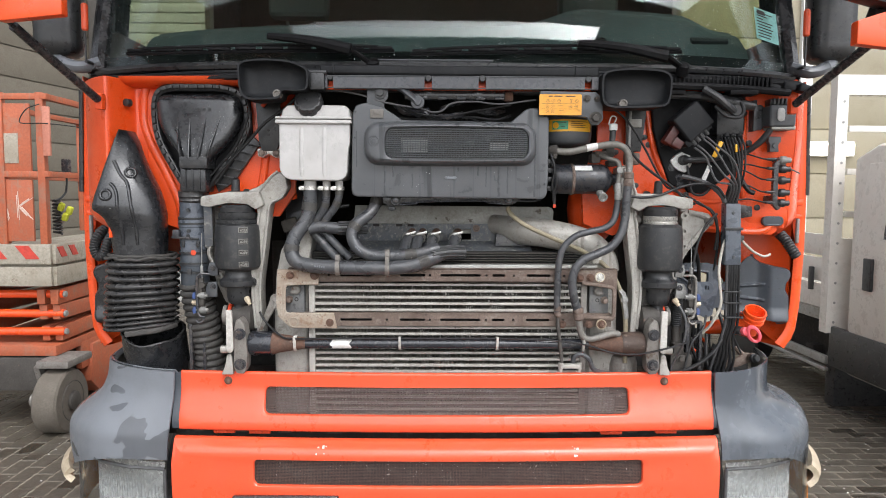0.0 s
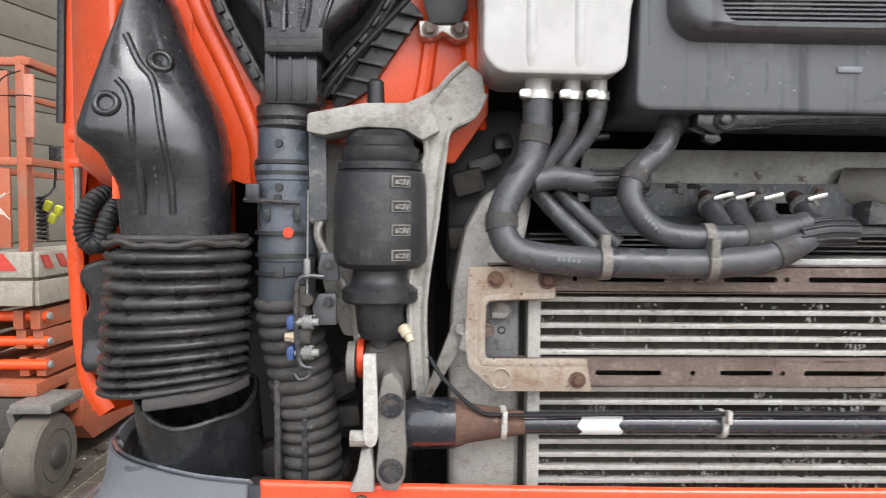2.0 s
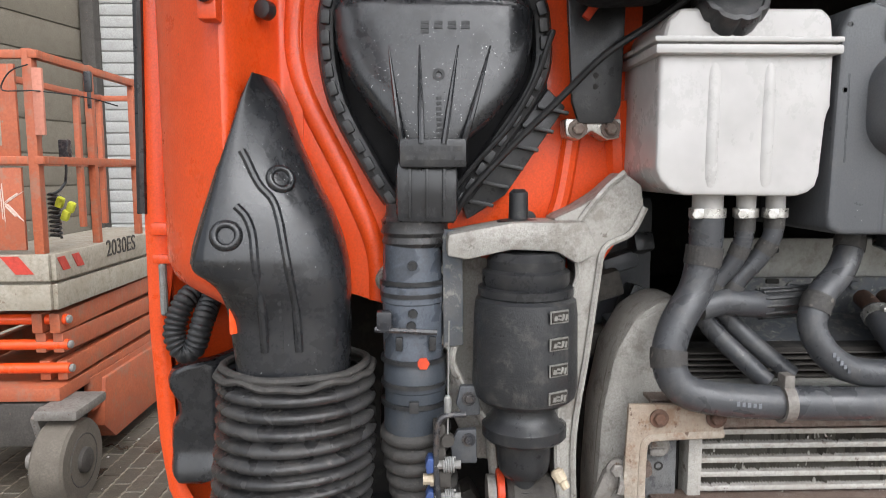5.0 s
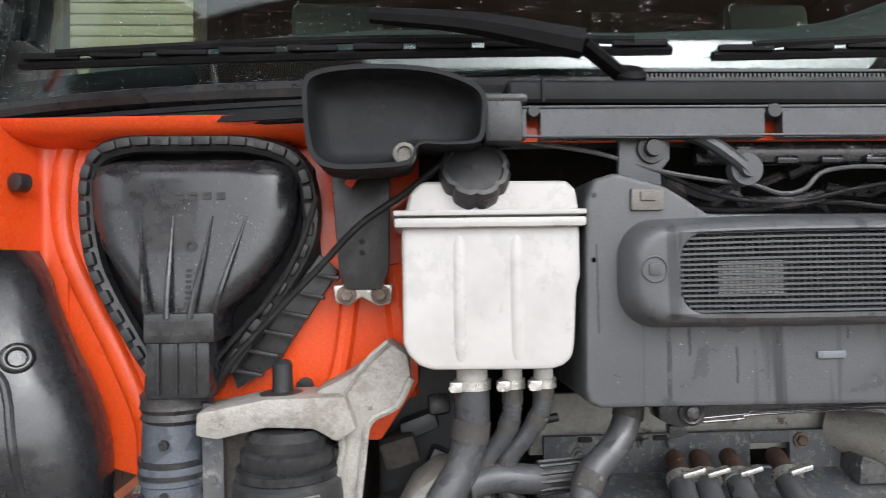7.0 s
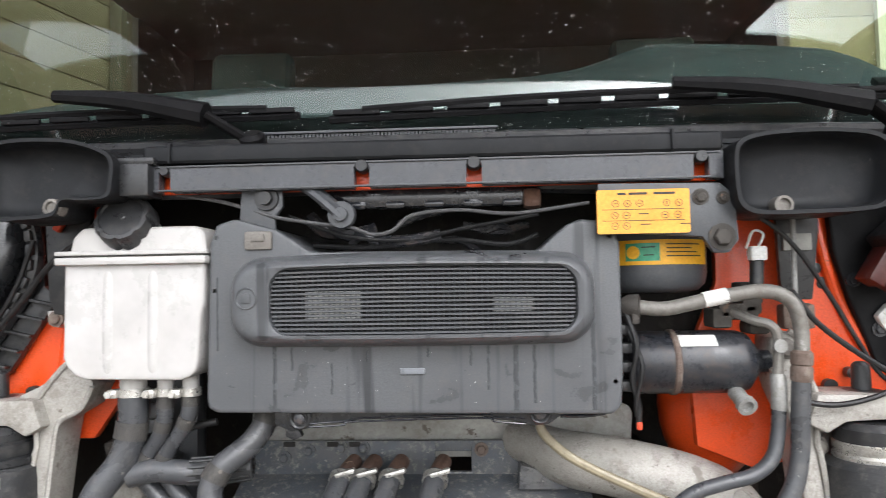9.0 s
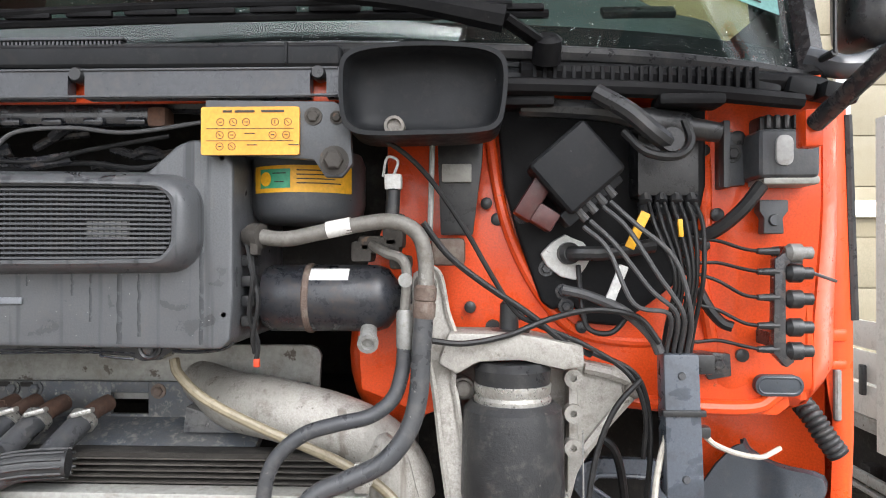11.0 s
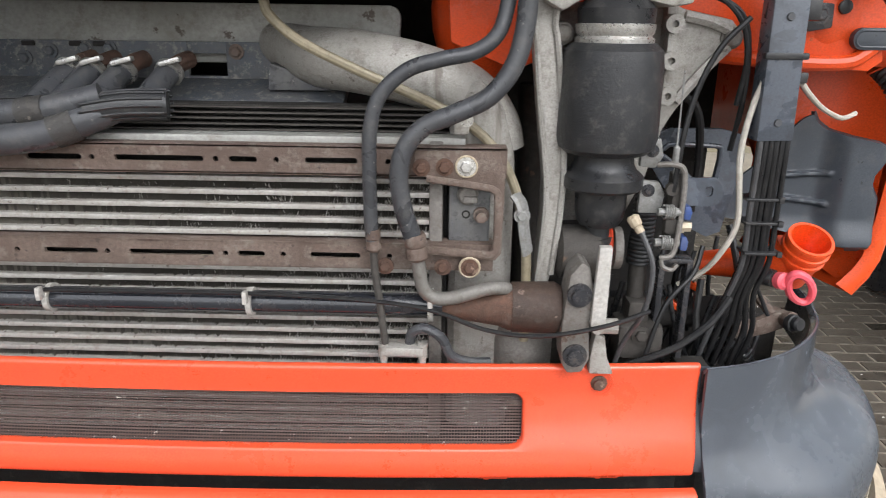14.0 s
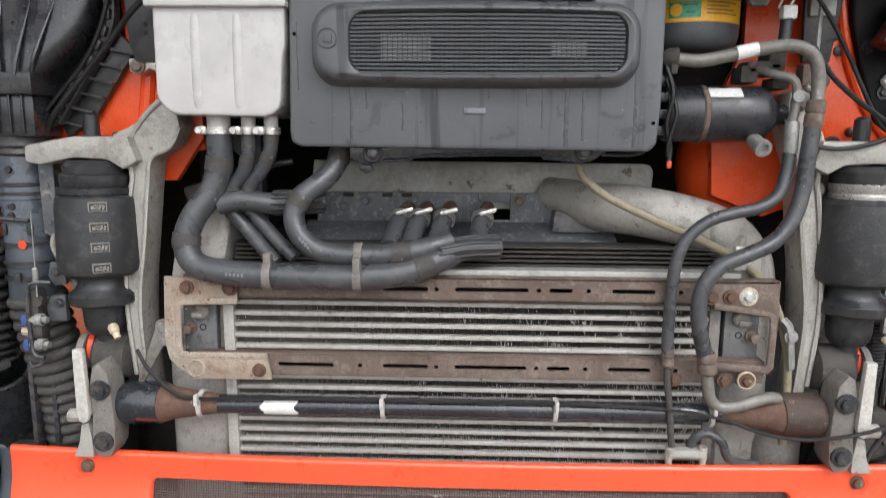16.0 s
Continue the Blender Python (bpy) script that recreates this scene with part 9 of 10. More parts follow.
alone("bonnet_cable", bm, "wire", "thin black bonnet release cable", "cable", "release cables", at=(-0.64, 0.1, 2.06))
# seal flange with short ribs under the funnel
sf = thing("ribbed_flange", "black ribbed plastic flange beside the intake funnel", "flange", (-0.68, 0.13, 1.8))
bm = B()
prism(bm, [(-0.64, 1.985), (-0.615, 1.96), (-0.70, 1.835), (-0.755, 1.80), (-0.765, 1.83), (-0.705, 1.90)], 0.128, 0.145, 0.003)
part("sheet", bm, "black", sf)
for k in range(6):
    t = k / 5
    bm = B()
    box(bm, (-0.635 - 0.105 * t, 0.122, 1.955 - 0.13 * t), (0.045, 0.014, 0.005), 0.001, (0, 12, 0))
    part("rib", bm, "black", sf)

# ---- refrigerant side ----
lb = thing("warning_bracket", "grey bracket carrying a yellow warning label", "bracket", (0.37, 0.0, 2.02))
bm = B()
prism(bm, [(0.28, 2.115), (0.452, 2.112), (0.472, 2.095), (0.476, 2.03), (0.462, 2.012), (0.440, 2.012), (0.425, 2.035), (0.28, 2.045)], -0.012, 0.0, 0.003)
part("plate", bm, "dark", lb)
bm = B()
prism(bm, round_rect(0.277, 0.407, 2.041, 2.104, 0.003, 2), -0.018, -0.013)
yl = part("yellow_label", bm, "amber_label", lb, "yellow warning label with black pictograms")
bm = B()
random.seed(4)
for x, z in ((0.303, 2.084), (0.320, 2.084), (0.337, 2.084), (0.375, 2.084), (0.392, 2.084), (0.302, 2.067), (0.318, 2.067), (0.372, 2.067), (0.39, 2.067), (0.302, 2.052), (0.318, 2.052)):
    lathe(bm, (x, -0.0182, z), (0, -1, 0), [(0, 0.0052), (0.0006, 0.0052), (0.0006, 0.0045), (0, 0.0045)], 14, caps=False)
    box(bm, (x, -0.0184, z), (0.0045, 0.0008, 0.0010), 0, (0, random.choice((0, 45, 90)), 0))
for x, w in ((0.312, 0.012), (0.335, 0.026), (0.372, 0.03)):
    box(bm, (x, -0.0184, 2.098), (w, 0.0008, 0.003), 0)
for z in (2.0755, 2.0595):
    box(bm, (0.342, -0.0184, z), (0.115, 0.0008, 0.0007), 0)
for x, z in ((0.342, 2.069), (0.345, 2.054), (0.40, 2.054)):
    box(bm, (x, -0.0184, z), (0.014, 0.0008, 0.0012), 0)
part("pictogram_print", bm, "ink", yl, kind="stuff")
for x, z, r in ((0.424, 2.092, 0.008), (0.452, 2.034, 0.013), (0.455, 2.09, 0.006)):
    bm = B()
    bolt(bm, (x, -0.012, z), r=r)
    part("bolt", bm, "grime", lb)
bt = thing("fluid_bottle", "black fluid bottle with a yellow wrap label", "bottle", (0.385, 0.130, 1.955))
bm = B()
lathe(bm, (0.385, 0.130, 1.955), (0, 0, 1), [(0, 0.055), (0.004, 0.072), (0.014, 0.082), (0.03, 0.0855), (0.09, 0.0855), (0.105, 0.080)], 36)
part("body", bm, "dark", bt)
for name, w0, w1, mname, z0, z1 in (("wrap_label", -138, -32, "yellow", 1.998, 2.036), ("green_field", -128, -94, "green", 2.004, 2.031)):
    bm = B()
    rr_ = 0.0862 if name == "wrap_label" else 0.0868
    skin(bm, lambda u, v: (0.385 + rr_ * math.cos(radians(w0 + (w1 - w0) * u)), 0.130 + rr_ * math.sin(radians(w0 + (w1 - w0) * u)), z0 + (z1 - z0) * v), 14, 1)
    part(name, bm, mname, bt)
bm = B()
lathe(bm, (0.385 + 0.0871 * math.cos(radians(-120)), 0.130 + 0.0871 * math.sin(radians(-120)), 2.017), (-0.5, -0.87, 0), [(0, 0.010), (0.0006, 0.010)], 18)
part("yellow_disc", bm, "yellow", bt)
bm = B()
for k, (a, b) in enumerate(((-88, -48), (-88, -60), (-88, -52), (-88, -46), (-112, -98), (-110, -100))):
    z = (2.028, 2.022, 2.016, 2.010, 2.024, 2.012)[k]
    skin(bm, lambda u, v: (0.385 + 0.0874 * math.cos(radians(a + (b - a) * u)), 0.130 + 0.0874 * math.sin(radians(a + (b - a) * u)), z + 0.0016 * v), 6, 1)
part("print_bars", bm, "ink", bt, kind="stuff")

dr = thing("receiver_drier", "black scuffed receiver drier lying on its side", "cylinder", (0.43, 0.085, 1.80))
bm = B()
lathe(bm, (0.332, 0.085, 1.848), (1, 0, 0), [(0, 0.03), (0.004, 0.044), (0.012, 0.048), (0.165, 0.048), (0.18, 0.043), (0.19, 0.030), (0.20, 0.018), (0.215, 0.017)], 36)
part("body", bm, "drier_black", dr)
bm = B()
lathe(bm, (0.395, 0.085, 1.848), (1, 0, 0), [(0, 0.0485), (0.002, 0.0505), (0.008, 0.0505), (0.010, 0.0485)], 36)
part("weld_bead", bm, "rust", dr)
bm = B()
skin(bm, lambda u, v: (0.405 + 0.055 * u, 0.085 - 0.0486 * math.cos(radians(34 + 28 * v)), 1.848 + 0.0486 * math.sin(radians(34 + 28 * v))), 4, 4)
part("label", bm, "white", dr, "white paper label")
bm = B()
lathe(bm, (0.487, 0.06, 1.805), (0.1, -0.9, -0.4), [(0, 0.012), (0.03, 0.012), (0.03, 0.0145), (0.04, 0.0145), (0.04, 0.009), (0.034, 0.008)], 14)
part("port", bm, "steel", dr)
bm = B()
tube(bm, [(0.31, 0.05, 1.936), (0.335, 0.035, 1.936), (0.376, 0.028, 1.932), (0.42, 0.028, 1.940), (0.47, 0.025, 1.950), (0.515, 0.022, 1.956), (0.545, 0.022, 1.950), (0.563, 0.022, 1.932), (0.570, 0.022, 1.90), (0.570, 0.022, 1.868)], 0.0108, 12, 6)
rp = thing("refrigerant_pipe", "grey aluminium refrigerant pipe with a white tag", "pipe", (0.45, 0.03, 1.85))
part("pipe", bm, "dull_pipe", rp)
bm = B()
lathe(bm, (0.435, 0.027, 1.944), (1, -0.04, 0.2), [(0, 0.0118), (0.034, 0.0118)], 14)
part("tag", bm, "white", rp, "white paper tag")
bm = B()
lathe(bm, (0.318, 0.04, 1.936), (1, -0.3, 0), [(0, 0.012), (0.01, 0.018), (0.026, 0.018), (0.028, 0.013)], 12)
box(bm, (0.335, 0.03, 1.925), (0.012, 0.02, 0.03), 0.004)
part("flange", bm, "grime", rp)
bm = B()
lathe(bm, (0.570, 0.022, 1.87), (-0.06, 0, -1), [(0, 0.012), (0.004, 0.0155), (0.02, 0.0155), (0.022, 0.0135), (0.026, 0.0155), (0.042, 0.0155), (0.046, 0.013)], 14)
part("crimp", bm, "rust", rp)
bm = B()
tube(bm, [(0.49, 0.07, 1.925), (0.515, 0.05, 1.912), (0.535, 0.04, 1.905), (0.543, 0.036, 1.885), (0.540, 0.036, 1.83)], 0.0075, 10, 5)
part("small_pipe", bm, "dull_pipe", rp)
bm = B()
lathe(bm, (0.540, 0.036, 1.835), (0, 0, -1), [(0, 0.009), (0.004, 0.0115), (0.05, 0.0115), (0.054, 0.010)], 12)
part("crimp", bm, "steel", rp)
bm = B()
lathe(bm, (0.542, 0.028, 1.876), (0, -1, 0), [(0, 0.010), (0.004, 0.010), (0.004, 0.005)], 12)
part("service_port", bm, "steel", rp)
bm = B()
for x, z, sx, sz in ((0.50, 1.925, 0.06, 0.025), (0.52, 1.945, 0.03, 0.05), (0.475, 1.915, 0.03, 0.03), (0.53, 1.90, 0.03, 0.02)):
    box(bm, (x, 0.09, z), (sx, 0.05, sz), 0.006)
part("valve_block", bm, "grime", rp)
hose("refrigerant_hose", [(0.5675, 0.022, 1.83), (0.564, 0.022, 1.78), (0.560, 0.022, 1.72), (0.546, 0.018, 1.672), (0.515, 0.012, 1.634), (0.47, 0.006, 1.612), (0.428, 0.002, 1.594), (0.402, 0.0, 1.565), (0.393, 0.0, 1.525), (0.399, 0.002, 1.478), (0.410, 0.006, 1.44), (0.416, 0.008, 1.42)], 0.0135, "hose", "dark rubber refrigerant hose", 14, "refrigerant hoses")
hose("refrigerant_hose", [(0.540, 0.036, 1.79), (0.537, 0.036, 1.752), (0.525, 0.03, 1.715), (0.495, 0.024, 1.692), (0.45, 0.018, 1.682), (0.405, 0.014, 1.668), (0.368, 0.012, 1.635), (0.353, 0.012, 1.59), (0.350, 0.016, 1.53), (0.350, 0.02, 1.46), (0.352, 0.022, 1.425)], 0.0105, "hose", "dark rubber refrigerant hose", 14, "refrigerant hoses")
tp = thing("pipe_tail", "grey pipe tail with a rusty crimp", "pipe", (0.416, 0.008, 1.42), "pipe tails")
bm = B()
tube(bm, [(0.415, 0.008, 1.43), (0.420, 0.010, 1.39), (0.427, 0.010, 1.355), (0.445, 0.010, 1.340), (0.475, 0.010, 1.342), (0.52, 0.015, 1.354), (0.548, 0.025, 1.352), (0.556, 0.045, 1.335)], 0.0105, 12, 6)
part("pipe", bm, "dull_pipe", tp)
bm = B()
lathe(bm, (0.414, 0.007, 1.44), (0.12, 0.02, -1), [(0, 0.0145), (0.004, 0.0165), (0.016, 0.0165), (0.019, 0.0145), (0.023, 0.0165), (0.036, 0.0165), (0.04, 0.012)], 14)
part("crimp", bm, "rust", tp)
tp = thing("pipe_tail", "thin black pipe tail with a small crimp", "pipe", (0.352, 0.02, 1.42), "pipe tails")
bm = B()
tube(bm, [(0.352, 0.022, 1.43), (0.354, 0.02, 1.38), (0.360, 0.018, 1.335), (0.368, 0.018, 1.26)], 0.006, 8, 4)
part("pipe", bm, "grime", tp)
bm = B()
lathe(bm, (0.352, 0.022, 1.442), (0.03, -0.02, -1), [(0, 0.0115), (0.014, 0.0115), (0.016, 0.010), (0.03, 0.0115), (0.034, 0.009)], 12)
part("crimp", bm, "rust", tp)
hose("loop_hose", [(0.405, 0.03, 1.255), (0.41, 0.02, 1.278), (0.43, 0.015, 1.288), (0.455, 0.015, 1.272), (0.47, 0.02, 1.24), (0.50, 0.03, 1.225), (0.53, 0.04, 1.22)], 0.008, "hose", "thin grey hose loop at the radiator foot", 10, "loop hoses")

# ---- electrics ----
rc = thing("cable_entry_panel", "black cable entry panel in the orange firewall", "panel", (0.83, 0.15, 1.83))
# darkest black used here: the shade of this recess is in the colour
bm = B()
prism(bm, [(0.67, 2.135), (0.681, 2.016), (0.703, 1.938), (0.738, 1.839), (0.754, 1.827), (0.787, 1.835), (0.804, 1.807), (0.853, 1.803), (0.9, 1.836), (0.962, 1.884), (0.97, 1.947), (0.985, 2.016), (0.985, 2.135)], 0.142, 0.160, 0.006, 3)
part("sheet", bm, "wiper", rc)
bm = B()
prism(bm, [(0.870, 2.10), (0.958, 2.10), (0.958, 1.995), (0.87, 1.995)], 0.09, 0.15, 0.006)
part("gland_block", bm, "black", rc)
for k in range(8):
    bm = B()
    lathe(bm, (0.882 + 0.022 * (k % 4), 0.10, 2.0 - 0.022 * (k // 4)), (0, -0.5, -0.86), [(-0.01, 0.0095), (0.016, 0.0095), (0.018, 0.006)], 10)
    part("gland", bm, "black", rc)
for x, z in ((0.708, 1.97), (0.77, 1.855), (0.745, 1.89), (0.775, 1.833)):
    bm = B()
    bolt(bm, (x, 0.14, z), r=0.008)
    part("bolt", bm, "black_metal", rc)
wp = thing("cable_grommet", "white plastic grommet with a black plug", "grommet", (0.773, 0.13, 1.905))
bm = B()
prism(bm, [(0.735, 1.912), (0.752, 1.930), (0.772, 1.942), (0.785, 1.935), (0.800, 1.93), (0.812, 1.91), (0.803, 1.892), (0.788, 1.872), (0.765, 1.878), (0.745, 1.893)], 0.126, 0.142, 0.005)
part("plate", bm, "white", wp)
bm = B()
lathe(bm, (0.776, 0.126, 1.913), (0, -1, 0), [(0, 0.017), (0.02, 0.016), (0.024, 0.010)], 18)
tube(bm, [(0.776, 0.106, 1.913), (0.79, 0.095, 1.913), (0.82, 0.10, 1.913), (0.86, 0.11, 1.918), (0.90, 0.12, 1.925)], 0.011, 10, 4)
part("plug", bm, "black", wp)
rb = thing("relay_box", "grey relay box with a dark red fuse holder", "box", (0.775, 0.09, 1.98))
bm = B()
box(bm, (0.777, 0.075, 2.032), (0.100, 0.07, 0.092), 0.010, (0, -41, 0), 3)
part("lid", bm, "cowl_black", rb)
bm = B()
box(bm, (0.799, 0.085, 1.990), (0.10, 0.055, 0.022), 0.004, (0, -41, 0))
part("base", bm, "cowl_black", rb)
bm = B()
box(bm, (0.725, 0.085, 2.0), (0.028, 0.045, 0.085), 0.005, (0, 32, 0))
box(bm, (0.735, 0.075, 1.963), (0.034, 0.035, 0.03), 0.005, (0, 32, 0))
part("fuse_holder", bm, "brown_cap", rb, "dark red fuse holder")
for k in range(4):
    bm = B()
    lathe(bm, (0.780 + 0.013 * k, 0.06, 1.973 + 0.011 * k), (0.65, 0, -0.75), [(0, 0.006), (0.018, 0.006)], 8)
    part("gland", bm, "wire_grey", rb)


def cable(pts, r, material="wire", label="black electric cable in the bay", sub=6, n=8, group="cables", name="cable"):
    bm = B()
    tube(bm, pts, r, n, sub)
    return alone(name, bm, material, label, "cable", group, at=pts[0])


for k, (x0, z0, xm, x1) in enumerate(((0.825, 1.985, 0.905, 0.936), (0.815, 1.978, 0.882, 0.926), (0.797, 1.958, 0.872, 0.917), (0.788, 1.950, 0.850, 0.907))):
    zm = 1.905 - 0.02 * k
    cable([(x0, 0.058, z0), (x0 + 0.03, 0.04, z0 - 0.032), (xm, 0.03, zm), (x1 - 0.008, 0.035, 1.83), (x1, 0.078, 1.775), (x1, 0.09, 1.74)], 0.0034, "wire_grey", "grey cable from the relay box")
for k in range(7):
    x0 = 0.884 + 0.011 * k
    x1 = 0.902 + 0.0065 * k
    cable([(x0, 0.085, 1.985), (x0 + 0.006, 0.07, 1.95), (x1 + 0.012, 0.06 + 0.004 * (k % 3), 1.88), (x1 + 0.004, 0.08, 1.80), (x1, 0.09, 1.74)], 0.0032)
for x, y, z, w in ((0.862, 0.058, 1.945, 25), (0.919, 0.052, 1.948, -4), (0.838, 0.08, 1.87, 22)):
    bm = B()
    box(bm, (x, y, z), (0.014 if w > 0 else 0.007, 0.006, 0.055 if w > 0 else 0.025), 0.002, (0, w, 0))
    alone("cable_tag", bm, "yellow" if z > 1.9 else "white", "yellow and white tag on the cables", "tag", "cable tags", at=(x, y, z))
cd = thing("cable_duct", "blue-grey plastic cable duct holding a bundle", "duct", (0.925, 0.06, 1.57))
bm = B()
prism(bm, [(0.900, 1.772), (0.949, 1.772), (0.957, 1.572), (0.905, 1.570)], 0.038, 0.078, 0.004)
part("cover", bm, "blue_grey", cd)
bm = B()
box(bm, (0.928, 0.040, 1.690), (0.060, 0.012, 0.009), 0.002)
part("strap", bm, "black", cd)
for x, z in ((0.925, 1.742), (0.931, 1.598)):
    bm = B()
    lathe(bm, (x, 0.038, z), (0, -1, 0), [(0, 0.006), (0.003, 0.005)], 12)
    part("screw", bm, "dark", cd)
bm = B()
box(bm, (0.97, 0.10, 1.752), (0.03, 0.05, 0.03), 0.005)
part("mount", bm, "black", cd)
bm = B()
box(bm, (0.955, 0.06, 1.66), (0.03, 0.02, 0.016), 0.004)
part("side_clip", bm, "black", cd)
cd.location.y += 0.028
random.seed(12)
for k in range(16):
    x0 = 0.914 + 0.0026 * k
    y0 = 0.070 + 0.008 * (k % 3)
    x1 = 0.917 + 0.0026 * k + random.uniform(-0.002, 0.002)
    x2 = 0.898 + 0.0046 * k
    cable([(x0, y0 + 0.006, 1.59), (x0, y0 + 0.002, 1.55), (x1, y0 + 0.008, 1.46), (x1 + 0.004, y0 + 0.016, 1.38), (x1 - 0.004, y0 + 0.03, 1.32), (x2, y0 + 0.045, 1.25), (x2 - 0.01, y0 + 0.06, 1.18)], 0.0044, "wire" if k % 7 else "wire_grey")
for x, z in ((0.934, 1.483), (0.938, 1.446), (0.944, 1.398)):
    bm = B()
    box(bm, (x, 0.088, z), (0.056, 0.036, 0.005), 0.002)
    box(bm, (x + 0.024, 0.071, z), (0.008, 0.008, 0.009), 0.002)
    alone("cable_strap", bm, "black", "black strap round the cable bundle", "strap", "cable straps", at=(x, 0.088, z))
cable([(0.915, 0.075, 1.69), (0.906, 0.078, 1.65), (0.900, 0.08, 1.628), (0.893, 0.08, 1.588), (0.892, 0.083, 1.547), (0.897, 0.084, 1.506), (0.904, 0.086, 1.456), (0.902, 0.09, 1.425), (0.887, 0.10, 1.382), (0.872, 0.12, 1.348), (0.844, 0.14, 1.32)], 0.0046, "cream_wire", "cream fabric-covered cable beside the cable duct")
cable([(0.965, 0.085, 1.652), (0.984, 0.10, 1.637), (1.033, 0.15, 1.611), (1.088, 0.20, 1.591), (1.12, 0.235, 1.587), (1.142, 0.25, 1.592)], 0.0042, "cream_wire", "cream fabric-covered cable beside the cable duct")
cable([(0.455, 0.0, 2.085), (0.52, 0.02, 2.062), (0.57, 0.03, 2.02), (0.62, 0.04, 1.95), (0.655, 0.045, 1.89), (0.69, 0.05, 1.835), (0.72, 0.055, 1.815), (0.79, 0.06, 1.785), (0.85, 0.06, 1.745), (0.875, 0.07, 1.69), (0.878, 0.09, 1.62)], 0.0036)
cable([(0.565, 0.035, 1.955), (0.60, 0.04, 1.91), (0.65, 0.045, 1.87), (0.71, 0.05, 1.83), (0.76, 0.06, 1.79), (0.80, 0.07, 1.77)], 0.0045)
cable([(0.568, 0.03, 1.795), (0.62, 0.03, 1.79), (0.68, 0.04, 1.80), (0.74, 0.05, 1.822), (0.80, 0.05, 1.835), (0.86, 0.05, 1.825), (0.89, 0.05, 1.79)], 0.0042)
cable([(0.765, 0.10, 1.86), (0.80, 0.09, 1.852), (0.845, 0.07, 1.832), (0.88, 0.06, 1.80), (0.893, 0.06, 1.775)], 0.0075, "wire_grey", "thick grey battery cable")
cable([(0.79, 0.12, 1.895), (0.792, 0.10, 1.84), (0.80, 0.09, 1.805), (0.83, 0.08, 1.80), (0.855, 0.08, 1.825)], 0.004)
cable([(0.865, 0.05, 1.74), (0.83, 0.05, 1.70), (0.805, 0.05, 1.64), (0.792, 0.045, 1.57), (0.788, 0.045, 1.50)], 0.0042)
cable([(0.80, 0.06, 1.775), (0.86, 0.07, 1.745), (0.885, 0.09, 1.69), (0.89, 0.10, 1.62), (0.886, 0.11, 1.55)], 0.004)
cable([(0.90, 0.06, 1.33), (0.87, 0.05, 1.29), (0.82, 0.045, 1.25), (0.76, 0.045, 1.222), (0.72, 0.05, 1.20)], 0.006)
cable([(0.862, 0.1, 1.40), (0.845, 0.08, 1.36), (0.80, 0.06, 1.31), (0.77, 0.05, 1.20)], 0.004)
for s in (-1, 1):
    cable([(s * 0.82, 0.2, 1.63), (s * 0.86, 0.2, 1.60), (s * 0.88, 0.22, 1.52), (s * 0.885, 0.24, 1.42)], 0.007)
cable([(0.94, 0.13, 1.925), (0.985, 0.11, 1.945), (1.02, 0.10, 1.975), (1.05, 0.10, 2.012)], 0.010, "wire", "thick black pump cable")
# terminal strip with washer lines
tm = thing("terminal_strip", "dark terminal strip with black plugs on the pillar", "terminal", (1.035, 0.06, 1.77))
bm = B()
prism(bm, [(1.020, 1.895), (1.030, 1.902), (1.048, 1.915), (1.050, 1.90), (1.034, 1.885), (1.034, 1.785), (1.045, 1.765), (1.035, 1.757), (1.018, 1.775)], -0.005, 0.01, 0.002)
box(bm, (1.03, 0.08, 1.79), (0.012, 0.16, 0.02), 0.003)
box(bm, (1.045, 0.08, 1.905), (0.012, 0.16, 0.014), 0.003)
part("strip", bm, "black_metal", tm)
for z in (1.905, 1.879, 1.846, 1.810, 1.780):
    bm = B()
    lathe(bm, (1.026, 0.0, z), (-1, 0, 0), [(0, 0.006), (0.024, 0.0042), (0.026, 0.004)], 10)
    part("socket", bm, "black", tm)
    bm = B()
    lathe(bm, (1.034, 0.0, z - 0.002), (1, 0, 0), [(0, 0.007), (0.006, 0.012), (0.02, 0.012), (0.022, 0.008), (0.034, 0.008)], 12)
    part("plug", bm, "steel" if z > 1.9 else "black", tm)
tm.location, tm.scale = (1.080, 0.162, 1.765), (1.12, 1.12, 1.12)
cz = [(1.905, 0.945, 1.935), (1.879, 0.95, 1.90), (1.846, 0.95, 1.885), (1.810, 0.955, 1.84), (1.780, 0.96, 1.785)]
for z, x1, z1 in cz:
    zt = 1.765 + 1.12 * (z - 1.77)
    cable([(1.042, 0.095, zt), (1.022, 0.10, zt + 0.004), (0.99, 0.11, (zt + z1) / 2 + 0.006), (0.955, 0.105, z1), (0.935, 0.09, z1 + 0.01)], 0.0026)
cable([(1.11, 0.095, 1.888), (1.14, 0.11, 1.880), (1.175, 0.14, 1.872)], 0.0026, "wire_grey", "thin washer line at the pillar")
cable([(0.965, 0.12, 1.862), (0.98, 0.115, 1.832), (0.998, 0.115, 1.812), (1.012, 0.11, 1.806)], 0.008)
bm = B()
prism(bm, [(1.054, 1.992), (1.096, 1.992), (1.096, 1.975), (1.088, 1.965), (1.090, 1.942), (1.060, 1.942), (1.061, 1.965), (1.054, 1.975)], 0.118, 0.14, 0.003)
lathe(bm, (1.075, 0.118, 1.962), (0, -1, 0), [(0, 0.009), (0.005, 0.008)], 12)
alone("sensor_clip", bm, "dark", "grey clip screwed to the orange pillar", "clip", at=(1.07, 0.14, 1.965))
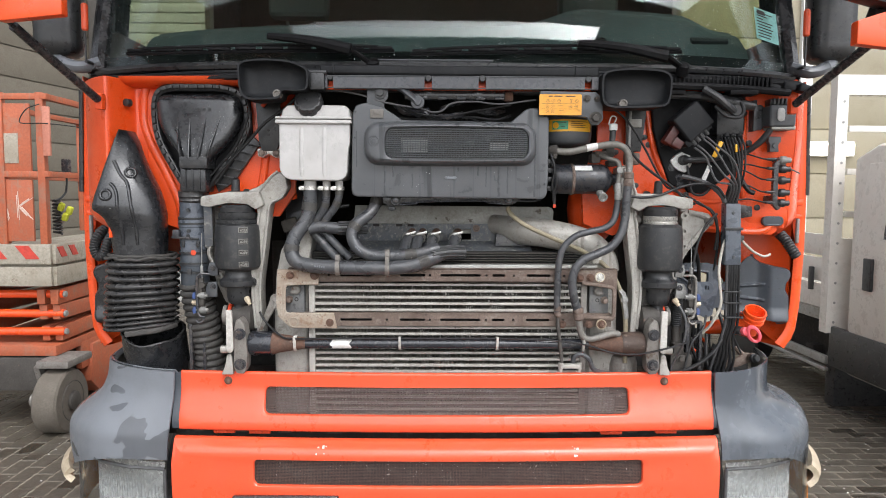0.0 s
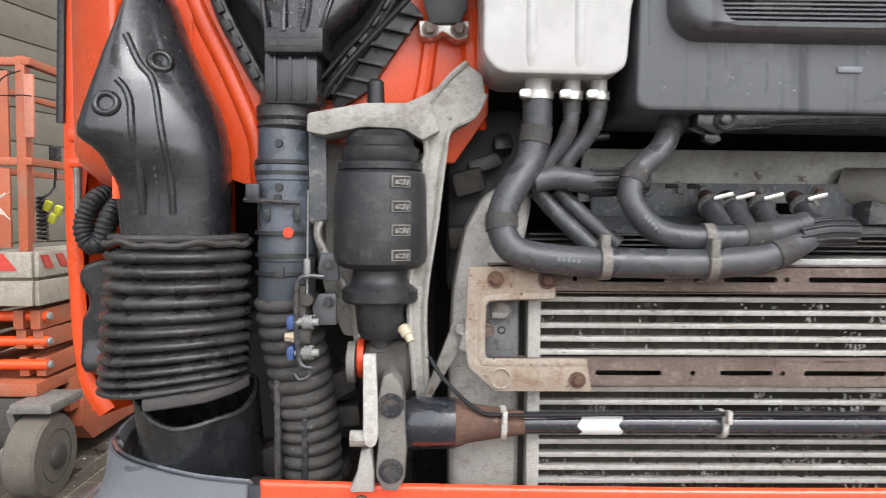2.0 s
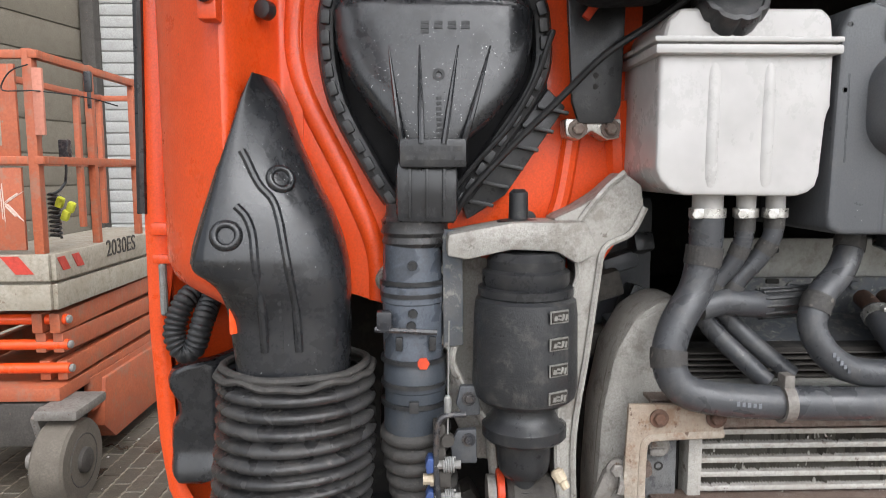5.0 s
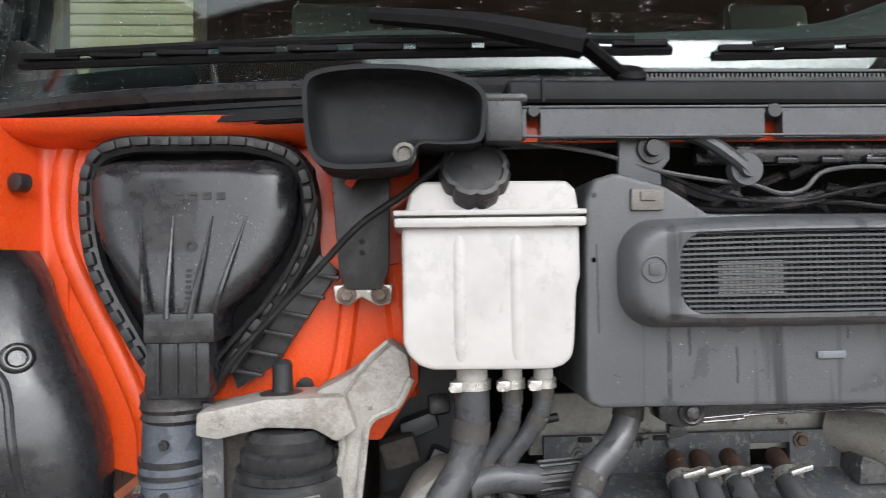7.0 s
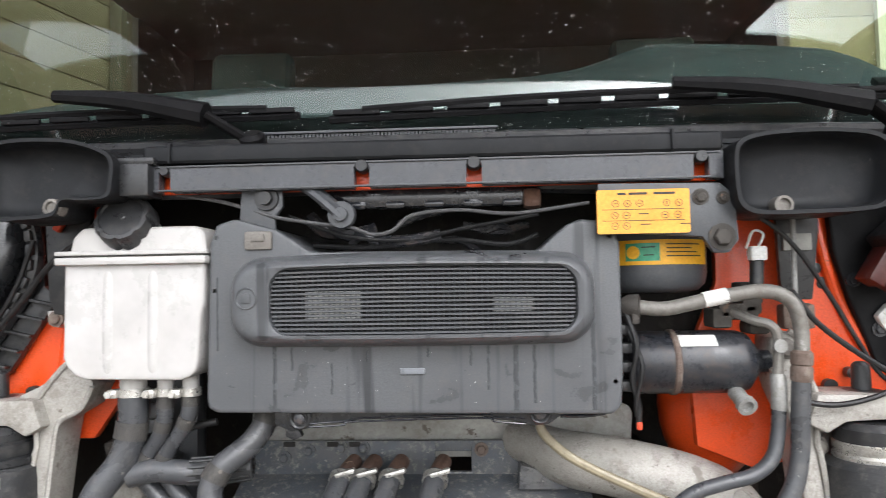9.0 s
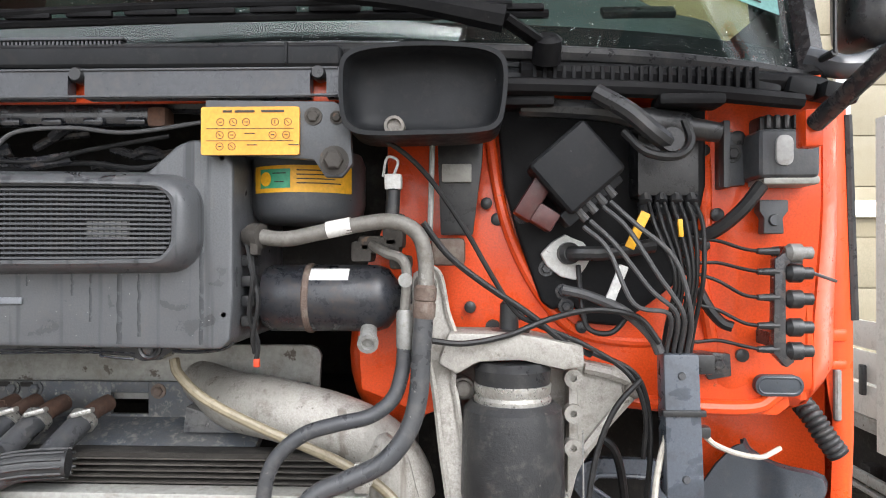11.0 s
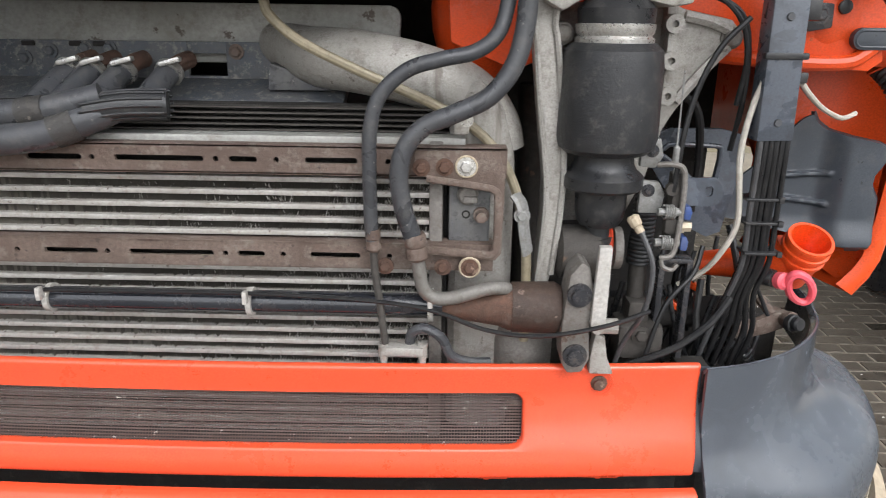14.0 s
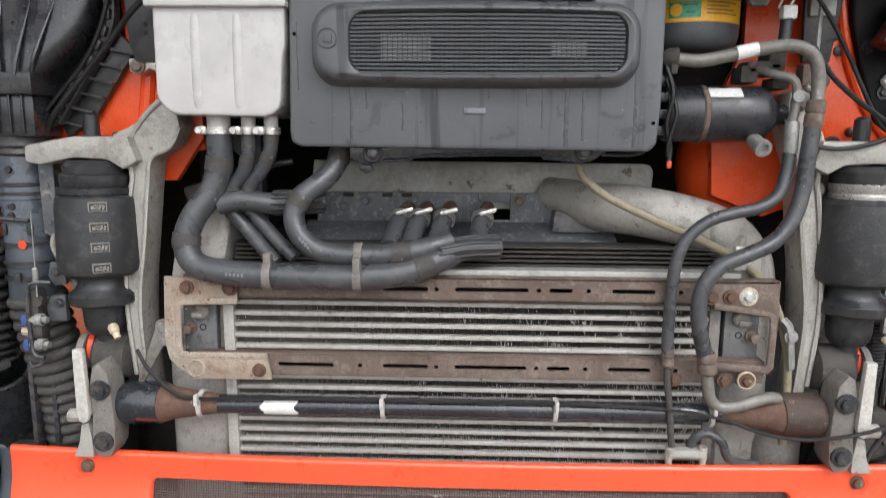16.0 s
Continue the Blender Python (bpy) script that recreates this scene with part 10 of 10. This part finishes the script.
# washer pump unit
wp = thing("level_sensor_unit", "grey pump unit with a pale window on the pillar", "pump", (1.03, 0.05, 2.0))
bm = B()
box(bm, (1.045, 0.04, 2.035), (0.085, 0.09, 0.07), 0.010, None, 3)
part("housing", bm, "dark", wp)
bm = B()
prism(bm, round_rect(1.024, 1.048, 2.017, 2.060, 0.010), -0.009, 0.0, 0.002)
part("window", bm, "pale_print", wp, "milky sight window")
bm = B()
prism(bm, [(0.968, 2.075), (1.0, 2.075), (1.005, 1.995), (0.965, 1.992)], 0.05, 0.065, 0.004)
box(bm, (0.972, 0.06, 2.04), (0.01, 0.05, 0.10), 0.003)
part("bracket", bm, "dark", wp)
bm = B()
bolt(bm, (0.985, 0.05, 2.042), r=0.009)
part("bolt", bm, "black", wp)
wp.location += Vector((0.036, 0.085, 0.02))
bm = B()
box(bm, (1.086, 0.115, 2.018), (0.08, 0.06, 0.014), 0.006)
part("base", bm, "pale_metal", wp)
bm = B()
box(bm, (1.081, 0.135, 2.102), (0.06, 0.05, 0.024), 0.005)
for k in range(4):
    box(bm, (1.061 + 0.013 * k, 0.107, 2.104), (0.007, 0.01, 0.02), 0.002)
part("top_block", bm, "black", wp)
bm = B()
lathe(bm, (0.86, 0.07, 2.10), (1, 0, -0.15), [(0, 0.016), (0.02, 0.022), (0.07, 0.022), (0.08, 0.016), (0.12, 0.014)], 16)
tube(bm, [(0.80, 0.03, 2.13), (0.84, 0.01, 2.10), (0.87, 0.0, 2.07), (0.90, 0.02, 2.055)], 0.013, 10, 4)
lathe(bm, (0.893, 0.012, 2.062), (0, -1, 0), [(0, 0.018), (0.012, 0.016), (0.012, 0.008)], 14)
alone("wiper_motor", bm, "black", "black wiper motor with a crank arm", "motor", at=(0.88, 0.06, 2.08))
bm = B()
tube(bm, [(0.70, 0.06, 2.118), (0.76, 0.06, 2.115), (0.82, 0.06, 2.11), (0.86, 0.06, 2.10)], 0.014, 10, 4)
alone("linkage_tube", bm, "black", "black linkage tube under the cowl", "tube", at=(0.78, 0.06, 2.11))
bm = B()
tube(bm, [(0.835, 0.02, 2.075), (0.86, 0.0, 2.045), (0.90, 0.0, 2.04), (0.92, 0.01, 2.06), (0.915, 0.02, 2.09)], 0.006, 8, 5)
alone("motor_lead", bm, "wire", "black lead looping under the wiper motor", "cable", at=(0.83, 0.02, 2.075))
sr = thing("hanger_strap", "black sheet metal hanger strap on the firewall", "strap", (0.617, 0.12, 1.92))
bm = B()
prism(bm, [(0.58, 2.11), (0.65, 2.11), (0.648, 2.05), (0.634, 1.94), (0.586, 1.94), (0.582, 2.05)], 0.118, 0.13, 0.003)
part("sheet", bm, "black", sr)
bm = B()
prism(bm, [(0.588, 2.045), (0.632, 2.045), (0.632, 2.018), (0.588, 2.018)], 0.108, 0.118, 0.002)
part("plate", bm, "pale_metal", sr)
bm = B()
lathe(bm, (0.612, 0.106, 2.083), (0.2, -1, 0), [(0, 0.008), (0.003, 0.008)], 12)
part("red_hole", bm, "red_seal", sr)
bm = B()
box(bm, (0.598, 0.10, 1.915), (0.05, 0.03, 0.04), 0.008)
part("foot", bm, "rust", sr)
bm = B()
rod(bm, (0.578, 0.05, 2.10), (0.574, 0.045, 1.93), 0.004, 8)
alone("thin_rod", bm, "steel", "thin grey steel rod beside the refrigerant pipe", "rod", at=(0.576, 0.05, 2.0))
pl = thing("pressure_switch", "black pressure switch with a white plug", "switch", (0.52, 0.05, 1.97))
bm = B()
lathe(bm, (0.521, 0.05, 1.965), (0.05, 0, 1), [(0, 0.010), (0.035, 0.010), (0.037, 0.012)], 12)
part("body", bm, "black", pl)
bm = B()
box(bm, (0.523, 0.048, 2.012), (0.024, 0.02, 0.022), 0.004)
part("plug", bm, "white", pl)
bm = B()
tube(bm, [(0.523, 0.045, 2.02), (0.53, 0.04, 2.04), (0.515, 0.04, 2.045), (0.508, 0.05, 2.02)], 0.002, 6, 4)
part("wire", bm, "white", pl)

# ---- washer filler and the corner behind the bumper ----
fn = thing("washer_filler", "orange plastic washer filler neck without its cap", "filler", (1.0, 0.14, 1.34))
bm = B()
fa = Vector((0.05, -0.52, 0.85)).normalized()
fat = Vector((1.024, 0.135, 1.356))
lathe(bm, fat, fa, [(-0.02, 0.0302), (0.03, 0.0335), (0.031, 0.0368), (0.037, 0.0368), (0.038, 0.0335), (0.046, 0.0335), (0.047, 0.0368), (0.053, 0.0368), (0.054, 0.0335), (0.064, 0.0335), (0.065, 0.0360), (0.070, 0.0352), (0.070, 0.0302), (0.045, 0.0284), (0.0, 0.0251)], 36, caps=False)
part("neck", bm, "orange", fn)
bm = B()
tube(bm, [(1.022, 0.13, 1.385), (1.010, 0.138, 1.367), (0.985, 0.155, 1.355), (0.945, 0.178, 1.347), (0.90, 0.20, 1.338)], lambda q: 0.036 - 0.10 * q, 16, 6)
part("pipe", bm, "orange", fn)
rg_ = thing("filler_cap_ring", "pink plastic cap ring hanging open", "cap", (1.0, 0.08, 1.34))
bm = B()
loop = [(1.012 + 0.020 * math.cos(w), 0.075 - 0.006 * math.sin(w), 1.342 + 0.022 * math.sin(w) - 0.012 * math.cos(w)) for w in (2 * math.pi * k / 20 for k in range(21))]
tube(bm, loop, 0.006, 8, 2, 1.3)
part("ring", bm, "pink", rg_)
bm = B()
lathe(bm, (0.985, 0.09, 1.349), (0.25, -0.9, 0.2), [(0, 0.014), (0.012, 0.014), (0.016, 0.009)], 16)
part("plug", bm, "pink", rg_)
bm = B()
lathe(bm, (0.965, 0.11, 1.35), (0.6, -0.7, 0), [(0, 0.015), (0.02, 0.014)], 12)
part("black_stub", bm, "black", rg_)
nz = thing("lamp_bracket", "brown forked lamp bracket with a black capped bolt", "bracket", (1.03, 0.17, 1.20))
bm = B()
prism(bm, [(0.955, 1.196), (0.960, 1.222), (1.000, 1.232), (1.030, 1.248), (1.048, 1.250), (1.062, 1.238), (1.060, 1.222), (1.044, 1.216), (1.020, 1.206), (0.985, 1.196)], 0.165, 0.180, 0.004)
lathe(bm, (1.046, 0.176, 1.236), (0.35, -1, 0.1), [(-0.02, 0.014), (0.016, 0.014), (0.018, 0.016), (0.024, 0.016)], 16)
rod(bm, (1.012, 0.20, 1.262), (1.03, 0.175, 1.240), 0.009, 10)
part("body", bm, "rust", nz)
bm = B()
lathe(bm, (1.050, 0.156, 1.236), (0.45, -1, 0.15), [(0, 0.010), (0.002, 0.015), (0.012, 0.0155), (0.013, 0.012), (0.022, 0.0125), (0.026, 0.010), (0.026, 0.006)], 16)
part("capped_bolt", bm, "black", nz)
nz.location += Vector((0.012, 0.03, 0))
bm = B()
random.seed(31)
for k in range(9):
    c = Vector((random.uniform(0.93, 1.04), random.uniform(0.18, 0.28), random.uniform(1.10, 1.19)))
    lathe(bm, c, (random.uniform(-1, 1), random.uniform(-0.4, 0.4), random.uniform(-0.6, 0.6)), [(-0.03, 0.008), (-0.026, 0.014), (0.0, 0.014), (0.002, 0.018), (0.012, 0.018), (0.014, 0.011), (0.034, 0.010)], 12)
for k in range(7):
    a = Vector((random.uniform(0.92, 1.0), random.uniform(0.14, 0.26), random.uniform(1.10, 1.24)))
    e = Vector((random.uniform(1.00, 1.06), random.uniform(0.18, 0.28), random.uniform(1.09, 1.18)))
    tube(bm, [a, a.lerp(e, 0.4) + Vector((0, 0, 0.03)), a.lerp(e, 0.7) - Vector((0, 0.02, 0.01)), e], 0.005, 8, 5)
for k in range(26):
    a = Vector((random.uniform(0.72, 1.02), random.uniform(0.12, 0.26), random.uniform(1.26, 1.42)))
    e = a + Vector((random.uniform(-0.06, 0.06), random.uniform(-0.03, 0.05), -random.uniform(0.12, 0.24)))
    tube(bm, [a, a.lerp(e, 0.4) + Vector((random.uniform(-0.02, 0.02), -0.01, 0)), e], random.uniform(0.0025, 0.006), 8, 4)
alone("lamp_wiring", bm, "black", "dark wiring and connectors behind the lamp", "wiring", kind="stuff", at=(1.0, 0.18, 1.16))
bm = B()
random.seed(33)
for k in range(12):
    x = random.uniform(-1.08, -0.9)
    box(bm, (-0.75 - random.uniform(0, 0.12), random.uniform(0.2, 0.3), random.uniform(1.16, 1.36)), (random.uniform(0.03, 0.08), 0.05, random.uniform(0.02, 0.06)), 0.008, (0, random.uniform(-40, 40), 0))
alone("chassis_fittings", bm, "grime", "grimy chassis fittings behind the duct", "fittings", kind="stuff", at=(-0.8, 0.25, 1.16))
for x, z in ((0.862, 1.262), (0.888, 1.30)):
    bm = B()
    box(bm, (x, 0.19, z), (0.030, 0.03, 0.012), 0.004, (0, 30, 0))
    alone("orange_clip", bm, "orange", "small orange clip among the lines", "clip", "orange clips", at=(x, 0.16, z))


# ---- paving ----
def paver_mesh(a, b, wave):
    """A paver a long and b wide; its long sides run in a zigzag when wave is set."""
    outline = []
    steps = 6
    for k in range(steps + 1):
        outline.append((-a / 2 + a * k / steps, -b / 2 + (wave if k % 2 else 0.0)))
    for k in range(steps + 1):
        outline.append((a / 2 - a * k / steps, b / 2 + (wave if (steps - k) % 2 else 0.0)))
    if not wave:
        outline = [(-a / 2, -b / 2), (a / 2, -b / 2), (a / 2, b / 2), (-a / 2, b / 2)]
    n = len(outline)
    verts = [(x * 0.975, y * 0.955, 0.0) for x, y in outline] + [(x, y, -0.006) for x, y in outline] + [(x, y, -0.05) for x, y in outline]
    faces = [tuple(range(n))]
    for i in range(n):
        j = (i + 1) % n
        faces += [(n + i, n + j, j, i), (2 * n + i, 2 * n + j, n + j, n + i)]
    me = bpy.data.meshes.new("paver")
    me.from_pydata(verts, [], faces)
    me.materials.append(M["paver"])
    return me


random.seed(40)
paving = thing("pavement", "brown concrete paving with sandy joints", "pavement", (0, 0, 0), kind="structure")
wavy, plain = paver_mesh(0.208, 0.106, 0.009), paver_mesh(0.196, 0.092, 0.0)
rest, rest_f = [], []
count = {"wavy": 0, "plain": 0}
for kind_, me_, na, nb in (("wavy", wavy, 64, 60), ("plain", plain, 41, 112)):
    proto = [tuple(v.co) for v in me_.vertices]
    proto_f = [tuple(p.vertices) for p in me_.polygons]
    for j in range(nb):
        for i in range(na):
            if kind_ == "wavy":
                x, y, turn = -0.03 - 0.118 * j, -4.888 + 0.218 * i + (0.109 if j % 2 else 0), 90
            else:
                x, y, turn = 0.14 + 0.21 * i + (0.105 if j % 2 else 0), -4.865 + 0.105 * j, 0
            if y > 8.8 or x < -7.2 + 0.23 * y:
                continue
            dz = random.uniform(-0.0025, 0.0035)
            rot = (random.uniform(-0.5, 0.5), random.uniform(-0.4, 0.4), turn + random.uniform(-0.6, 0.6))
            near = (kind_ == "wavy" and -2.95 < x < -1.85 and 1.5 < y < 3.6) or (kind_ == "plain" and 2.05 < x < 3.1 and 1.5 < y < 3.2)
            m = pose(x, y, 0.012 + dz, *rot)
            if near and count[kind_] < 148:
                count[kind_] += 1
                o = new("paver", me_)
                o.parent = paving
                o.matrix_local = m
            else:
                b = len(rest)
                rest += [tuple(m @ Vector(p)) for p in proto]
                rest_f += [tuple(q + b for q in f) for f in proto_f]
me = bpy.data.meshes.new("far_pavers")
me.from_pydata(rest, [], rest_f)
me.materials.append(M["paver"])
o = new("far_pavers", me)
o.parent = paving
tagged(o, kind="stuff")
verts, faces = [], []
for k in range(170):
    s = random.choice((-1, -1, 1))
    x, y = s * random.uniform(1.5, 3.4), random.uniform(1.5, 4.5)
    r = random.uniform(0.003, 0.011)
    b = len(verts)
    verts += [(x - r, y - r * 0.6, 0.013), (x + r, y - r * 0.4, 0.013), (x + r * 0.3, y + r, 0.013), (x, y, 0.013 + r * 0.7)]
    faces += [(b, b + 1, b + 3), (b + 1, b + 2, b + 3), (b + 2, b, b + 3)]
me = bpy.data.meshes.new("crumbs")
me.from_pydata(verts, [], faces)
me.materials.append(M["white"])
tagged(new("crumbs", me), "small white crumbs scattered on the paving", "crumbs", kind="stuff")
